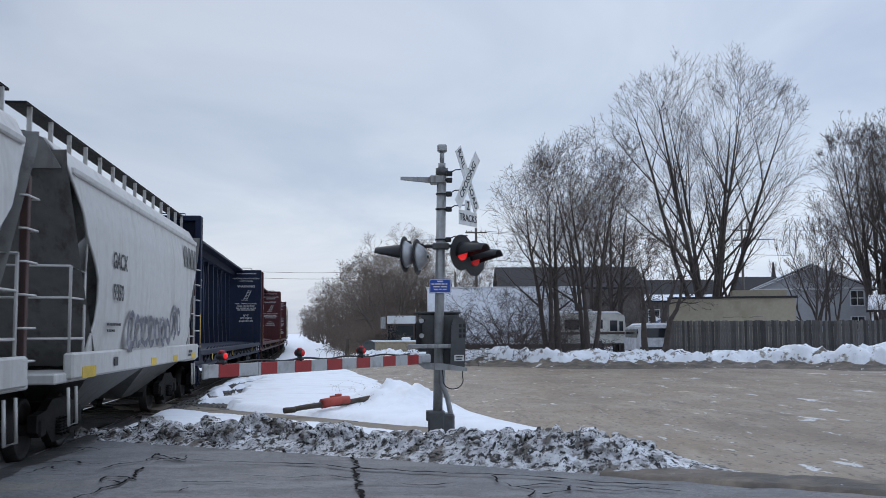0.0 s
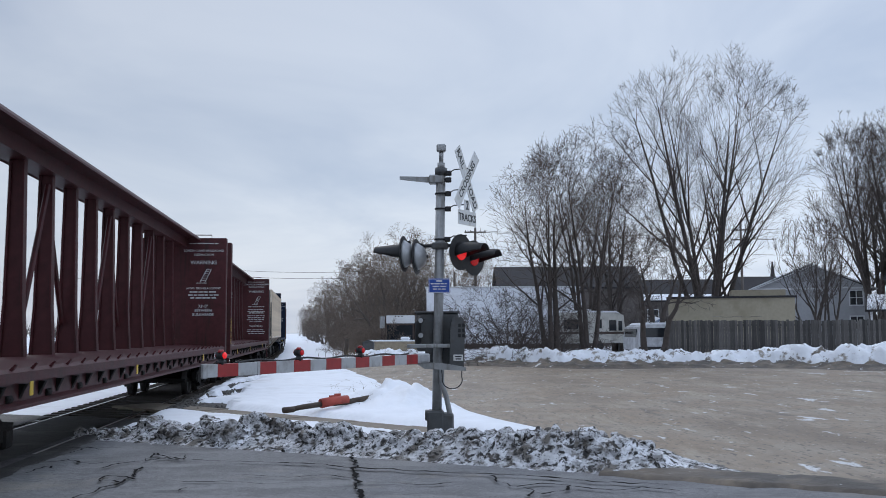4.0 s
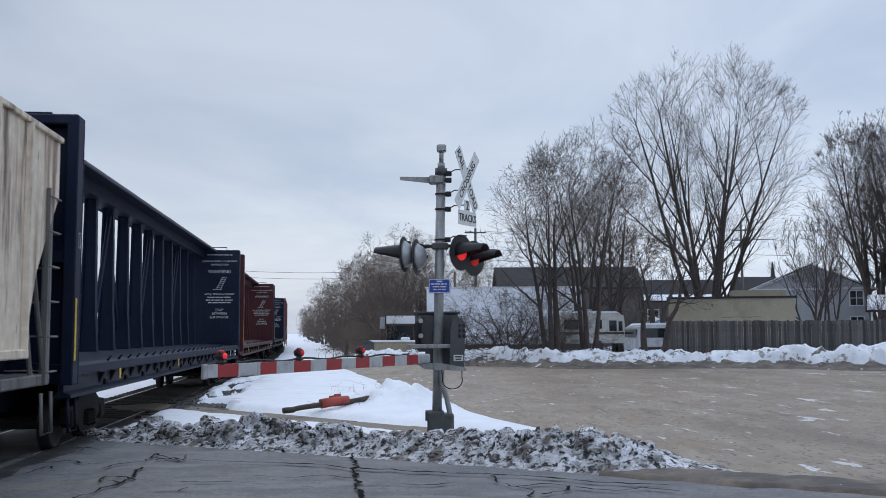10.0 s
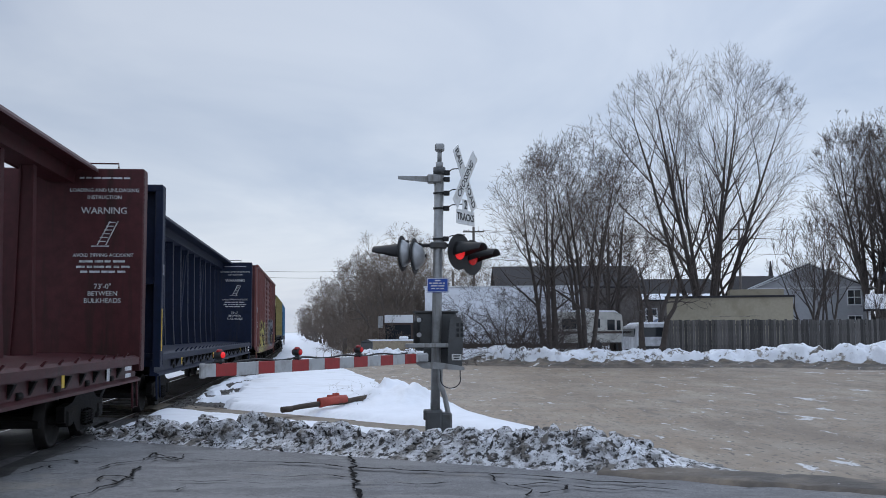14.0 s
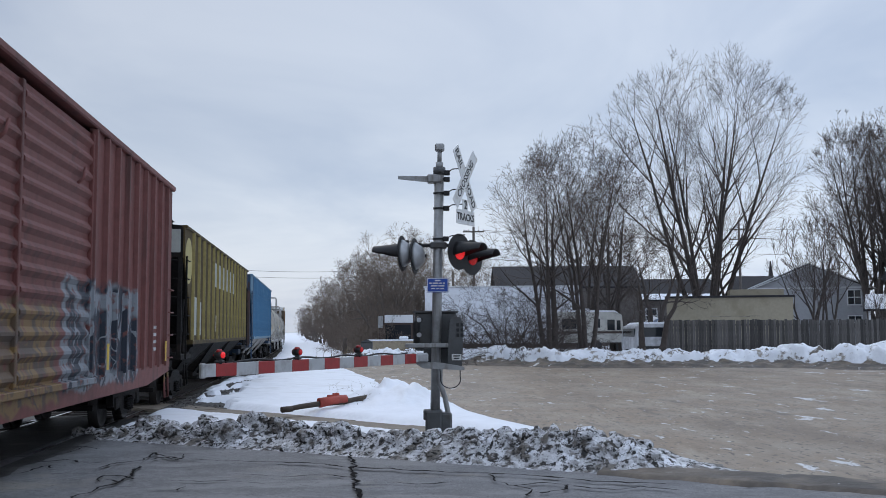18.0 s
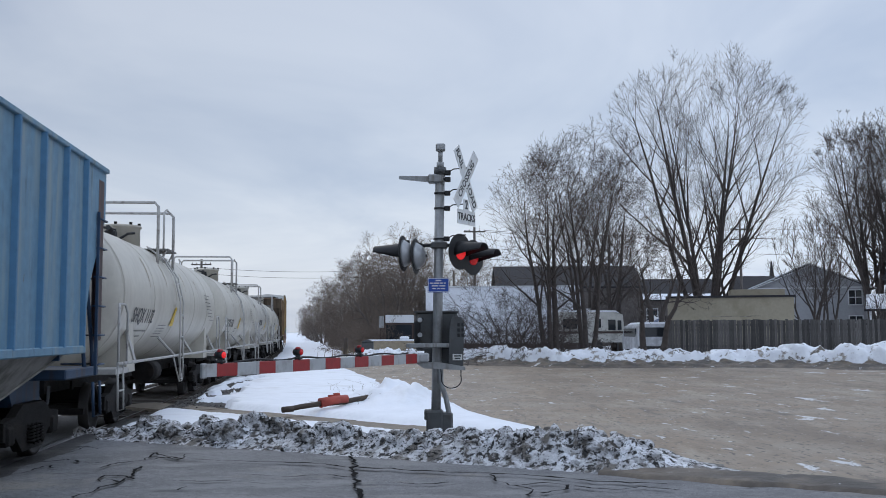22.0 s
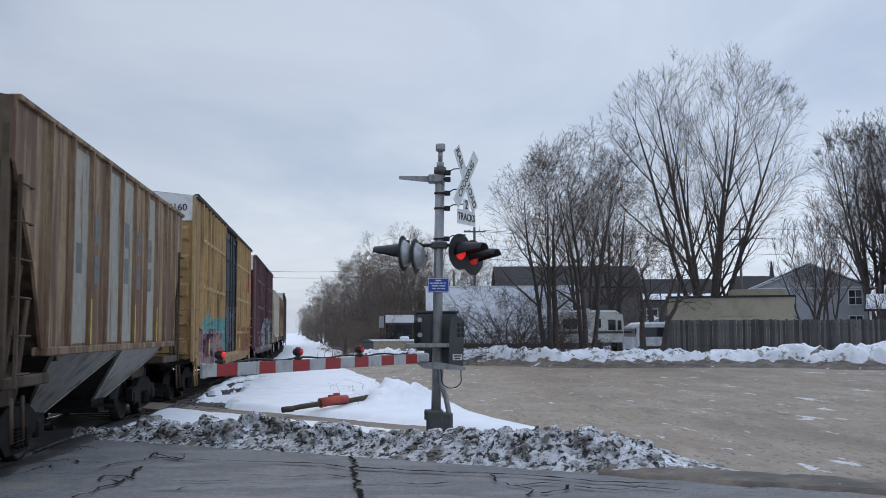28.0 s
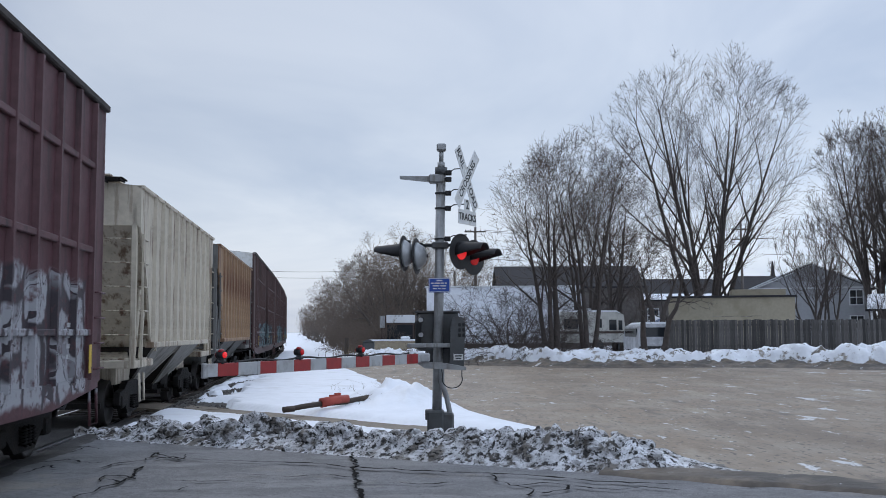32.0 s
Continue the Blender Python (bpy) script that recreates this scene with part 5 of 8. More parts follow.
    for sx in (-1, 1):
        walkb = Shape()
        walkb.box(min(sx * 0.55, sx * 1.0), max(sx * 0.55, sx * 1.0), -half - 0.25, half + 0.25, top + 0.15, top + 0.18)
        part("running_board", walkb, E, car)
    for s in (-1, 1):
        lat = Shape()
        for q in range(9):
            x = -1.2 + 0.3 * q
            lat.box(x - 0.012, x + 0.012, min(s * half, s * (half + 0.42)), max(s * half, s * (half + 0.42)), top + 0.05, top + 0.075)
        for q in range(5):
            y = s * (half + 0.02 + 0.1 * q)
            lat.box(-1.25, 1.25, y - 0.012, y + 0.012, top + 0.075, top + 0.10)
        part("end_running_board", lat, M["under"], car)
    running_gear(car, half, 1.75)
    if end_text:
        part("number_board", Shape().box(0.15, 1.4, -half - 0.008, -half + 0.01, top - 0.62, top - 0.08), M["patch"], car)
        piece("stencil", letters(end_text, 0.24, M["black_stencil"]), car, (0.78, -half - 0.013, top - 0.36), TO_BACK)
    return car, half, top


# --- smooth-sided covered hoppers with rounded flanks ---
def rounded_hopper(s_near, s_far, label, skin, end_m, top=4.38, marks=True):
    car, half = car_thing("covered_hopper", label, s_near, s_far)
    P, E = M[skin], M[end_m]
    flank = [(0.0, top + 0.10), (0.8, top + 0.06), (1.22, top - 0.10), (1.44, top - 0.42), (1.54, top - 1.0), (1.56, 2.6), (1.52, 1.9), (1.46, 1.42)]

    def width_at(z):
        for (xa, za), (xb, zb) in zip(flank, flank[1:]):
            if zb <= z <= za:
                return xa + (xb - xa) * (za - z) / max(1e-6, za - zb)
        return flank[-1][0]

    SCOOP = [(0.02, top + 0.10), (0.05, 4.3), (0.5, 3.8), (0.85, 3.44), (1.05, 3.1), (1.45, 2.8), (1.72, 2.5), (1.78, 2.2), (1.70, 1.9), (1.52, 1.6), (1.45, 1.42)]
    zs = [top + 0.10 - 0.10 * q for q in range(5)] + [top - 0.30 - (top - 1.72) * q / 22 for q in range(1, 23)]
    for sx in (-1, 1):
        vs, nn = [], 9
        for z in zs:
            cut = along(SCOOP, z)
            for k in range(nn):
                vs.append((sx * width_at(z), (-half + cut) * (1 - 2 * k / (nn - 1)), z))
        fs = [(i * nn + k, i * nn + k + 1, (i + 1) * nn + k + 1, (i + 1) * nn + k) for i in range(len(zs) - 1) for k in range(nn - 1)]
        part("body_shell", Shape(True).add(vs, fs), P, car)
        for sy in (-1, 1):
            part("shell_rim", Shape(True).tube([(sx * (width_at(z) - 0.015), sy * (half - along(SCOOP, z)), z) for z in zs[2:]], 0.022, 6), P, car)
    for s in (-1, 1):
        e = lambda v: s * v
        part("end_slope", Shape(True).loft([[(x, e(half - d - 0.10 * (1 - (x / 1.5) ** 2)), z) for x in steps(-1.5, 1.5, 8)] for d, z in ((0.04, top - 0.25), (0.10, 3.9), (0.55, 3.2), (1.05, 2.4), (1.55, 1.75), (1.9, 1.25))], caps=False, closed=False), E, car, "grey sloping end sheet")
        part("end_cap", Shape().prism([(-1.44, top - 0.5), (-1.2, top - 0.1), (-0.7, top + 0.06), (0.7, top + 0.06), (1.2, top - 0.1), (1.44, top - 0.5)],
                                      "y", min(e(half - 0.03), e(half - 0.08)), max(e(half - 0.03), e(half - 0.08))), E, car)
        part("end_platform", Shape().box(-1.45, 1.45, min(e(half), e(half - 1.6)), max(e(half), e(half - 1.6)), 1.06, 1.20, 0.02), P, car)
        for x in (-1.42, 1.32) if s > 0 else (-0.45, 0.35):
            part("end_post", Shape().box(x, x + 0.10, min(e(half), e(half - 0.10)), max(e(half), e(half - 0.10)), 1.1, 3.6, 0.01), M["brown_box"] if s > 0 else E, car)
        grab = Shape(True).tube([(1.46, e(half - 0.55), 1.2), (1.46, e(half - 0.55), 2.63), (1.46, e(half - 1.28), 2.58), (1.46, e(half - 1.28), 1.2)], 0.022, 6).tube([(1.46, e(half - 0.55), 2.63), (0.2, e(half - 0.3), 2.63)], 0.018, 5).tube([(1.46, e(half - 1.28), 2.58), (1.50, e(half - 1.2), 3.0), (1.50, e(half - 1.1), 3.15)], 0.018, 5)
        for q in (1.65, 2.2):
            grab.tube([(0.3, e(half - 0.3), q), (1.46, e(half - 0.55), q), (1.46, e(half - 1.28), q)], 0.017, 5)
        part("platform_rail", grab, P, car)
    part("side_sill", Shape().box(1.40, 1.54, -half + 0.5, half - 0.3, 1.10, 1.46, 0.03), P, car)
    part("side_sill", Shape().box(-1.54, -1.40, -half + 0.5, half - 0.3, 1.10, 1.46, 0.03), P, car)
    part("roof_rib", Shape().box(1.20, 1.50, -half + 0.5, half - 0.5, top - 0.50, top - 0.40, 0.02), P, car)
    for k in range(2):
        yc = (-1 if k == 0 else 1) * (half - 1.9) * 0.5
        part("hopper_bay", Shape().loft([[(-1.4, yc - 2.1, 1.12), (1.4, yc - 2.1, 1.12), (1.4, yc + 2.1, 1.12), (-1.4, yc + 2.1, 1.12)],
                                         [(-0.6, yc - 0.5, 0.4), (0.6, yc - 0.5, 0.4), (0.6, yc + 0.5, 0.4), (-0.6, yc + 0.5, 0.4)]]), M["hopper_grey"], car)
    wb = Shape()
    wb.box(0.78, 1.05, -half - 0.2, half + 0.2, top + 0.30, top + 0.335)
    part("running_board", wb, M["under"], car)
    tr = Shape()
    n = int(2 * half / 0.9)
    for k in range(n + 1):
        y = -half + 2 * half * k / n
        tr.box(1.0, 1.06, y - 0.02, y + 0.02, top - 0.05, top + 0.30)
    tr.box(1.02, 1.06, -half, half, top - 0.06, top - 0.02)
    part("running_board_bracket", tr, M["tank_rail"], car)
    for y in (-half + 0.5, half - 0.9):
        piece("stirrup_step", shared(("stirrup", P.name), stirrup_shape, P), car, (1.48, y, 0))
    ladder("grab_iron", car, 1.50, half - 0.5, 1.4, 3.3, P)
    running_gear(car, half, 1.7)
    if marks:
        piece("stencil", letters("GACX", 0.36, M["black_stencil"]), car, (1.572, -half + 3.0, 2.85), TO_SIDE)
        piece("stencil", letters("9350", 0.36, M["black_stencil"]), car, (1.572, -half + 2.93, 2.35), TO_SIDE)
        scrawl(car, M["scrawl"], -half + 3.6, -half + 7.6, 1.35, 2.15, 1.575, 7, 5)
        scrawl(car, M["scrawl"], half - 4.3, half - 3.2, 1.5, 2.4, 1.575, 2, 9)
        logo = Shape()
        for q in range(4):
            yq = half - 2.75 + 0.47 * q
            logo.prism([(yq, -0.24), (yq + 0.14, -0.24), (yq + 0.30, 0.24), (yq + 0.10, 0.24)], "x", 0, 0.004).prism([(yq + 0.20, -0.24), (yq + 0.33, -0.24), (yq + 0.40, 0.24), (yq + 0.34, 0.24)], "x", 0, 0.004)
        part("faded_emblem", logo, M["end_grey"], car, "faded grey block emblem").matrix_local = Matrix.Translation((1.552, 0, 3.46)) @ Matrix.Rotation(-0.06, 4, "Y")
        for y0, z0, w, h in ((-half + 0.95, 1.10, 0.75, 0.16), (-0.2, 1.12, 0.5, 0.14), (half - 1.3, 1.12, 0.55, 0.14), (half - 3.9, 1.12, 0.55, 0.14)):
            part("reflector", Shape().box(1.541, 1.546, y0, y0 + w, z0, z0 + h), M["yellow_mark"], car, "worn yellow reflector strip")
        bars(car, [(-half + 2.7, 1.86, 0.9, 0.05), (-half + 2.5, 1.76, 0.5, 0.05), (-half + 2.9, 1.28, 0.25, 0.14), (half - 1.6, 1.30, 0.5, 0.06), (half - 1.7, 1.22, 0.4, 0.05)], M["black_stencil"], Matrix.Translation((1.556, 0, 0)) @ TO_SIDE)
    return car


# --- box cars ---
def boxcar(s_near, s_far, label, panel, rib_m, end_m, door_m, top=5.05, ribs=7, rails=True, door=(-1.5, 1.5), end_text="", head_m=None, lettering=()):
    car, half = car_thing("box_car", label, s_near, s_far)
    P, R, E, D = M[panel], M[rib_m], M[end_m], M[door_m]
    x = 1.50
    for sx in (-1, 1):
        a, b = min(sx * (x - 0.05), sx * x), max(sx * (x - 0.05), sx * x)
        part("side_panel", Shape().box(a, b, -half, door[0], 1.05, top), P, car)
        part("side_panel", Shape().box(a, b, door[1], half, 1.05, top), P, car)
        part("side_sill", Shape().prism([(-half + 0.2, 1.08), (-half + 0.2, 0.92), (-half + 2.4, 0.74), (half - 2.4, 0.74), (half - 0.2, 0.92), (half - 0.2, 1.08)], "x", min(sx * 1.44, sx * 1.53), max(sx * 1.44, sx * 1.53)), P, car)
        part("top_rail", Shape().box(min(sx * 1.44, sx * 1.58), max(sx * 1.44, sx * 1.58), -half, half, top - 0.06, top + 0.05, 0.02), M["end_dark"] if head_m else R, car)
        depth = 0.075
        for y0, y1 in ((-half, door[0]), (door[1], half)):
            ya, yb = (y0 + 1.0, y1) if y0 < -half + 0.1 else (y0, y1 - 0.7)
            for k in range(ribs + 1):
                y = min(max(ya + (yb - ya) * k / ribs, -half + 0.06), half - 0.06)
                part("rib", Shape().prism([(sx * x, y - 0.06), (sx * (x + depth), y - 0.035), (sx * (x + depth), y + 0.035), (sx * x, y + 0.06)], "z", 1.05, top - 0.08), R, car)
            if rails:
                for z in (1.72, 2.9, 4.12):
                    part("side_rail", Shape().box(min(sx * x, sx * (x + 0.06)), max(sx * x, sx * (x + 0.06)), ya, yb, z - 0.045, z + 0.045, 0.012), R, car)
        # two door leaves with their bars and rods
        dm = (door[0] + door[1]) / 2
        for y0, y1 in ((door[0], dm), (dm, door[1])):
            leaf = part("door", Shape().box(min(sx * (x - 0.10), sx * (x - 0.02)), max(sx * (x - 0.10), sx * (x - 0.02)), y0 + 0.02, y1 - 0.02, 1.08, top - 0.15), D, car)
            if rails:
                for z in (1.3, 2.15, 3.1, 4.1, top - 0.35):
                    part("door_bar", Shape().box(min(sx * (x - 0.03), sx * (x + 0.03)), max(sx * (x - 0.03), sx * (x + 0.03)), y0 + 0.03, y1 - 0.03, z - 0.05, z + 0.05, 0.01), D, leaf)
            else:
                for q in range(14):
                    z = 1.2 + (top - 1.5) * q / 13
                    part("door_corrugation", Shape().loft([[(sx * (x - 0.03), yy, z - 0.10), (sx * (x + 0.03), yy, z - 0.02), (sx * (x + 0.03), yy, z + 0.02), (sx * (x - 0.03), yy, z + 0.10)] for yy in (y0 + 0.06, y1 - 0.06)]), D, leaf)
            if rails:
                rod = Shape(True)
                for yy in (y0 + 0.35, y1 - 0.35):
                    rod.tube([(sx * (x + 0.05), yy, 1.1), (sx * (x + 0.05), yy, top - 0.2)], 0.022, 6)
                part("lock_rod", rod, D, leaf)
            else:
                part("door_handle", Shape(True).tube([(sx * (x - 0.02), y1 - 0.75, top - 1.0), (sx * (x + 0.06), y1 - 0.72, top - 0.92), (sx * (x + 0.06), y1 - 0.62, top - 0.75)], 0.025, 6), D, leaf)
                part("door_edge", Shape().box(min(sx * (x - 0.03), sx * (x + 0.04)), max(sx * (x - 0.03), sx * (x + 0.04)), y1 - 0.10, y1 - 0.02, 1.1, top - 0.16, 0.01), D, leaf)
        part("door_track", Shape().box(min(sx * 1.5, sx * 1.60), max(sx * 1.5, sx * 1.60), door[0] - 1.6, door[1] + 0.2, 0.98, 1.07, 0.01), R, car)
    part("floor", Shape().box(-1.45, 1.45, -half, half, 0.98, 1.08), M["under"], car)
    part("roof", Shape().prism([(-1.56, top), (0, top + 0.16), (1.56, top), (1.5, top - 0.04), (-1.5, top - 0.04)], "y", -half - 0.02, half + 0.02), M["galv"] if rails else R, car)
    for s in (-1, 1):
        e = lambda v: s * v
        part("end_wall", Shape().box(-1.46, 1.46, min(e(half), e(half - 0.06)), max(e(half), e(half - 0.06)), 1.05, top), E, car)
        head = part("end_head", Shape().prism([(-1.49, top - 0.62), (1.49, top - 0.62), (1.49, top), (0, top + 0.14), (-1.49, top)], "y", min(e(half), e(half + 0.03)), max(e(half), e(half + 0.03))), M[head_m] if head_m else E, car)
        for k in range(5):
            z = 1.35 + k * (top - 2.3) / 4
            part("end_corrugation", Shape().loft([[(-1.35, e(half), z - 0.20), (-1.3, e(half + 0.06), z - 0.12), (-1.3, e(half + 0.06), z + 0.12), (-1.35, e(half), z + 0.20)],
                                                  [(1.35, e(half), z - 0.20), (1.3, e(half + 0.06), z - 0.12), (1.3, e(half + 0.06), z + 0.12), (1.35, e(half), z + 0.20)]]), E, car)
        for xx in (-1.5, 1.42):
            part("corner_post", Shape().box(xx, xx + 0.08, min(e(half + 0.05), e(half - 0.1)), max(e(half + 0.05), e(half - 0.1)), 1.0, top, 0.01), R, car)
        if s < 0 and end_text:
            piece("stencil", letters(end_text, 0.24 if head_m else 0.16, M["black_stencil"] if head_m else M["stencil"]), head, (0.93, -half - 0.045, top - 0.30), TO_BACK)
    for s in (-1, 1):
        y = -half + 0.12 if s < 0 else half - 0.55
        piece("stirrup_step", shared(("stirrup", R.name), stirrup_shape, R), car, (1.5, y, -0.1))
        ladder("grab_iron", car, 1.56, y, 1.2, 2.3 if rails else 2.6, R)
        ladder("end_grab_iron", car, 0.92, -half - 0.07 if s < 0 else half + 0.07, 1.2, 2.3, R, False)
    running_gear(car, half, 1.9)
    for text, y, z, size, m in lettering:
        piece("stencil", letters(text, size, M[m]), car, (x + 0.012, y, z), TO_SIDE)
    bars(car, [(-half + 1.4, 1.42 + 0.12 * q, 0.45 - 0.1 * (q % 2), 0.05) for q in range(6)] + [(half - 1.5, 1.4 + 0.14 * q, 0.5, 0.06) for q in range(4)], M["stencil"], Matrix.Translation((x + 0.004, 0, 0)) @ TO_SIDE)
    for y in (-half + 2.3, door[1] + 0.8, half - 0.9):
        piece("reflector", shared("box_reflector", lambda: Shape().box(0, 0.006, 0, 0.12, 1.15, 1.55), M["yellow_mark"]), car, (x + 0.078, y, 0))
    return car


# --- tank cars ---
def tank_car(s_near, s_far, label, skin, number, words="", ny=-4.4, nz=2.03, rail=0.82, lad_y=-0.85, hoop_b=0.3):
    car, half = car_thing("tank_car", label, s_near, s_far)
    P, W = M[skin], M["tank_rail"]
    r, zc, body = 1.36, 2.42, half - 0.75
    rings = []
    nseg = 40
    dome = 0.52
    for q in range(8):
        a = math.pi / 2 * q / 7
        rings.append((-body - dome * math.cos(a) + 0.0, r * max(0.04, math.sin(a))))
    rings += [(y, r) for y in steps(-body + 0.3, body - 0.3, 8)]
    rings += [(-y, rr) for y, rr in reversed(rings[:8])]
    part("tank_shell", Shape(True).loft([[(rr * math.cos(2 * math.pi * k / nseg), y, zc + rr * math.sin(2 * math.pi * k / nseg)) for k in range(nseg)] for y, rr in rings]), P, car)
    seam = shared(("tank_seam", skin), lambda: Shape(True).loft([[((r + d) * math.cos(2 * math.pi * k / nseg), y, zc + (r + d) * math.sin(2 * math.pi * k / nseg)) for k in range(nseg)]
                                                          for y, d in ((-0.035, -0.004), (-0.02, 0.010), (0.02, 0.010), (0.035, -0.004))], caps=False), P)
    for y in (-body, -body * 0.55, -body * 0.12, body * 0.33, body * 0.72, body):
        piece("weld_seam", seam, car, (0, y, 0))
    # side rails on brackets
    for sx in (-1, 1):
        part("side_rail", Shape(True).tube([(sx * 1.42, -half, 1.20), (sx * 1.42, half, 1.20)], 0.03, 6), W, car)
        for s in (-1, 1):
            part("end_rail", Shape(True).tube([(sx * 1.42, s * (half - 0.05), 1.2), (sx * 1.42, s * (half - 0.05), 2.05), (sx * 1.40, s * (half - 0.16), 2.2), (sx * 1.40, s * (half - 0.62), 2.2),
                                               (sx * 1.42, s * (half - 0.72), 2.05), (sx * 1.42, s * (half - 0.72), 1.2)], 0.022, 6), W, car)
            part("cradle", Shape().prism([(s * (half - 1.55), 1.0), (s * (half - 1.75), 1.95), (s * (half - 2.05), 1.95), (s * (half - 2.3), 1.0)], "x", min(sx * 0.7, sx * 1.24), max(sx * 0.7, sx * 1.24)), P, car)
            part("rail_bracket", Shape().tube([(sx * 1.42, s * (half - 1.4), 1.2), (sx * 1.15, s * (half - 1.75), 1.85)], 0.035, 6), W, car)
            part("rail_bracket", Shape().tube([(sx * 1.42, s * 1.3, 1.2), (sx * 1.1, s * 1.6, 1.62)], 0.03, 6), W, car)
            piece("stirrup_step", shared("tank_step", lambda: Shape(True).tube([(0, 0, 1.2), (0.02, 0, 0.42), (0.02, 0.42, 0.42), (0, 0.42, 1.2)], 0.02, 6).tube([(0.02, 0, 0.75), (0.02, 0.42, 0.75)], 0.018, 5), W), car,
                  (sx * 1.40, -half + 0.1 if s < 0 else half - 0.55, 0))
        # ladder to the top
        yl = lad_y - 0.21
        arc = [(sx * 1.50, zc - 1.75), (sx * 1.50, zc - 0.9), (sx * 1.49, zc), (sx * 1.36, zc + 0.55), (sx * 1.08, zc + 0.98), (sx * 0.72, zc + 1.25)]
        lad = Shape(True)
        for d in (0, 0.42):
            lad.tube([(a, yl + d, z) for a, z in arc], 0.02, 6)
        for q in range(10):
            t = q / 9 * (len(arc) - 1)
            i = min(int(t), len(arc) - 2)
            a, z = arc[i][0] + (arc[i + 1][0] - arc[i][0]) * (t - i), arc[i][1] + (arc[i + 1][1] - arc[i][1]) * (t - i)
            lad.tube([(a, yl, z), (a, yl + 0.42, z)], 0.014, 5)
        part("ladder", lad, W, car)
        part("ladder_foot", Shape(True).tube([(sx * 1.44, yl - 0.55, 1.2), (sx * 1.49, yl, 0.62), (sx * 1.49, yl + 0.42, 0.62), (sx * 1.44, yl + 0.1, 1.2)], 0.018, 5), W, car)
    # walkway over the crown and the two hoops that cross it
    zt = zc + r
    ya, yb = hoop_b - 2.0, hoop_b
    walk_z = zt - 0.16
    part("top_platform", Shape().box(0.46, 1.14, yb - 1.05, yb + 0.12, walk_z, walk_z + 0.035).box(-1.14, -0.46, yb - 1.05, yb + 0.12, walk_z, walk_z + 0.035), M["end_grey"], car, "grey grating walkway")
    for yy in (ya, yb):
        h = zt + rail
        part("top_handrail", Shape(True).tube([(-1.08, yy, zt - 0.55), (-1.08, yy, h - 0.09), (-1.0, yy, h), (1.0, yy, h), (1.08, yy, h - 0.09), (1.08, yy, zt - 0.55)], 0.034, 8), W, car)
    for sx in (-1, 1):
        part("hoop_guard", Shape(True).tube([(sx * 1.08, yb - 0.02, zt + rail - 0.1), (sx * 1.06, yb - 0.85, zt + rail - 0.02), (sx * 1.02, yb - 0.95, zt + rail - 0.1), (sx * 1.02, yb - 0.95, zt - 0.45)], 0.024, 6), W, car)
        part("walkway_bracket", Shape().tube([(sx * 1.1, yb - 0.1, walk_z), (sx * 0.98, yb - 0.1, zt - 0.42)], 0.02, 5).tube([(sx * 1.1, yb - 1.0, walk_z), (sx * 0.98, yb - 1.0, zt - 0.42)], 0.02, 5), W, car)
    my = hoop_b - 0.85
    man = part("manway", Shape(True).loft([[(rr * math.cos(2 * math.pi * k / 24), my + rr * math.sin(2 * math.pi * k / 24), z) for k in range(24)] for rr, z in ((0.46, zt - 0.15), (0.46, zt + 0.34), (0.49, zt + 0.36), (0.49, zt + 0.41), (0.3, zt + 0.44))]), P, car)
    for k in range(8):
        a = 2 * math.pi * k / 8
        part("lid_bolt", Shape().box(0.44 * math.cos(a) - 0.03, 0.44 * math.cos(a) + 0.03, my + 0.44 * math.sin(a) - 0.03, my + 0.44 * math.sin(a) + 0.03, zt + 0.36, zt + 0.47), M["under"], man)
    part("valve", Shape().box(-0.12, 0.12, my - 1.0, my - 0.75, zt - 0.05, zt + 0.22, 0.03).tube([(0, my - 0.87, zt + 0.2), (0, my - 1.15, zt + 0.26)], 0.06, 8).tube([(0.1, my - 0.85, zt + 0.24), (-0.25, my - 0.75, zt + 0.32)], 0.03, 5)
         .tube([(0.1, my - 0.55, zt + 0.05), (0.3, my - 0.55, zt + 0.18), (0.45, my - 0.5, zt + 0.2)], 0.03, 6), M["black"], man)
    # rust runs below the rail posts and a torn placard holder
    for yy, z0, z1 in ((-body * 0.62, 2.62, 3.2), (-body * 0.30, 2.7, 3.2), (body * 0.12, 2.7, 3.15), (body * 0.45, 2.75, 3.1)):
        st = Shape()
        for q in range(5):
            za, zb = z0 + (z1 - z0) * q / 5, z0 + (z1 - z0) * (q + 1) / 5
            w0, w1 = 0.022 * (0.5 + q / 5), 0.022 * (0.5 + (q + 1) / 5)
            xa, xb = math.sqrt(max(0.0, r * r - (za - zc) ** 2)) + 0.004, math.sqrt(max(0.0, r * r - (zb - zc) ** 2)) + 0.004
            st.add([(xa, yy - w0, za), (xa, yy + w0, za), (xb, yy + w1, zb), (xb, yy - w1, zb)], [(0, 1, 2, 3)])
        part("rust_run", st, M["rust_run"], car, "thin brown rust run")
    for s in (-1, 1):
        part("end_platform", Shape().box(-1.40, 1.40, min(s * half, s * (half - 1.0)), max(s * half, s * (half - 1.0)), 1.02, 1.12, 0.01), W, car)
    part("brake_cylinder", Shape(True).tube([(0.75, -1.4, 0.85), (0.75, -0.4, 0.85)], 0.24, 14), M["under"], car)
    part("air_reservoir", Shape(True).tube([(-0.5, 0.3, 0.8), (-0.5, 1.1, 0.8)], 0.2, 12), M["under"], car)
    part("bottom_outlet", Shape(True).tube([(0, 0, zc - r), (0, 0, 0.62)], 0.2, 12), M["under"], car)
    running_gear(car, half, 1.85)
    # lettering wraps the flank just under its widest line
    def on_flank(z):
        return math.sqrt(max(0.0, r * r - (z - zc) ** 2)) + 0.012
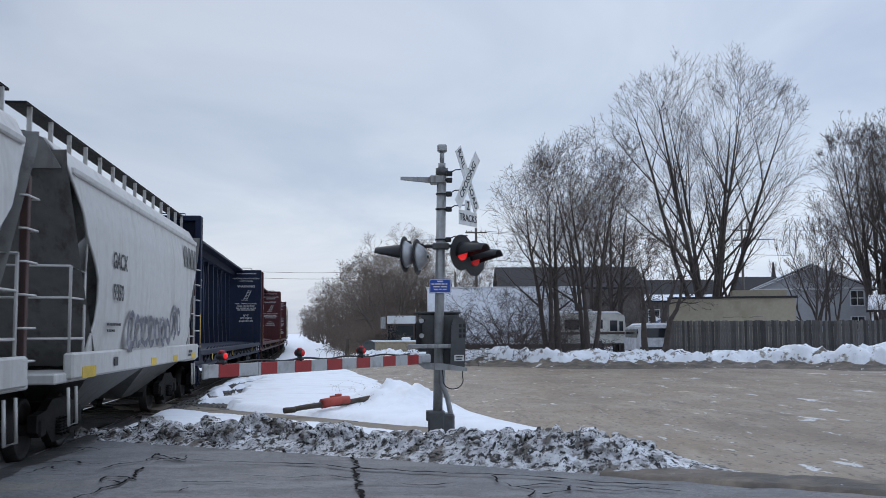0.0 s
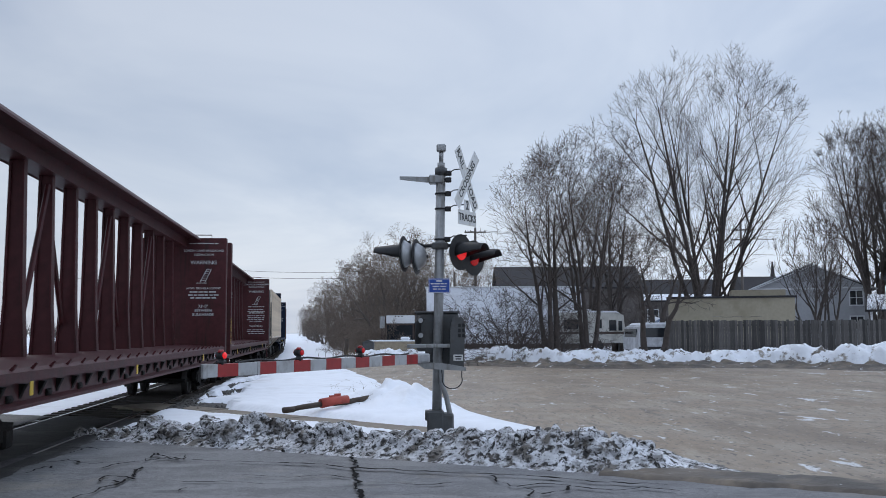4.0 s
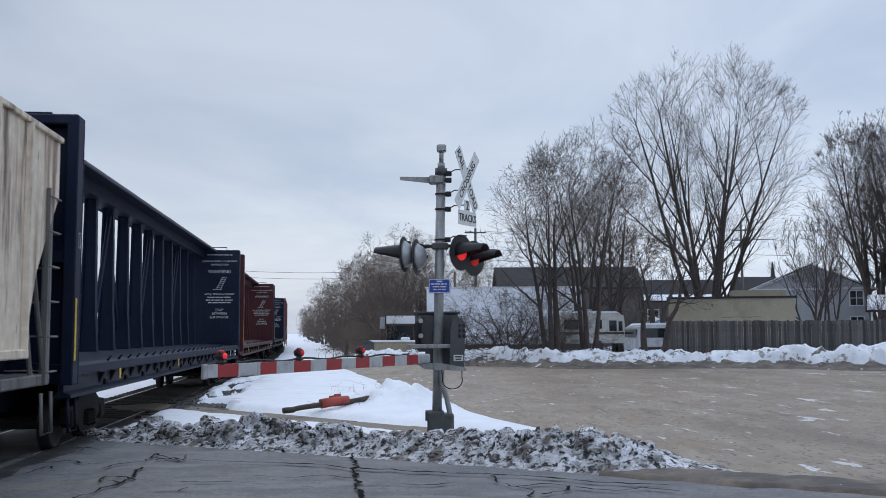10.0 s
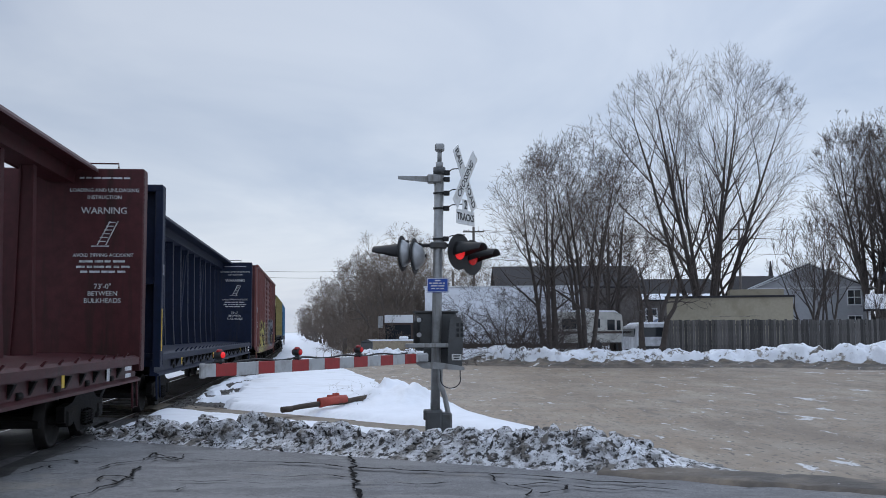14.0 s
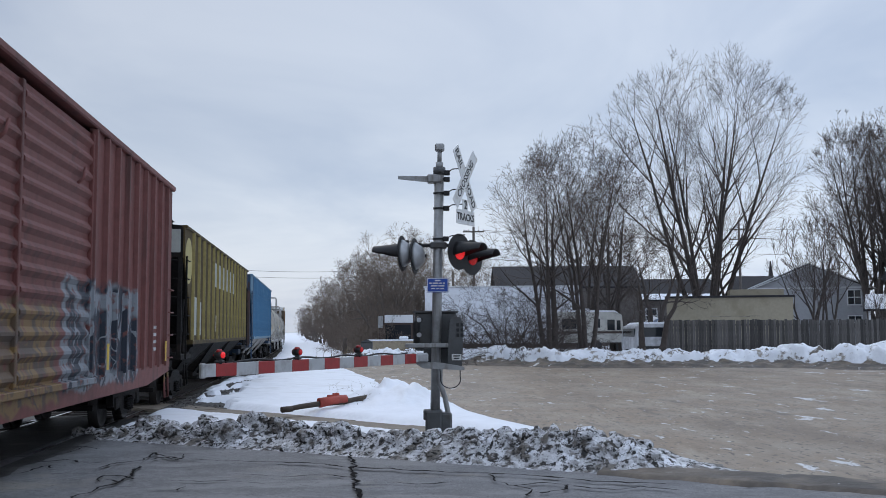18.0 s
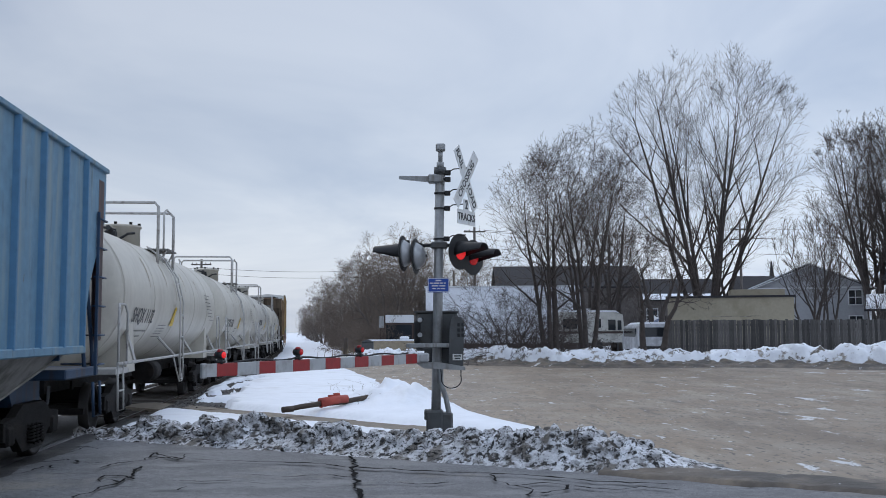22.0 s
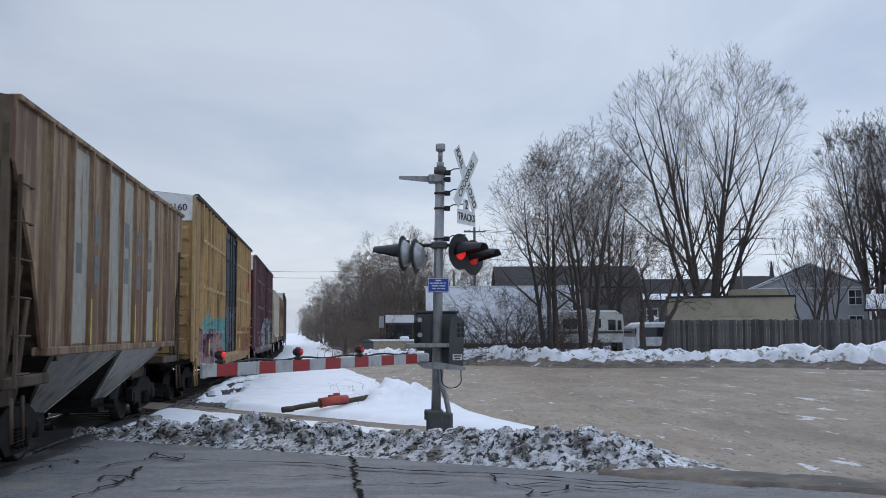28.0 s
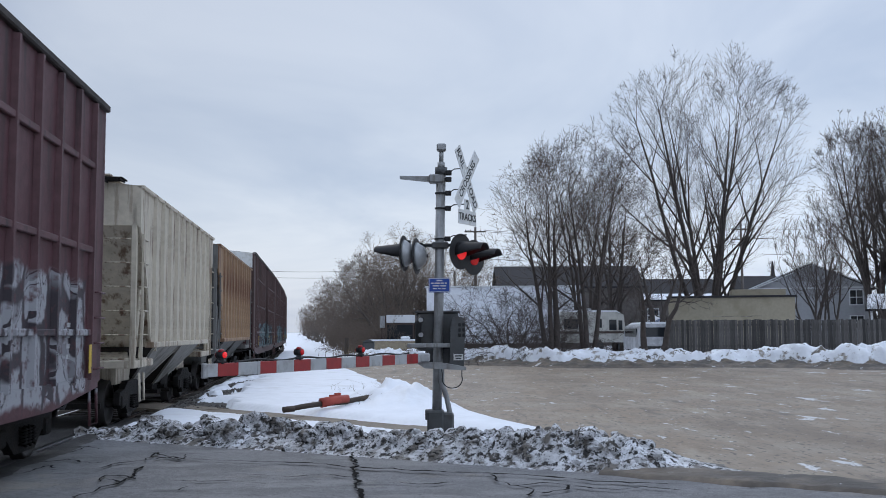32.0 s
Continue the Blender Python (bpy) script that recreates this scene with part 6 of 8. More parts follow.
    piece("stencil", letters(number, 0.40, M["black_stencil"]), car, (on_flank(nz) + 0.010, ny, nz), Matrix.Rotation(math.asin((zc - nz) / r), 4, "Y") @ TO_SIDE)
    lean = Matrix.Translation((on_flank(nz - 0.36) + 0.012, 0, nz - 0.36)) @ Matrix.Rotation(math.asin((zc - nz + 0.36) / r), 4, "Y") @ TO_SIDE
    bars(car, [(ny - 0.1, 0.10, 1.7, 0.03), (ny - 0.2, -0.02, 1.3, 0.03), (ny - 0.3, -0.12, 1.1, 0.03)] + [(ny + 2.2, 0.24 - 0.07 * q, 0.9, 0.016) for q in range(5)], M["end_grey"], lean)
    part("placard", Shape().prism([(lad_y - 0.42, -0.22), (lad_y + 0.02, -0.22), (lad_y + 0.02, 0.20), (lad_y - 0.12, 0.22)], "x", 0, 0.006), M["yellow_mark"], car).matrix_local = Matrix.Translation((on_flank(2.08), 0, 2.08)) @ Matrix.Rotation(math.atan2(zc - 2.08, r), 4, "Y")
    if skin == "tank_stained":
        rnd = random.Random(4)
        for k in range(26):
            yy, z0 = lad_y + rnd.gauss(0.1, 0.9), rnd.uniform(2.35, 3.45)
            ln, w = rnd.uniform(0.06, 0.34), rnd.uniform(0.015, 0.07)
            sp = Shape()
            for q in range(4):
                za, zb = z0 - ln * q / 4, z0 - ln * (q + 1) / 4
                wa, wb = w * (1, 1.25, 0.9, 0.5)[q], w * (1.25, 0.9, 0.5, 0.12)[q]
                xa, xb = math.sqrt(r * r - (za - zc) ** 2) + 0.005, math.sqrt(r * r - (zb - zc) ** 2) + 0.005
                sp.add([(xa, yy - wa, za), (xa, yy + wa, za), (xb, yy + wb, zb), (xb, yy - wb, zb)], [(0, 1, 2, 3)])
            part("spill_mark", sp, M["black"], car, "dark dried spill")
    if words:
        piece("stencil", letters(words, 0.20, M["black_stencil"]), car, (on_flank(2.98) - 0.02, body * 0.72, 2.98), Matrix.Rotation(-0.42, 4, "Y") @ TO_SIDE)
        bars(car, [(body * 0.72, -0.10 * q, 1.0, 0.022) for q in range(8)], M["end_grey"], Matrix.Translation((on_flank(2.75) + 0.004, 0, 2.75)) @ Matrix.Rotation(-0.2, 4, "Y") @ TO_SIDE)
    return car


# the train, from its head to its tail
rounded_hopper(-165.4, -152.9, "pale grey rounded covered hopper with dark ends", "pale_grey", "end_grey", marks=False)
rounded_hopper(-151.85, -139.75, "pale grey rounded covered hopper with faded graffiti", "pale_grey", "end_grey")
centerbeam(-139.5, -117.4, "navy", "empty dark blue centre-beam lumber flat car")
centerbeam(-116.0, -93.3, "maroon", "empty maroon centre-beam lumber flat car")
centerbeam(-92.0, -69.6, "maroon", "empty maroon centre-beam lumber flat car", safety=True)
ribbed_hopper(-68.3, -51.0, "tan rust-streaked ribbed covered hopper", "tan", "tan", "end_grey", "hopper_tan", bays=3, ribs=15)
centerbeam(-50.1, -27.6, "navy", "empty dark blue centre-beam lumber flat car")
centerbeam(-26.0, -3.2, "maroon", "empty maroon centre-beam lumber flat car")
centerbeam(-1.6, 21.1, "navy", "empty dark blue centre-beam lumber flat car")
boxcar(23.4, 42.1, "faded red box car with yellow and black graffiti", "red_box", "red_box", "maroon", "red_box", top=4.78, ribs=8, rails=False, door=(-3.5, 2.8), end_text="NADX7718",
       lettering=(("NA", -8.3, 2.75, 0.42, "stencil"), ("77", -8.3, 2.05, 0.42, "stencil"), ("18", -7.0, 2.05, 0.42, "stencil")))
car, half, top = ribbed_hopper(44.0, 60.9, "grimy yellow ribbed covered hopper with whitewashed patches", "olive", "olive_rib", "under", "under", bays=3, ribs=15, end_text="191", roof_m="under")
for k in range(6):
    part("paint_patch", Shape().box(1.501, 1.504, -half + 5.6 + k * 1.02, -half + 6.4 + k * 1.02, 3.05, 3.75), M["patch"], car, "whitewashed patch over old lettering")
for y0, y1, z0, z1 in ((-half + 1.5, -half + 2.1, 1.65, 2.6), (-half + 2.45, -half + 2.95, 1.65, 2.5)):
    part("paint_patch", Shape().box(1.501, 1.504, y0, y1, z0, z1), M["patch"], car, "whitewashed patch over old lettering")
part("paint_patch", Shape().box(1.501, 1.504, -2.22, -1.68, 1.75, 2.22), M["sign_white"], car, "white notice panel")
bars(car, [(-1.95, 1.83 + 0.08 * q, 0.4, 0.03) for q in range(5)], M["arm_red"], Matrix.Translation((1.5045, 0, 0)) @ TO_SIDE)
part("round_emblem", Shape(True).tube([(1.500, -half + 0.62, top - 0.78), (1.507, -half + 0.62, top - 0.78)], 0.55, 28), M["olive_pale"], car, "pale yellow painted disc")
car, half, top = ribbed_hopper(63.1, 79.9, "faded blue ribbed covered hopper with rust stains", "sky_blue", "blue_rib", "blue_dark", "hopper_pale", bays=3, ribs=16, post_m="brown_box")
for sx in (-1,):
    part("rust_stain", Shape().box(1.501, 1.5035, half - 0.42, half - 0.12, 1.6, 4.0), M["brown_box"], car, "rust-brown end strip")
    part("rust_stain", Shape().box(1.501, 1.5035, -half + 1.05, -half + 1.2, 1.6, 4.1), M["brown_box"], car, "rust-brown end strip")
for text, y, z in (("252", -half + 3.3, 2.25), ("100", -half + 4.35, 2.25), ("DN", -half + 3.3, 2.8), ("X", -half + 4.3, 2.8)):
    piece("stencil", letters(text, 0.34, M["blue_dark"]), car, (1.506, y, z), TO_SIDE)
tank_car(81.3, 95.3, "dull white tank car with black lettering", "tank", "SHQX 1112", "CLAY SLURRY")
tank_car(97.0, 110.9, "dull white tank car with black lettering", "tank", "SHQX 11161", "CLAY SLURRY")
tank_car(112.4, 125.4, "white tank car streaked with dark spills", "tank_stained", "IARX 34602", "CLAY SLURRY", -3.7, 2.20, 0.5, 0.7, 0.9)
tank_car(127.9, 141.9, "dull white tank car at the hoppers", "tank", "34608", "CLAY SLURRY", -3.7, 2.20, 0.5, 0.7, 0.9)
car, half, top = ribbed_hopper(142.9, 154.3, "rust-streaked cream ribbed covered hopper", "rusty", "rusty", "rust_end", "hopper_pale", bays=2, ribs=10, top=4.38)
ya, yb = -half + 1.45 * 0.85, half - 1.45 * 0.85
for k, worn in enumerate("RPRPPRPRR"):
    y0, y1 = ya + (yb - ya) * k / 9 + 0.055, ya + (yb - ya) * (k + 1) / 9 - 0.055
    part("side_panel", Shape().box(1.500, 1.504, y0, y1, 1.57, top - 0.13), M["rusty" if worn == "R" else "rust_pale"], car)
for q in (2, 5, 7):
    part("reflector", Shape().box(1.565, 1.570, ya + (yb - ya) * q / 9 - 0.03, ya + (yb - ya) * q / 9 + 0.03, 1.56, 2.2), M["yellow_mark"], car)
bars(car, [(ya + (yb - ya) * (q + 0.5) / 9, z, 0.30, 0.42) for q, z in ((1, 2.75), (2, 3.25), (2, 2.65), (4, 3.35), (4, 2.75), (5, 3.3), (5, 2.7), (6, 3.25), (6, 2.7))], M["end_grey"], Matrix.Translation((1.505, 0, 0)) @ TO_SIDE)
yellow_car = boxcar(156.3, 172.8, "yellow box car with black door and graffiti", "yellow_box", "box_rail", "yellow_box", "door_black", top=5.12, ribs=7, door=(-1.95, 2.0), end_text="504160", head_m="sign_white")
for text, y, z in (("OX", -4.95, 2.62), ("16 0", -4.95, 2.35)):
    piece("stencil", letters(text, 0.28, M["black_stencil"]), yellow_car, (1.508, y, z), TO_SIDE)
for name, poly, m in (("star_arm", [(-5.95, 4.35), (-5.75, 4.20), (-5.38, 3.80), (-5.62, 3.72)], "star_red"), ("star_arm", [(-5.05, 4.12), (-5.0, 4.0), (-5.30, 3.70), (-5.42, 3.80)], "star_red"),
                      ("star_arm", [(-5.85, 3.10), (-5.70, 3.05), (-5.35, 3.55), (-5.58, 3.62)], "star_blue"), ("star_arm", [(-5.12, 3.02), (-5.02, 3.12), (-5.25, 3.55), (-5.42, 3.52)], "star_blue"),
                      ("star_arm", [(-5.62, 4.02), (-5.20, 4.02), (-5.32, 3.84), (-5.5, 3.84)], "star_blue"), ("star_heart", [(-5.60, 3.72), (-5.42, 3.80), (-5.30, 3.72), (-5.35, 3.55), (-5.58, 3.60)], "star_red")):
    part(name, Shape().prism(poly, "x", 1.502, 1.5045), M[m], yellow_car, "sprayed star in red and blue")
plum_car = boxcar(175.4, 190.9, "dark plum box car with silver graffiti", "plum_box", "plum_rail", "maroon", "plum_box", top=5.12, ribs=6, door=(-1.3, 2.0), end_text="173241", head_m="sign_white",
       lettering=(("CO", -6.3, 2.77, 0.44, "stencil"), ("ER", -5.39, 2.75, 0.44, "stencil"), ("17", -6.3, 2.23, 0.44, "stencil"), ("32", -5.39, 2.23, 0.44, "stencil"), ("41", -4.48, 2.20, 0.44, "stencil")))
bars(plum_car, [(0.25, 3.95 + 0.09 * q, 0.5, 0.035) for q in range(3)], M["stencil"], Matrix.Translation((1.49, 0, 0)) @ TO_SIDE)
ribbed_hopper(193.7, 203.7, "dull white rust-streaked ribbed covered hopper", "dull_white", "dull_white", "dull_white", "hopper_pale", bays=2, ribs=10, top=4.36)
ribbed_hopper(205.2, 217.0, "rusty tan ribbed covered hopper", "rust_tan", "rust_tan", "end_grey", "hopper_grey", bays=2, ribs=11, top=4.34)
boxcar(218.5, 236.1, "brown box car with pale blue graffiti", "brown_box", "brown_box", "maroon", "brown_box", top=5.15, ribs=7, head_m="sign_white")
boxcar(237.7, 255.3, "brown box car with pale blue graffiti", "brown_box", "brown_box", "maroon", "brown_box", top=5.15, ribs=7)
boxcar(256.9, 274.5, "brown box car with pale blue graffiti", "brown_box", "brown_box", "maroon", "brown_box", top=5.15, ribs=7)

# ---- the crossing signal: mast, crossbuck, flashers, gate ----
def rod(a, b, r, n=10, r2=None):
    return Shape(True).tube([a, b], r, n, r2)


def oriented(ob, at, face, up=(0, 0, 1)):
    """Turns a part so that its own z faces that way."""
    z = Vector(face).normalized()
    x = Vector(up).cross(z).normalized()
    y = z.cross(x)
    ob.matrix_local = Matrix(((x.x, y.x, z.x, at[0]), (x.y, y.y, z.y, at[1]), (x.z, y.z, z.z, at[2]), (0, 0, 0, 1)))
    return ob


MAST = Vector((-0.14, 14.5, 0.0))


def mast_at(z):
    return MAST + Vector((0.0225 * z * 0.98, 0, z))


sig = thing("crossing_signal", "grey railway crossing signal mast with crossbuck and red flashers", "crossing signal")
part("mast", rod(mast_at(0.3), mast_at(4.1), 0.072, 18), M["galv"], sig)
base_part = part("mast_base", Shape().box(-0.27, -0.02, 14.32, 14.68, -0.1, 0.56, 0.03).box(-0.06, 0.12, 14.34, 14.66, -0.1, 0.52, 0.03), M["casing"], sig, "grey cast junction base")
part("base_lid", Shape().box(-0.30, -0.23, 14.36, 14.60, 0.42, 0.56, 0.01), M["casing"], base_part)
part("mast_collar", rod(mast_at(4.06), mast_at(4.17), 0.092, 16), M["casing"], sig)
part("pinnacle", Shape(True).tube([mast_at(4.15), mast_at(4.25)], 0.055, 12).tube([mast_at(4.25), mast_at(4.46)], 0.034, 12), M["galv"], sig)
part("bell", Shape().box(-0.115, 0.03, 14.43, 14.57, 4.42, 4.53, 0.02), M["galv"], sig, "small grey cap box")
p = mast_at(4.02)
part("side_bracket", Shape().loft([[(p.x - 0.62, p.y - 0.03, 4.00), (p.x - 0.62, p.y + 0.03, 4.00), (p.x - 0.62, p.y + 0.03, 4.045), (p.x - 0.62, p.y - 0.03, 4.045)],
                                   [(p.x - 0.05, p.y - 0.045, 3.94), (p.x - 0.05, p.y + 0.045, 3.94), (p.x - 0.05, p.y + 0.045, 4.03), (p.x - 0.05, p.y - 0.045, 4.03)]]), M["galv"], sig)
part("bracket_hub", Shape().box(p.x - 0.18, p.x + 0.05, p.y - 0.09, p.y + 0.09, 3.93, 4.06, 0.02), M["galv"], sig)
for z in (4.09, 3.99, 3.78, 3.55, 3.09):
    c = mast_at(z)
    clamp = part("clamp", rod(c - Vector((0, 0, 0.012)), c + Vector((0, 0, 0.012)), 0.085, 16), M["black"], sig)
    part("clamp_bolt", Shape().box(c.x + 0.07, c.x + 0.16, c.y - 0.05, c.y + 0.05, c.z - 0.035, c.z + 0.035, 0.01), M["black"], clamp)
    if z != 3.99:
        part("stay", Shape(True).tube([(c.x + 0.12, c.y - 0.03, c.z), (c.x + 0.20, c.y - 0.10, c.z + 0.04), (c.x + 0.40, c.y - 0.20, c.z + 0.04)], 0.009, 5), M["black"], clamp)

# crossbuck, seen at a slant
FACE = Vector((0.88, -0.475, 0.0)).normalized()
buck = part("crossbuck_hub", Shape().box(-0.06, 0.06, -0.06, 0.06, -0.03, -0.008), M["galv"], sig)
oriented(buck, mast_at(3.985) + Vector((0.385, -0.20, -0.02)), FACE)
buck.scale = (0.86, 0.86, 0.86)
for word, turn, zoff in (("RAIL      ROAD", -55, 0.0), ("CROSSING", 51, 0.006)):
    rot = Matrix.Rotation(radians(turn), 4, "Z")
    bl = part("blade", Shape().box(-0.61, 0.61, -0.115, 0.115, -0.004, 0.004), M["sign_white"], buck)
    bl.matrix_local = Matrix.Translation((0, 0, zoff)) @ rot
    piece("blade_word", letters(word, 0.178, M["sign_black"]), bl, (0, 0, 0.006))
plate = part("track_count_plate", Shape().box(-0.10, 0.10, -0.78, -0.36, -0.004, 0.004).box(-0.34, 0.34, -0.80, -0.55, 0.001, 0.007), M["sign_white"], buck, "white two tracks plate")
piece("plate_word", letters("2", 0.22, M["sign_black"]), plate, (0, -0.46, 0.011))
piece("plate_word", letters("TRACKS", 0.175, M["sign_black"]), plate, (0, -0.675, 0.011))

# the cross arm and its four lamps
zc = 2.99
c = mast_at(zc)
ARM_D = Vector((0.86, -0.5, 0)).normalized()
part("lamp_arm", rod(c - Vector((0.42, -0.02, -0.005)), c + Vector((0.40, -0.06, 0)), 0.026, 10), M["black"], sig)
part("arm_hub", Shape().box(c.x - 0.12, c.x + 0.13, c.y - 0.11, c.y + 0.09, zc - 0.05, zc + 0.05, 0.02), M["casing"], sig)
for dx in (-0.44, 0.34):
    part("arm_elbow", Shape(True).tube([(c.x + dx, c.y - 0.02, zc), (c.x + dx, c.y - 0.02, zc - 0.1)], 0.036, 10), M["black"], sig)


def flasher(at, face, lens, back):
    f = part("flasher", Shape(True).loft([[(r * math.cos(2 * math.pi * k / 28), r * math.sin(2 * math.pi * k / 28), z) for k in range(28)] for r, z in ((0.305, 0.0), (0.305, 0.012))]), M["black"], sig, "round black flasher backboard")
    oriented(f, at, face)
    f.scale = (0.88, 0.88, 0.95)
    part("housing", Shape(True).loft([[(r * math.cos(2 * math.pi * k / 24), r * math.sin(2 * math.pi * k / 24), z) for k in range(24)] for r, z in ((0.235, -0.001), (0.22, -0.04), (0.165, -0.11), (0.06, -0.155), (0.01, -0.16))]), M[back], f)
    part("hinge", Shape().box(-0.03, 0.03, 0.17, 0.22, -0.10, -0.02).box(-0.02, 0.02, -0.03, 0.02, -0.18, -0.16), M["black"], f)
    part("lens", Shape(True).loft([[(r * math.cos(2 * math.pi * k / 24), r * math.sin(2 * math.pi * k / 24), z) for k in range(24)] for r, z in ((0.135, 0.014), (0.13, 0.03), (0.08, 0.05), (0.01, 0.056))]), M[lens], f, "glowing red lens")
    # the visor: a long hood, open below
    hood, ln = Shape(True), 0.46
    rings = []
    for q in range(7):
        z = 0.012 + ln * q / 6
        r = 0.175 - 0.055 * q / 6
        cut = 0.25 + 0.55 * q / 6
        outer = [(r * math.cos(a), r * math.sin(a) + 0.02 * q / 6, z) for a in steps(-math.pi / 2 + cut + 0.9, 3 * math.pi / 2 - cut - 0.9, 16)]
        inner = [(v[0] * 0.96, v[1] * 0.96, v[2]) for v in reversed(outer)]
        rings.append(outer + inner)
    part("visor", hood.loft(rings), M["black"], f)
    return f


flasher((0.235, 14.36, 2.885), (0.78, -0.62, -0.03), "lens_red", "silver")
flasher((0.435, 14.66, 2.82), (0.80, -0.60, -0.03), "lens_dim", "silver")
flasher((-0.60, 14.44, 2.87), (-0.97, 0.22, -0.02), "lens_dim", "silver")
flasher((-0.415, 14.50, 2.835), (-0.97, 0.22, -0.02), "lens_dim", "silver")

# the blue notice
c = mast_at(2.40)
notice = part("blue_notice", Shape().box(c.x - 0.155, c.x + 0.165, c.y - 0.10, c.y - 0.094, 2.285, 2.50, 0.002), M["sign_blue"], sig, "small blue notice with white lines")
part("notice_rim", Shape().box(c.x - 0.150, c.x + 0.160, c.y - 0.1045, c.y - 0.1005, 2.487, 2.494).box(c.x - 0.150, c.x + 0.160, c.y - 0.1045, c.y - 0.1005, 2.291, 2.298)
     .box(c.x - 0.150, c.x - 0.143, c.y - 0.1045, c.y - 0.1005, 2.298, 2.487).box(c.x + 0.153, c.x + 0.160, c.y - 0.1045, c.y - 0.1005, 2.298, 2.487), M["sign_white"], notice)
bars(notice, [(0, 0.062, 0.085, 0.020), (-0.01, 0.022, 0.235, 0.022), (0, -0.018, 0.20, 0.020), (0, -0.058, 0.19, 0.020)], M["sign_white"], Matrix.Translation((c.x + 0.005, c.y - 0.101, 2.40)) @ TO_BACK)

# the gate machine and its arm
mech = part("gate_machine", Shape().box(-0.43, 0.20, 14.62, 15.15, 1.42, 2.0, 0.03), M["casing"], sig, "grey gate machine case")
part("case_door", Shape().box(-0.11, 0.15, 14.59, 14.62, 1.46, 1.97, 0.01), M["casing"], mech)
part("case_lid", Shape().box(-0.45, 0.22, 14.6, 15.17, 1.985, 2.02, 0.01), M["casing"], mech)
part("case_slot", Shape(True).tube([(-0.40, 14.5, 1.52), (-0.40, 14.5, 1.84), (-0.34, 14.5, 1.92)], 0.05, 10), M["black"], mech)
for z in (1.88, 1.66):
    part("counterweight_knob", Shape(True).tube([(-0.36, 14.38, z), (-0.36, 14.48, z)], 0.035, 12), M["silver"], mech)
part("support_beam", Shape().box(-0.56, 0.18, 14.30, 14.41, 1.475, 1.535, 0.01), M["galv"], sig)
part("lower_case", Shape().box(-0.30, 0.22, 14.6, 15.05, 1.22, 1.47, 0.02), M["casing"], sig)
side_case = part("side_case", Shape().loft([[(0.06, 14.24, 1.2), (0.27, 14.24, 1.2), (0.27, 14.6, 1.2), (0.06, 14.6, 1.2)], [(0.08, 14.24, 1.80), (0.29, 14.24, 1.80), (0.29, 14.6, 1.80), (0.08, 14.6, 1.80)],
                                              [(0.12, 14.24, 1.92), (0.25, 14.24, 1.92), (0.25, 14.6, 1.92), (0.12, 14.6, 1.92)]]), M["casing"], sig)
for k in range(3):
    for j in range(2):
        part("bolt_head", Shape().box(0.19 + 0.06 * j, 0.23 + 0.06 * j, 14.225, 14.245, 1.63 + 0.075 * k, 1.68 + 0.075 * k, 0.005), M["black"], side_case)
part("white_tag", Shape().box(0.12, 0.26, 14.225, 14.24, 1.29, 1.38), M["sign_white"], side_case, "small white tag with dark lines")
bars(side_case, [(0, 0.018, 0.10, 0.018), (0, -0.018, 0.08, 0.018)], M["black_stencil"], Matrix.Translation((0.19, 14.222, 1.335)) @ TO_BACK)
part("arm_pivot", Shape().prism([(-0.45, 1.28), (-0.05, 1.26), (0.30, 1.20), (0.30, 1.15), (-0.3, 1.18)], "y", 14.08, 14.16), M["galv"], sig)
part("arm_clevis", Shape().box(-0.40, -0.22, 14.02, 14.2, 1.27, 1.40, 0.02), M["silver"], sig)
part("conduit", Shape(True).tube([mast_at(1.2) + Vector((0.06, -0.07, 0)), mast_at(0.95) + Vector((0.065, -0.08, 0)), mast_at(0.75) + Vector((0.14, -0.08, 0)), mast_at(0.52) + Vector((0.19, -0.05, 0)), mast_at(0.45) + Vector((0.19, -0.04, 0))], 0.04, 10), M["galv"], sig)
part("cable_loop", Shape(True).tube([(0.24, 14.22, 1.2)] + [(0.10 + 0.145 * math.cos(a), 14.2, 1.02 + 0.13 * math.sin(a)) for a in steps(0.3, -math.pi - 0.2, 16)] + [(-0.06, 14.2, 1.22)], 0.008, 5), M["black"], sig)

arm0, arm1 = Vector((-0.33, 14.12, 1.325)), Vector((-2.46, 9.95, 1.315))
AX = (arm1 - arm0).normalized()
AN = Vector((AX.y, -AX.x, 0))
gate_len = (arm1 - arm0).length
gate = thing("gate_arm", "lowered red and white striped crossing gate arm", "gate", m=Matrix(((AX.x, AN.x, 0, arm0.x), (AX.y, AN.y, 0, arm0.y), (AX.z, AN.z, 1, arm0.z), (0, 0, 0, 1))))
edges = [0.16 + (gate_len - 0.16) * k / 13.6 for k in range(14)] + [gate_len]
part("arm_root", Shape().box(-0.1, 0.18, -0.025, 0.025, -0.06, 0.06, 0.01), M["silver"], gate)
for k, (a, b) in enumerate(zip(edges, edges[1:])):
    h = 0.068
    part("band", Shape().box(a, b, -0.02, 0.02, -h, h, 0.004), M["arm_red" if k % 2 == 0 else "arm_white"], gate, "red band" if k % 2 == 0 else "white band")
part("arm_joint", Shape().box(edges[11] - 0.03, edges[11] + 0.01, -0.026, 0.026, -0.074, 0.074), M["silver"], gate)
part("arm_tip", Shape().box(gate_len - 0.05, gate_len + 0.02, -0.024, 0.024, -0.078, 0.075, 0.01), M["silver"], gate)
part("lamp_cable", Shape(True).tube([(x, 0.0, 0.082 + 0.012 * math.sin(x * 7)) for x in steps(0.4, gate_len - 0.5, 40)], 0.012, 5), M["black"], gate)


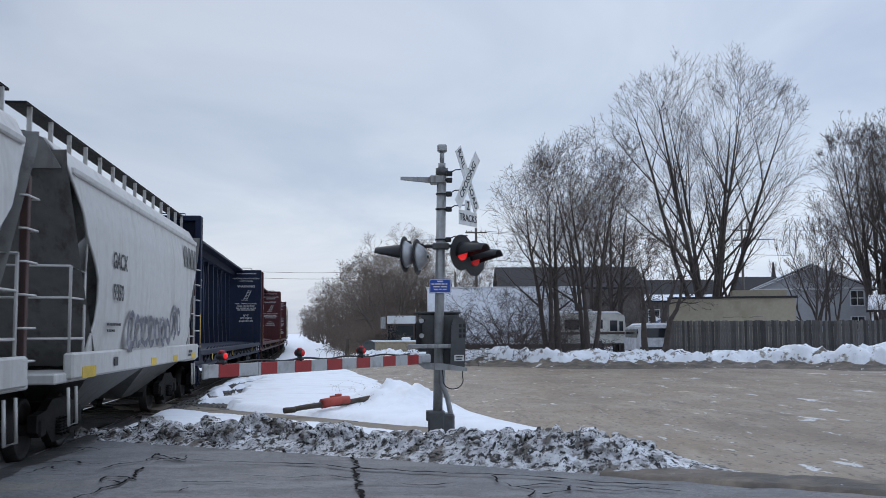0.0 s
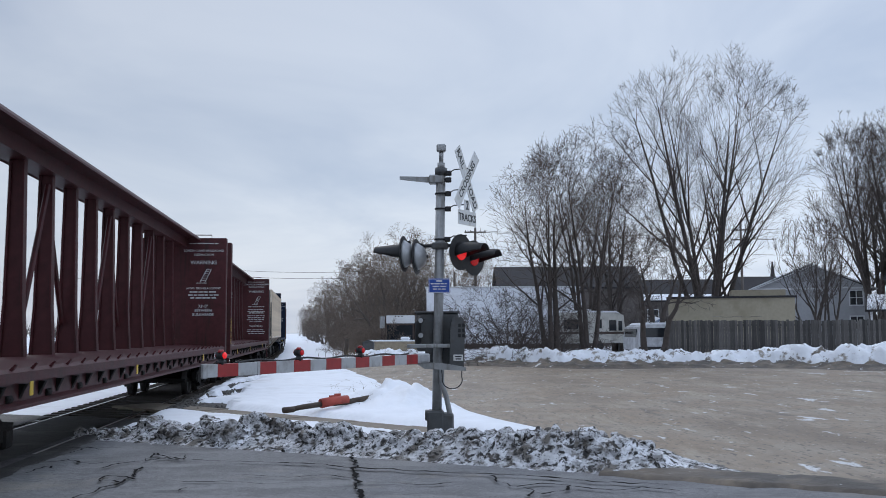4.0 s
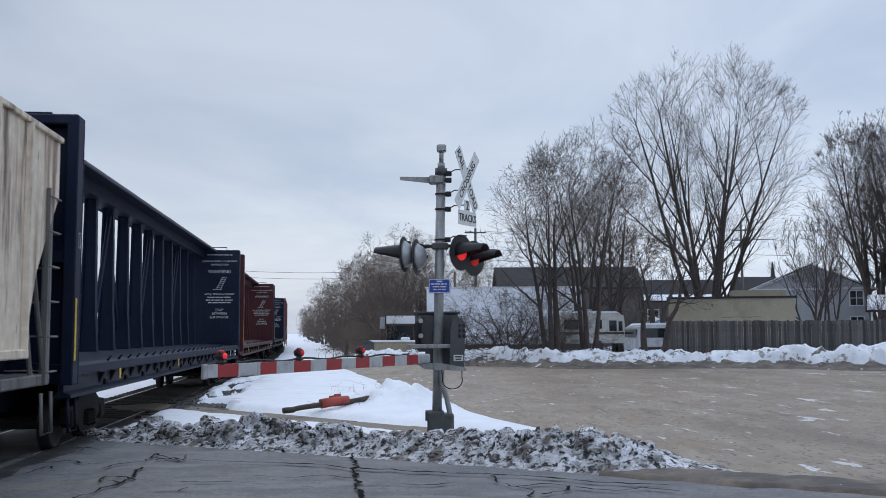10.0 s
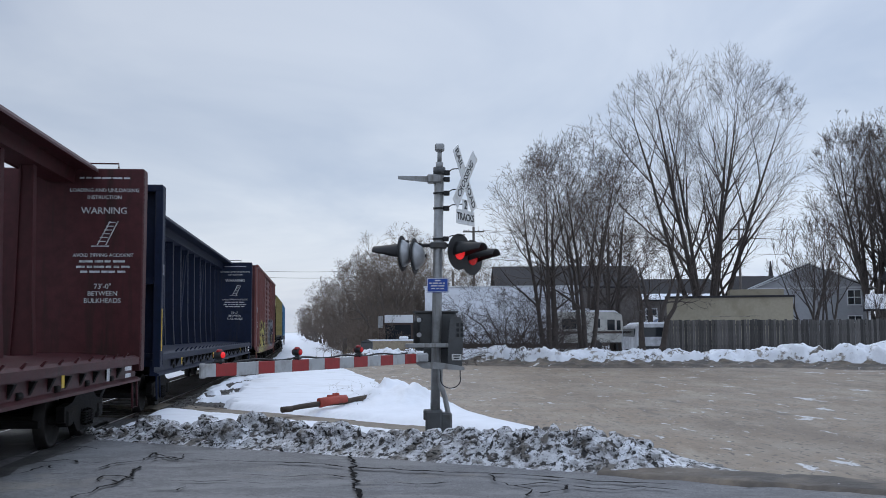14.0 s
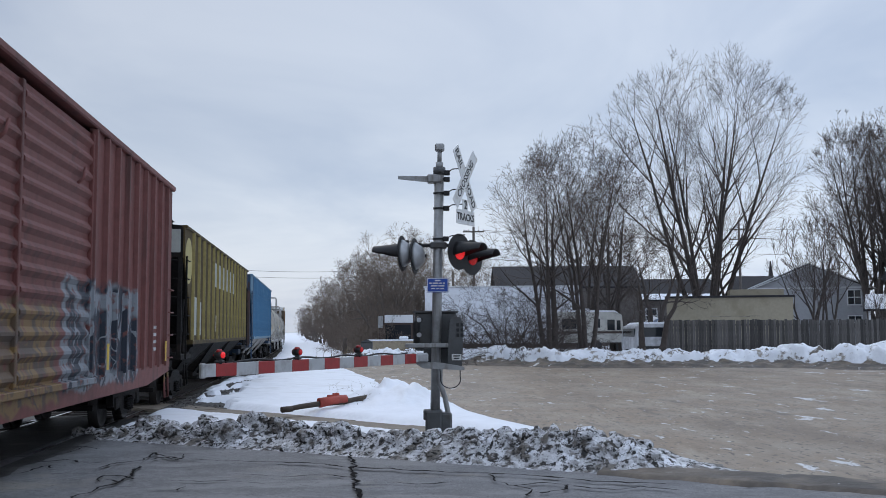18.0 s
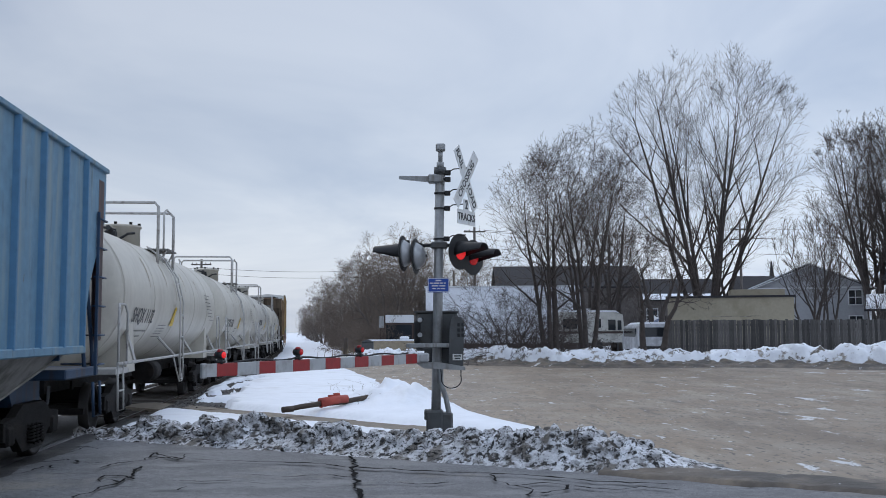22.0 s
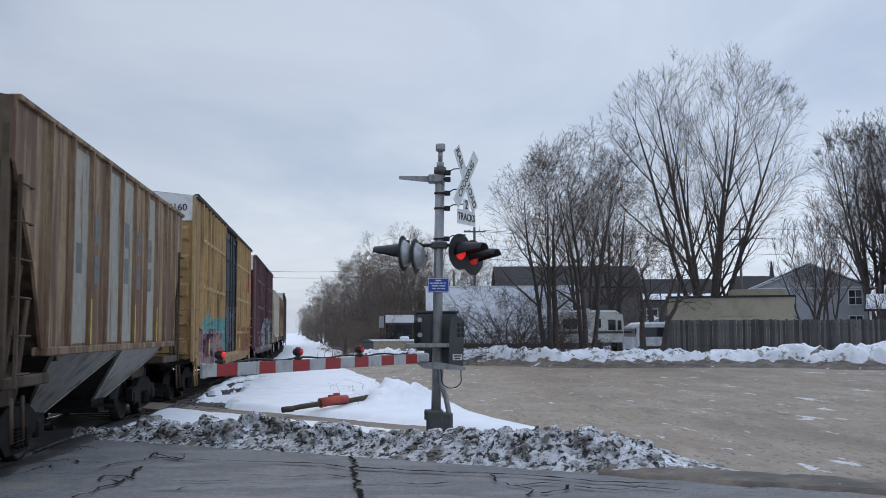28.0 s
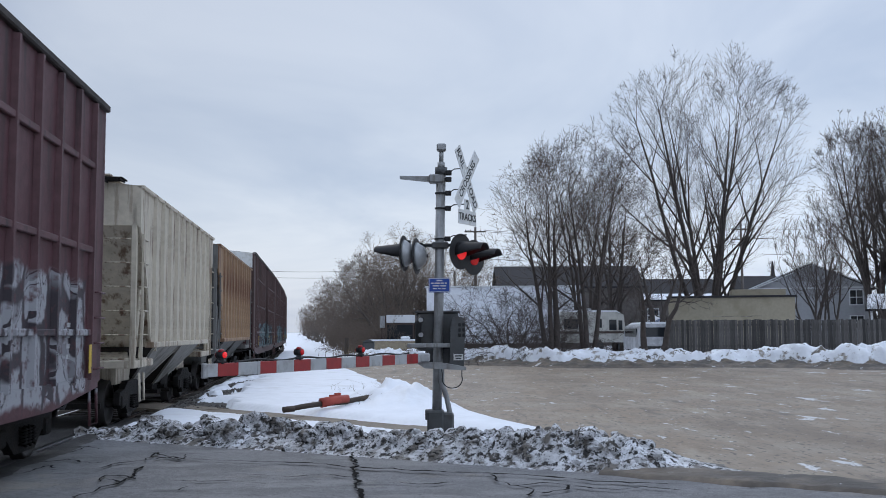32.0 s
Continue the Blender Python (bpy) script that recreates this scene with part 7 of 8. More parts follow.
def gate_lamp(x, lens):
    g = part("gate_lamp", Shape(True).tube([(x, 0, 0.06), (x, 0, 0.12)], 0.03, 12).tube([(x - 0.07, 0, 0.085), (x + 0.07, 0, 0.085)], 0.016, 8), M["black"], gate, "red gate lamp in black holder")
    part("lamp_body", Shape(True).tube([(x, -0.045, 0.155), (x, 0.045, 0.155)], 0.041, 16), M["black"], g)
    ring = lambda side: Shape(True).loft([[(x + r * math.cos(2 * math.pi * k / 16), side * (0.045 + d), 0.155 + r * math.sin(2 * math.pi * k / 16)) for k in range(16)] for r, d in ((0.034, 0), (0.031, 0.010), (0.012, 0.020))])
    part("lamp_lens", ring(1), M[lens], g, "lit red lens")
    part("lamp_lens", ring(-1), M[lens], g, "lit red lens")
    part("lamp_cap", Shape(True).tube([(x, 0, 0.185), (x, 0, 0.215)], 0.042, 12, 0.022), M["arm_red"], g)


for px, lens in ((gate_len - 0.27, "lens_red"), (gate_len * 0.648, "lens_dim"), (gate_len * 0.36, "lens_dim")):
    gate_lamp(px, lens)

# ---- trees in winter: trunk, limbs and a crown of bare twigs ----
def ring_tube(sh, pts, radii, n):
    """A light tapered tube through points; shares a side vector down its length."""
    o = len(sh.v)
    m = len(pts)
    dx = pts[-1] - pts[0]
    s = dx.cross(Vector((0.31, 0.22, 0.92))).normalized()
    u = dx.cross(s).normalized()
    cs = [(math.cos(2 * math.pi * k / n), math.sin(2 * math.pi * k / n)) for k in range(n)]
    for p, r in zip(pts, radii):
        for c, q in cs:
            sh.v.append((p.x + r * (c * s.x + q * u.x), p.y + r * (c * s.y + q * u.y), p.z + r * (c * s.z + q * u.z)))
    for i in range(m - 1):
        for k in range(n):
            a, b = o + i * n + k, o + i * n + (k + 1) % n
            sh.f.append((a, b, b + n, a + n))


def grow(seed, height, stems, fan, levels=4, kids=(7, 6, 5, 4), angle=36, lift=0.10, thin=0.0055, stem_r=None, wander=0.10, keep_len=0.60, start=0.25, dome=None, flat=0.8, twig_min=0.25):
    """Stems that fan out, each with limbs and twigs; dome (height of its middle, half width, half height) bounds the crown."""
    rnd = random.Random(seed)
    limbs, twigs = Shape(True), Shape(False)
    stem_r = stem_r or height * 0.014

    def branch(p, d, length, r, level):
        n = (9, 7, 5, 4, 3)[min(level, 4)]
        edge = rnd.uniform(0.82, 1.12)
        pts, rad, dirs = [p.copy()], [r], []
        for i in range(n):
            sway = wander * (0.6 if dome and level >= 3 else 1.0)
            d = (d + Vector((rnd.gauss(0, sway), rnd.gauss(0, sway), rnd.gauss(0, sway) + lift * (1.0 if level < 3 else 0.3)))).normalized()
            p = p + d * (length / n)
            if dome and (p.xy.length / dome[1]) ** 2 + ((p.z - dome[0]) / dome[2]) ** 2 > edge and p.z > dome[0] * 0.5 and len(pts) > 1:
                break
            pts.append(p.copy())
            dirs.append(d.copy())
            rad.append(max(thin * 0.6, r * (1 - (i + 1) / n) ** 0.85))
        part_left = len(dirs) / n
        n = len(dirs)
        if n == 0:
            return
        length *= part_left
        ring_tube(limbs if r > 0.04 else twigs, pts, rad, 7 if r > 0.12 else 5 if r > 0.04 else 3)
        if level >= levels:
            return
        count = kids[min(level, len(kids) - 1)]
        count = max(1, int(count * rnd.uniform(0.8, 1.25) * part_left))
        az = rnd.uniform(0, 6.28)
        for k in range(count + (1 if dome and level > 1 else 2)):
            w = start + (1 - start) * (k + rnd.random()) / count if k < count else 0.97
            w = min(w, 0.98)
            i = min(n - 1, int(w * n))
            f = w * n - i
            q = pts[i].lerp(pts[i + 1], f)
            az += 2.4 + rnd.gauss(0, 0.4)
            dd = dirs[i]
            s = dd.cross(Vector((0.2, 0.1, 0.97))).normalized()
            u = dd.cross(s)
            a = radians(angle * rnd.uniform(0.7, 1.3) * (1.0 if k < count else 0.6))
            nd = (dd * math.cos(a) + (s * math.cos(az) + u * math.sin(az)) * math.sin(a)).normalized()
            ln = length * (keep_len if level < 2 else max(keep_len, 0.62)) * rnd.uniform(0.7, 1.15) * (1.15 - 0.45 * w)
            here = rad[i] + (rad[i + 1] - rad[i]) * f
            branch(q, nd, max(ln, twig_min), max(thin, min(here * 0.62, ln * 0.022)), level + 1)

    for k in range(stems):
        a = 2 * math.pi * k / stems + rnd.uniform(-0.4, 0.4)
        if dome:
            a = 2.4 * k + rnd.uniform(-0.3, 0.3)
            t = radians(fan * math.sqrt((k + 0.4) / stems))
        else:
            t = radians(fan * ((1.0, 0.35, 0.72)[k % 3] + rnd.uniform(-0.08, 0.08))) if stems > 1 else radians(rnd.uniform(0, fan))
        d = Vector((math.sin(t) * math.cos(a), math.sin(t) * math.sin(a) * flat, math.cos(t)))
        branch(Vector((0.25 * math.cos(a) * (stems > 1), 0.2 * math.sin(a) * (stems > 1), -0.2)), d, height * rnd.uniform(0.78, 0.95), stem_r * rnd.uniform(0.75, 1.1), 0)
    return limbs, twigs


def plain_mesh(name, sh, material):
    me = bpy.data.meshes.new(name)
    me.from_pydata(sh.v, [], sh.f)
    me.materials.append(material)
    if sh.smooth:
        me.polygons.foreach_set("use_smooth", [True] * len(me.polygons))
    return me


def tree(label, at, seed, height, stems, fan, bark="bark", twig="twig", name="tree", **how):
    limbs, twigs = grow(seed, height, stems, fan, **how)
    t = thing(name, label, "tree" if name == "tree" else "shrub", "bare trees behind the lot" if name == "tree" else "", Matrix.Translation((at[0], at[1], ground_z(at[0], at[1]))))
    for nm, sh, m in (("trunk", limbs, bark), ("crown", twigs, twig)):
        if sh.v:
            ob = new(nm, plain_mesh(nm, sh, M[m]))
            ob.parent = t
    return t


def tree_copy(t, x, y, scale, turn):
    c = copy_thing(t, Matrix.Translation((x, y, ground_z(x, y))) @ Matrix.Rotation(turn, 4, "Z"))
    c.scale = (scale, scale, scale * (0.94 + 0.12 * ((x * 7.3) % 1)))
    return c


big = tree("tall bare many-stemmed tree behind the lot", (18.1, 66.5), 7, 20.5, 8, 26, levels=4, kids=(10, 6, 4, 2), angle=33, lift=0.03, wander=0.035, keep_len=0.38, stem_r=0.25, thin=0.0082, start=0.18, twig_min=0.7,
           dome=(11.2, 7.9, 9.6))
mid = tree("bare spreading tree with dense grey twigs", (5.75, 52.5), 9, 11.0, 3, 18, levels=4, kids=(9, 5, 4, 2), angle=46, lift=0.035, wander=0.06, keep_len=0.44, stem_r=0.20, thin=0.0092, start=0.22, twig_min=0.5, dome=(5.3, 4.6, 5.5))
mid_b = tree("bare upright tree with dark ascending limbs", (7.75, 53.2), 15, 12.2, 3, 17, levels=4, kids=(9, 6, 4, 2), angle=40, lift=0.04, wander=0.05, keep_len=0.42, stem_r=0.18, thin=0.0092, start=0.24, twig_min=0.5, dome=(6.8, 4.6, 6.2))
tree_copy(mid, 10.9, 61.5, 1.04, 5.1)
tree_copy(mid_b, 9.3, 64.5, 1.06, 2.7)
lean = tree("dark leaning bare tree at the snow bank", (10.35, 48.9), 21, 6.4, 2, 12, levels=3, kids=(7, 6, 5), angle=42, lift=0.05, keep_len=0.45, stem_r=0.22, wander=0.14, thin=0.011, start=0.4)
tree_copy(lean, 12.1, 57.5, 1.15, 1.9)
right = tree("bare tree beside the beige house", (31.2, 70.0), 31, 17.0, 4, 19, levels=4, kids=(11, 6, 5, 2), angle=36, lift=0.04, wander=0.045, keep_len=0.42, stem_r=0.24, thin=0.0120, dome=(10.0, 5.6, 7.6))
tree_copy(right, 34.8, 72.0, 1.1, 2.2)
tree_copy(right, 38.8, 71.0, 0.98, 4.0)
tree_copy(right, 33.4, 75.0, 1.0, 1.1)
small = tree("slim bare tree in front of grey house", (23.6, 63.0), 44, 8.6, 4, 22, levels=3, kids=(9, 7, 5), angle=32, lift=0.06, wander=0.06, keep_len=0.42, stem_r=0.11, thin=0.011, dome=(5.2, 2.7, 4.4))
tree_copy(small, 25.6, 65.0, 1.08, 2.0)
tree_copy(small, 27.4, 60.0, 0.62, 4.0)

clump = tree("bare trackside tree thick with brown twigs", (-4.4, 78.0), 52, 9.0, 6, 30, "bark_brown", "twig_brown", levels=4, kids=(9, 5, 4, 2), angle=46, lift=0.02, wander=0.08, keep_len=0.44, stem_r=0.16, thin=0.0105, start=0.10, dome=(5.2, 4.8, 5.2))
clump_b = tree("bare trackside tree thick with brown twigs", (-1.7, 80.0), 58, 8.4, 7, 34, "bark_brown", "twig_brown", levels=4, kids=(8, 5, 4, 2), angle=46, lift=0.02, wander=0.08, keep_len=0.46, stem_r=0.13, thin=0.0105, start=0.06, dome=(4.4, 4.5, 4.7))
for i, (x, y, s) in enumerate(((-5.0, 84, 1.0), (-6.7, 93, 1.02), (-8.8, 103, 1.0), (-10.7, 113, 1.0), (-13.4, 127, 1.0), (-16.4, 142, 1.0), (-20.0, 161, 0.95), (-24.2, 185, 0.9), (-29.6, 219, 0.9), (-36.2, 261, 0.85), (-43.4, 309, 0.8),
                               (1.2, 85, 0.86), (-2.6, 90, 1.05), (-4.9, 105, 1.1), (-8.3, 128, 1.1), (-12.2, 160, 1.1), (-21, 235, 1.1))):
    tree_copy(clump if i % 2 else clump_b, x, y, s, i * 1.7)
for i, (x, y, s) in enumerate(((-4.5, 74, 0.40), (-2.4, 75, 0.42), (-6.2, 82, 0.42), (-8.4, 91, 0.45), (-13.8, 121, 0.5))):
    tree_copy(clump_b, x, y, s, i * 2.3)

thicket = tree("tangled bare thicket beside the white building", (3.6, 53.4), 71, 4.4, 13, 66, "bark", "twig", "shrub", levels=3, kids=(6, 5, 3), angle=40, lift=-0.03, keep_len=0.50, stem_r=0.06, thin=0.009, wander=0.18, start=0.15)
for x, y, s, a in ((1.7, 54.4, 0.66, 1.0), (4.9, 53.6, 0.85, 3.0), (0.4, 55.5, 0.55, 5.0), (6.6, 56.0, 0.6, 2.0), (12.6, 66.0, 0.95, 4.2), (9.2, 67.5, 0.9, 0.3), (13.6, 60.0, 0.5, 1.2)):
    tree_copy(thicket, x, y, s, a)

brush = tree("low brown brush along the trackside trees", (-5.2, 67.0), 83, 2.2, 15, 48, "bark_brown", "twig_brown", "shrub", levels=2, kids=(9, 6), angle=38, lift=0.0, keep_len=0.5, stem_r=0.03, thin=0.009, wander=0.16, start=0.1)
for x, y, q, a in ((-3.6, 66.5, 0.9, 1.0), (-6.0, 72.0, 1.1, 2.0), (-6.9, 78.0, 1.1, 3.0), (-7.9, 85.0, 1.2, 4.0), (-9.2, 93.0, 1.2, 5.0), (-10.6, 102.0, 1.3, 0.4), (-12.4, 113.0, 1.3, 1.4)):
    tree_copy(brush, x, y, q, a)

# woods on the skyline, all the way round
woods = Shape()
rnd = random.Random(17)
for k in range(6500):
    a = rnd.uniform(0, 2 * math.pi)
    r = rnd.uniform(560, 760)
    x, y = r * math.sin(a), r * math.cos(a)
    if abs(a - 6.10) < 0.035:
        continue
    h = rnd.uniform(5, 11)
    bend = rnd.gauss(0, 1.2)
    woods.add([(x - 0.25, y, -1), (x + 0.25, y, -1), (x + bend + 0.12, y, h * 0.6), (x + bend - 0.12, y, h * 0.6), (x + bend * 1.8, y, h)], [(0, 1, 2, 3), (3, 2, 4)])
    for q in range(5):
        z = h * rnd.uniform(0.2, 0.9)
        w = rnd.gauss(0, 2.2)
        woods.add([(x, y, z - 0.15), (x, y, z + 0.15), (x + w, y, z + rnd.uniform(0.4, 2.2))], [(0, 1, 2)])
solid("distant_woods", woods, M["twig"], "bare grey woods on the skyline", kind="stuff")

# ---- the fence along the lot's end ----
fence = thing("board_fence", "tall weathered grey vertical board fence", "fence")
board_meshes = [Shape().box(-0.068, 0.068, -0.011, 0.011, 0, 1.74 + d, 0.006).mesh("board", M["fence"]) for d in (0.0, 0.015, -0.02, 0.03)]
rnd = random.Random(8)
FX0, FX1, FY = 11.66, 26.4, 51.2
for k in range(int((FX1 - FX0) / 0.142)):
    x = FX0 + 0.07 + k * 0.142
    piece("board", rnd.choice(board_meshes), fence, (x, FY + rnd.uniform(-0.006, 0.006), 0.50 + rnd.uniform(-0.012, 0.012)), Matrix.Rotation(rnd.gauss(0, 0.005), 4, "Y"))
for z in (0.85, 1.95):
    part("fence_rail", Shape().box(FX0, FX1, FY + 0.014, FY + 0.055, z, z + 0.09), M["fence"], fence)
for k in range(7):
    x = FX0 + 0.1 + k * 2.42
    part("fence_post", Shape().box(x, x + 0.09, FY + 0.057, FY + 0.147, 0.2, 2.2), M["fence"], fence)


# ---- buildings ----
def add_window(parent, x0, x1, y, z0, z1, bars_v=1, bars_h=1):
    w = part("window", Shape().box(x0, x1, y - 0.02, y + 0.06, z0, z1), M["glass"], parent, "dark glass window")
    t = 0.09
    part("window_frame", Shape().box(x0 - t, x0, y - 0.05, y + 0.05, z0 - t, z1 + t).box(x1, x1 + t, y - 0.05, y + 0.05, z0 - t, z1 + t).box(x0, x1, y - 0.05, y + 0.05, z1, z1 + t).box(x0, x1, y - 0.06, y + 0.05, z0 - t, z0), M["trim"], w)
    mull = Shape()
    for k in range(bars_v):
        xm = x0 + (x1 - x0) * (k + 1) / (bars_v + 1)
        mull.box(xm - 0.03, xm + 0.03, y - 0.04, y - 0.021, z0, z1)
    for k in range(bars_h):
        zm = z0 + (z1 - z0) * (k + 1) / (bars_h + 1)
        mull.box(x0, x1, y - 0.039, y - 0.022, zm - 0.03, zm + 0.03)
    part("glazing_bar", mull, M["trim"], w)
    return w


def snow_cap(parent, sh):
    return part("roof_snow", sh, M["snow"], parent, "snow lying on the roof")


garage = thing("block_garage", "low tan block garage with dark roof edge", "building")
part("wall", Shape().box(13.3, 20.45, 58.0, 58.2, 0, 3.62), M["block"], garage)
part("wall", Shape().box(13.3, 13.5, 58.2, 65.0, 0, 3.62), M["block"], garage)
part("wall", Shape().box(20.25, 20.45, 58.2, 65.0, 0, 3.62), M["block"], garage)
part("roof", Shape().box(13.2, 20.55, 57.9, 65.1, 3.62, 3.74, 0.02), M["shingle"], garage)
part("roof_block", Shape().box(17.2, 20.4, 62.0, 65.0, 3.74, 4.25), M["block"], garage)
for k in range(5):
    part("wall_crack", Shape().box(15.8 + k * 0.55, 16.4 + k * 0.55, 57.993, 58.0, 2.52 - 0.03 * (k % 2), 2.55 - 0.03 * (k % 2)), M["mud"], garage)

grey = thing("grey_house", "grey sided house with low gable and white trim", "house")
part("wall", Shape().prism([(24.9, 0), (33.3, 0), (33.3, 5.0), (29.3, 6.75), (24.9, 5.0)], "y", 78.0, 88.0), M["siding"], grey)
for k in range(22):
    z = 0.5 + k * 0.2
    part("siding_board", Shape().prism([(77.985, z), (78.0, z + 0.19), (78.0, z)], "x", 24.92, 33.28), M["siding"], grey)
part("roof", Shape().prism([(24.5, 4.96), (29.3, 6.90), (33.9, 4.96), (33.9, 4.86), (29.3, 6.80), (24.5, 4.86)], "y", 77.85, 88.4), M["shingle"], grey)
for xa, xb in ((24.5, 29.3), (33.9, 29.3)):
    part("rake_board", Shape().prism([(xa, 4.84), (xb, 6.78), (xb, 6.88), (xa, 4.94)], "y", 77.80, 77.85), M["trim"], grey)
snow_cap(grey, Shape().prism([(24.4, 4.93), (29.3, 7.02), (29.3, 7.10), (24.35, 4.99)], "y", 77.9, 88.2))
part("fascia", Shape().box(24.6, 33.6, 77.94, 77.99, 4.93, 5.06), M["trim"], grey)
add_window(grey, 31.9, 32.8, 77.97, 3.68, 4.76)
add_window(grey, 31.9, 32.8, 77.97, 1.8, 2.75)
part("dark_opening", Shape().box(25.1, 25.9, 77.95, 78.02, 2.6, 4.1), M["glass"], grey)

beige = thing("beige_house", "beige sided house with dark roof and snowy porch roof", "house")
part("wall", Shape().box(28.9, 40.0, 66.5, 76.0, 0, 5.4), M["siding_tan"], beige)
part("gable", Shape().prism([(28.9, 5.4), (30.2, 7.2), (34.5, 9.6), (38.8, 7.2), (40.0, 5.4)], "y", 66.5, 76.0), M["siding_tan"], beige)
part("roof", Shape().prism([(28.5, 5.2), (30.0, 7.4), (34.5, 9.95), (39.0, 7.4), (40.4, 5.2), (40.1, 5.1), (38.8, 7.2), (34.5, 9.65), (30.2, 7.2), (28.8, 5.1)], "y", 66.0, 76.5), M["shingle"], beige)
for k in range(24):
    z = 0.6 + k * 0.2
    part("siding_board", Shape().prism([(66.485, z), (66.5, z + 0.19), (66.5, z)], "x", 28.92, 39.98), M["siding_tan"], beige)
add_window(beige, 30.2, 31.3, 66.47, 4.6, 5.9)
part("porch_roof", Shape().prism([(66.5, 3.9), (63.5, 3.05), (63.5, 2.9), (66.5, 3.7)], "x", 27.4, 36.0), M["shingle"], beige)
snow_cap(beige, Shape().prism([(66.5, 3.92), (63.4, 3.06), (63.4, 3.28), (66.5, 4.15)], "x", 27.5, 36.0))
for x in (27.7, 31.0, 35.5):
    part("porch_post", Shape().box(x, x + 0.14, 63.7, 63.84, 0.3, 3.0), M["trim"], beige)

barn = thing("long_dark_roof_house", "long low house with dark shingle roof", "house")
part("wall", Shape().box(5.2, 17.0, 84.3, 94.0, 0, 5.65), M["siding_brown"], barn)
part("roof", Shape().prism([(84.0, 5.55), (89.0, 7.65), (94.3, 5.55), (94.3, 5.4), (89.0, 7.45), (84.0, 5.4)], "x", 4.5, 17.4), M["shingle"], barn)
part("gable", Shape().prism([(84.3, 5.5), (89.0, 7.5), (94.0, 5.5)], "x", 5.2, 17.0), M["siding"], barn)
for x in (7.0, 8.6):
    add_window(barn, x, x + 0.9, 84.27, 3.4, 4.6)

shop = thing("white_building", "plain white flat-roofed building with snowy ledge", "building")
part("wall", Shape().box(-1.4, 10.4, 74.0, 82.0, 0, 5.05), M["white"], shop)
part("parapet", Shape().box(-1.5, 10.5, 73.9, 82.1, 5.05, 5.17, 0.02), M["trim"], shop)
part("plinth", Shape().box(-1.38, 10.38, 73.96, 74.0, 0.0, 0.8), M["brown"], shop)

dark_house = thing("dark_roof_house", "far house with dark roof and snow", "house")
part("wall", Shape().box(35.5, 45.5, 112.0, 122.0, 0, 5.5), M["siding"], dark_house)
part("roof", Shape().prism([(112.0, 5.4), (117.0, 8.2), (122.3, 5.4), (122.3, 5.2), (112.0, 5.2)], "x", 35.0, 46.0), M["shingle"], dark_house)
snow_cap(dark_house, Shape().prism([(113.5, 6.3), (117.0, 8.26), (117.0, 8.36), (113.4, 6.38)], "x", 39.8, 46.0))
white_house = thing("small_white_house", "small white house behind the trees with snow", "house")
part("wall", Shape().box(13.0, 18.5, 92.0, 99.0, 0, 4.6), M["white"], white_house)
part("roof", Shape().prism([(12.7, 4.5), (15.75, 6.6), (18.8, 4.5), (18.8, 4.35), (15.75, 6.4), (12.7, 4.35)], "y", 91.7, 99.3), M["shingle"], white_house)

brown_house = thing("brown_house", "brown sided house with snow-edged dark roof", "house")
part("wall", Shape().box(18.8, 27.0, 96.0, 104.0, 0, 4.9), M["siding_brown"], brown_house)
part("roof", Shape().prism([(95.6, 4.75), (100.0, 7.0), (104.4, 4.75), (104.4, 4.6), (95.6, 4.6)], "x", 18.3, 27.5), M["shingle"], brown_house)
snow_cap(brown_house, Shape().prism([(95.5, 4.72), (96.6, 5.28), (96.6, 5.36), (95.5, 4.80)], "x", 18.3, 27.5))
add_window(brown_house, 20.0, 21.0, 95.97, 2.6, 3.8)

church = thing("church_spire", "distant dark pointed church spire", "church")
part("tower", Shape().box(67.4, 68.6, 201.0, 202.0, 0, 10.8), M["siding"], church)
part("spire", Shape().loft([[(67.4, 201, 10.8), (68.6, 201, 10.8), (68.6, 202, 10.8), (67.4, 202, 10.8)], [(67.9, 201.4, 16.0), (68.1, 201.4, 16.0), (68.1, 201.6, 16.0), (67.9, 201.6, 16.0)]]), M["shingle"], church)

# the buildings stand along a street that runs at a slant to the lot
for b, px, py, turn in ((garage, 13.3, 58.0, -13), (grey, 24.9, 78.0, -18), (beige, 28.9, 66.5, -25)):
    b.matrix_world = Matrix.Translation((px + (1.5 if b is beige else 0.0), py, 0)) @ Matrix.Rotation(radians(turn), 4, "Z") @ Matrix.Translation((-px, -py, 0))

# ---- parked things behind the bank ----
rv = thing("camper_trailer", "old cream camper trailer with brown stripe and snow", "camper", m=pose(9.05, 61.2, 0.45))
part("body", Shape().prism([(-2.0, 0.55), (2.0, 0.55), (2.05, 1.2), (1.95, 2.25), (1.55, 2.42), (-1.9, 2.45), (-2.05, 2.3)], "y", -1.15, 1.15), M["rv"], rv)
snow_cap(rv, Shape().prism([(-2.0, 2.44), (1.5, 2.41), (1.75, 2.36), (1.5, 2.52), (-1.9, 2.55)], "y", -1.15, 1.15))
part("stripe", Shape().box(-2.03, 2.05, -1.162, -1.152, 1.10, 1.24), M["brown"], rv)
for x0, x1, z0, z1 in ((-1.75, -0.85, 1.4, 2.0), (0.25, 0.6, 1.45, 2.0), (1.05, 1.5, 1.3, 1.95), (1.62, 1.86, 1.3, 1.9)):
    part("window", Shape().box(x0, x1, -1.166, -1.15, z0, z1), M["glass"], rv, "dark camper window")
part("entry_door", Shape().box(-0.45, 0.1, -1.166, -1.152, 0.6, 2.1), M["rv"], rv)
part("roof_vent", Shape().box(-0.4, 0.1, -0.3, 0.3, 2.45, 2.66, 0.03), M["trim"], rv)
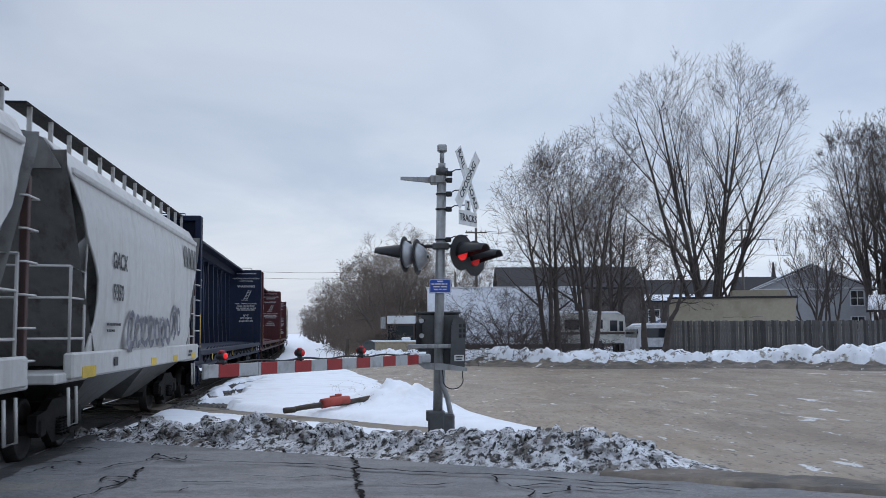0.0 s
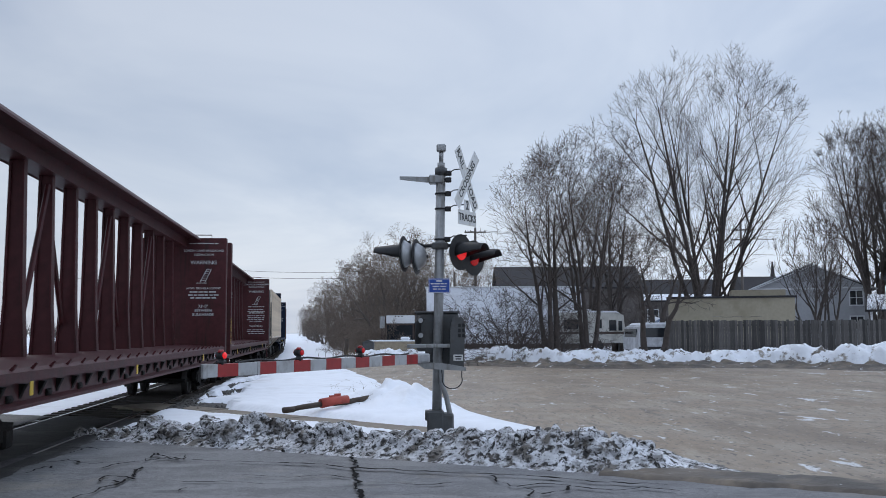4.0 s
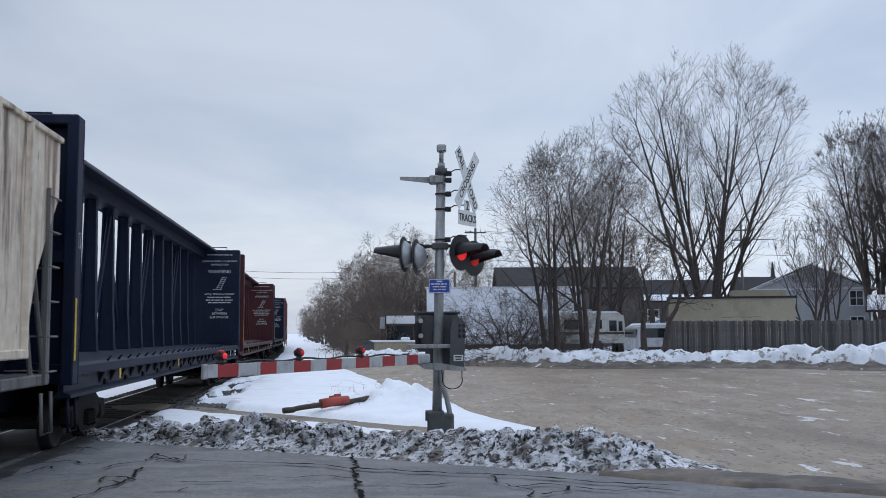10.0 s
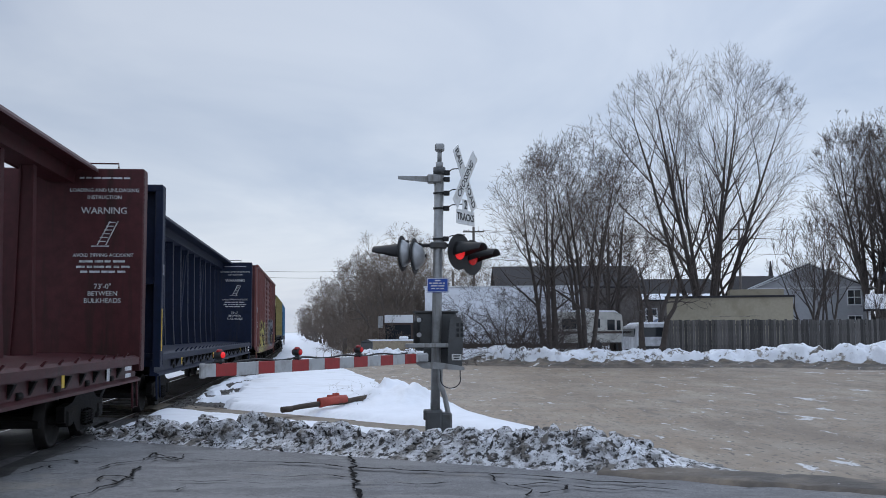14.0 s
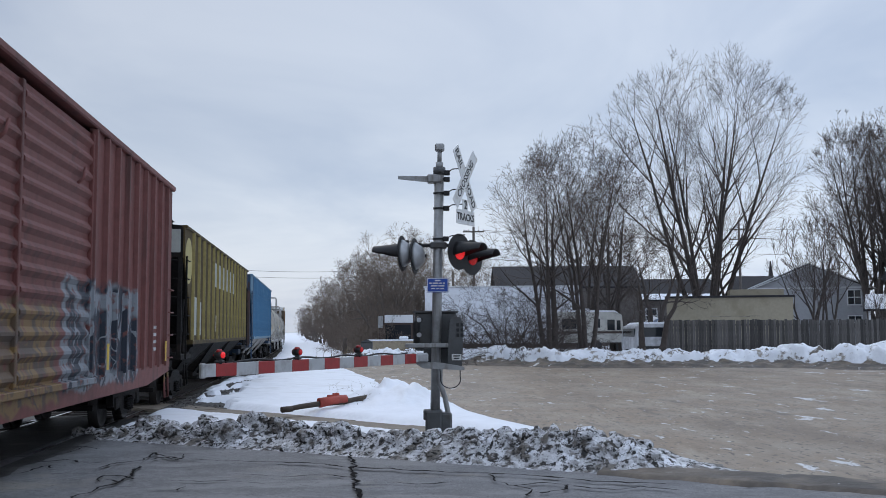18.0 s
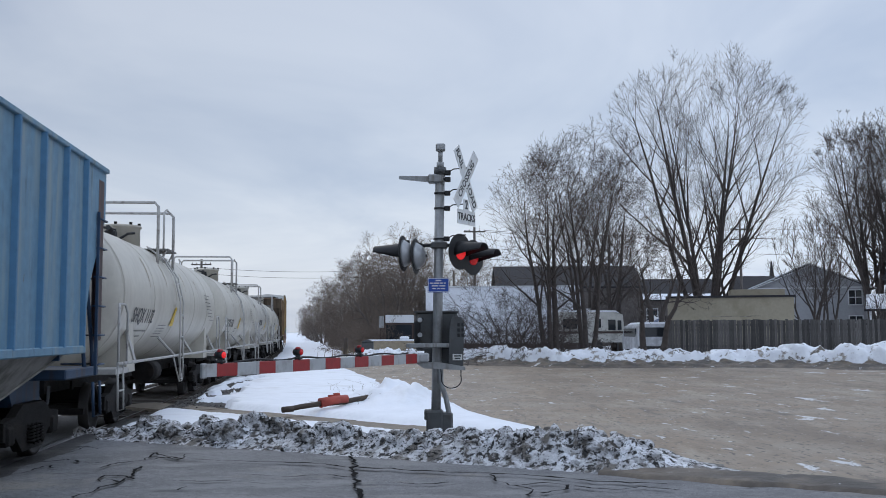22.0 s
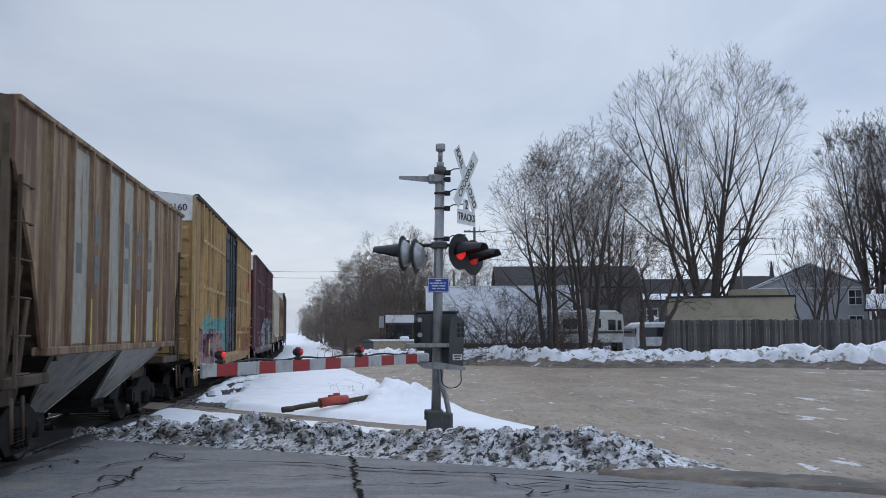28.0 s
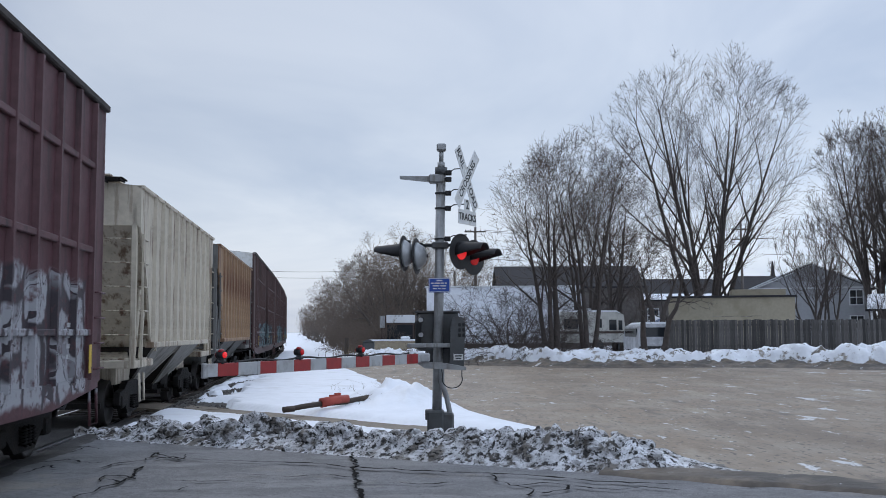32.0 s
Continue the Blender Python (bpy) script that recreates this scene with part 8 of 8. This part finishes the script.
for x in (-0.5, 0.35):
    part("wheel", Shape(True).tube([(x, -1.16, 0.35), (x, -0.92, 0.35)], 0.34, 20), M["black"], rv)
for x in (-1.7, 1.7):
    part("jack", Shape().box(x - 0.05, x + 0.05, -0.8, -0.7, -0.35, 0.56), M["casing"], rv)

van = thing("parked_van", "parked silver van covered with frost and snow", "van", m=pose(11.35, 54.6, 0.33))
part("body", Shape().prism([(-0.98, 0.35), (0.98, 0.35), (1.0, 0.95), (0.88, 1.62), (0.6, 1.74), (-0.6, 1.74), (-0.88, 1.62), (-1.0, 0.95)], "y", -2.2, 2.2), M["van"], van)
part("windscreen", Shape().prism([(-0.8, 1.05), (0.8, 1.05), (0.7, 1.55), (-0.7, 1.55)], "y", -2.22, -2.19), M["glass"], van)
part("side_window", Shape().box(-0.985, -0.93, -1.6, 1.8, 1.05, 1.5), M["glass"], van)
snow_cap(van, Shape().prism([(-0.7, 1.73), (0.7, 1.73), (0.5, 1.84), (-0.5, 1.84)], "y", -2.1, 2.1))
part("bumper", Shape().box(-0.95, 0.95, -2.3, -2.18, 0.35, 0.55, 0.03), M["black"], van)
for x in (-0.7, 0.7):
    part("headlight", Shape().box(x - 0.18, x + 0.18, -2.225, -2.19, 0.7, 0.88, 0.02), M["trim"], van)
    for y in (-1.4, 1.4):
        part("wheel", Shape(True).tube([(x * 1.35, y, 0.33), (x * 1.1, y, 0.33)], 0.33, 18), M["black"], van)

boat = thing("tarp_covered_boat", "boat under a blue tarp with snow on top", "boat", m=pose(13.6, 62.5, 0.45))
part("tarp", Shape(True).loft([[(-1.1 * w, y, 0.7), (-0.9 * w, y, 1.5 * h), (0, y, 2.1 * h), (0.9 * w, y, 1.5 * h), (1.1 * w, y, 0.7)] for y, w, h in ((-2.4, 0.5, 0.8), (-1.2, 0.95, 0.97), (0.5, 1, 1), (2.2, 0.95, 0.9))]), M["tarp"], boat)
snow_cap(boat, Shape(True).loft([[(-0.5 * w, y, 1.86 * h), (0, y, 2.2 * h), (0.5 * w, y, 1.86 * h)] for y, w, h in ((-2.0, 0.7, 0.88), (0.5, 1, 1), (2.0, 0.95, 0.92))]))
part("hull", Shape().prism([(-0.9, 0.7), (0.9, 0.7), (0.5, 0.2), (-0.5, 0.2)], "y", -2.2, 2.2), M["white"], boat)
part("cradle", Shape().box(-0.8, 0.8, -1.5, -1.3, -0.4, 0.3).box(-0.8, 0.8, 1.3, 1.5, -0.4, 0.3), M["log"], boat)

loader = thing("truck_box", "dark open truck box with white header on a trailer", "truck", m=pose(-3.3, 66.0, 0.0))
part("box_shell", Shape().box(-1.0, 1.28, 0.0, 0.06, 1.12, 2.5).box(-1.06, -1.0, 0, 3.6, 1.12, 2.85).box(1.22, 1.28, 0, 3.6, 1.12, 2.85).box(-1.0, 1.22, 3.5, 3.6, 1.12, 2.85), M["brown"], loader)
part("dark_opening", Shape().box(-0.62, 1.1, -0.03, 0.0, 1.2, 2.2), M["glass"], loader)
part("header", Shape().box(-0.68, 1.25, -0.08, 0.1, 2.32, 2.86, 0.03), M["trim"], loader, "white header panel")
for x in (-0.1, 0.12, 0.34):
    part("marker_lamp", Shape().box(x, x + 0.1, -0.1, -0.08, 2.76, 2.82), M["brown"], loader)
part("side_mirror_board", Shape().box(-1.12, -0.78, -0.1, -0.06, 2.0, 2.8), M["galv"], loader)
part("deck", Shape().box(-1.7, 1.6, -1.9, 3.6, 1.0, 1.12, 0.02), M["tan_wall"], loader)
part("apron", Shape().box(-1.68, 1.58, -1.88, -1.82, 0.25, 1.0), M["tan_wall"], loader)
part("apron", Shape().box(-1.68, -1.62, -1.82, 3.5, 0.25, 1.0), M["tan_wall"], loader)
snow_cap(loader, Shape().box(-1.72, 1.62, -1.92, -0.1, 1.122, 1.21, 0.03).box(0.35, 0.95, -1.5, -0.4, 1.2, 1.42, 0.08))
for x in (-1.3, 1.2):
    for y in (0.2, 2.6):
        part("wheel", Shape(True).tube([(x - 0.12, y, 0.45), (x + 0.12, y, 0.45)], 0.48, 18), M["black"], loader)
    part("leg", Shape().box(x - 0.06, x + 0.06, -1.7, -1.58, -0.1, 1.0), M["casing"], loader)
post = thing("relay_case", "small grey trackside relay case in snow", "cabinet", m=pose(-4.75, 60.5, -0.05))
part("case", Shape().box(-0.35, 0.35, -0.3, 0.3, 0.25, 1.15, 0.03), M["casing"], post)
part("case_roof", Shape().prism([(-0.4, 1.15), (0.4, 1.15), (0.0, 1.32)], "y", -0.35, 0.35), M["casing"], post)
part("leg", Shape().box(-0.3, -0.2, -0.1, 0.1, -0.1, 0.25).box(0.2, 0.3, -0.1, 0.1, -0.1, 0.25), M["casing"], post)
stump = thing("timber_post", "short dark timber post beside the trees", "post", m=pose(-6.9, 68, -0.1))
part("stem", Shape(True).tube([(0, 0, 0), (0.05, 0, 1.4)], 0.16, 9, 0.13), M["log"], stump)


# ---- utility poles and wires ----
def utility_pole(x, y, h, arms):
    p = thing("utility_pole", "tall weathered wooden utility pole with crossarm", "utility pole", "utility poles", pose(x, y, 0))
    part("stem", Shape(True).tube([(0, 0, -0.2), (0, 0, h)], 0.17, 12, 0.11), M["pole"], p)
    for z in arms:
        a = part("crossarm", Shape().box(-1.0, 1.0, -0.16, -0.06, z, z + 0.12), M["pole"], p)
        for k in (-0.9, -0.45, 0.45, 0.9):
            part("insulator", Shape(True).tube([(k, -0.11, z + 0.12), (k, -0.11, z + 0.26)], 0.04, 8, 0.025), M["casing"], a)
    part("transformer", Shape(True).tube([(0.32, -0.1, h - 2.6), (0.32, -0.1, h - 1.7)], 0.24, 14), M["casing"], p)
    return p


utility_pole(30.6, 100, 12.8, (12.0, 11.0))
utility_pole(2.85, 90, 11.4, (10.9,))
utility_pole(-24.0, 96, 9.0, (8.4,))
utility_pole(0.95, 95, 7.6, ())
wires = thing("overhead_wires", "thin dark overhead wires between the poles", "wire")


def wire(a, b, sag):
    a, b = Vector(a), Vector(b)
    part("wire", Shape().tube([a.lerp(b, w) - Vector((0, 0, sag * 4 * w * (1 - w))) for w in steps(0, 1, 16)], 0.016, 4), M["wire"], wires)


for dz, off in ((0.0, -0.9), (0.0, 0.9), (-1.6, 0.0), (-2.6, 0.0)):
    wire((2.85 + off, 90, 11.1 + dz), (30.6 + off, 100, 12.2 + dz), 0.6)
wire((-24.0, 96, 8.2), (2.85, 90, 8.2), 0.7)
wire((-24.0, 96, 7.6), (2.85, 90, 7.6), 0.7)
wire((-70, 120, 8.4), (-24.0, 96, 8.2), 0.7)
wire((30.6, 100, 12.2), (75, 92, 12.5), 0.7)
wire((30.6, 100, 9.6), (75, 92, 9.8), 0.7)


# ---- what moves: every car of the train runs along the line, its wheels rolling while they pass near ----
def motions():
    place = {}
    for car, s in CARS:
        place[car.name] = s
        walk(car, [(t, line_pose(s - run(t))) for t in range(33)])
    for ws, car in ROLLERS:
        s, base = place[car.name], ws.location.copy()
        ticks = [k / FPS for k in range(0, 961) if 2.0 < s - run(k / FPS) < 44.0]
        if not ticks:
            continue
        at = lambda t: Matrix.Translation(base) @ Matrix.Rotation(run(t) / 0.42, 4, "X")
        rows = [(t, at(t)) for t in ticks]
        if ticks[0] > 0.5:
            rows = [(0.0, at(ticks[0])), (ticks[0] - 1 / FPS, at(ticks[0]))] + rows
        if ticks[-1] < 31.5:
            rows += [(ticks[-1] + 1 / FPS, at(ticks[-1])), (32.0, at(ticks[-1]))]
        walk(ws, rows)


motions()
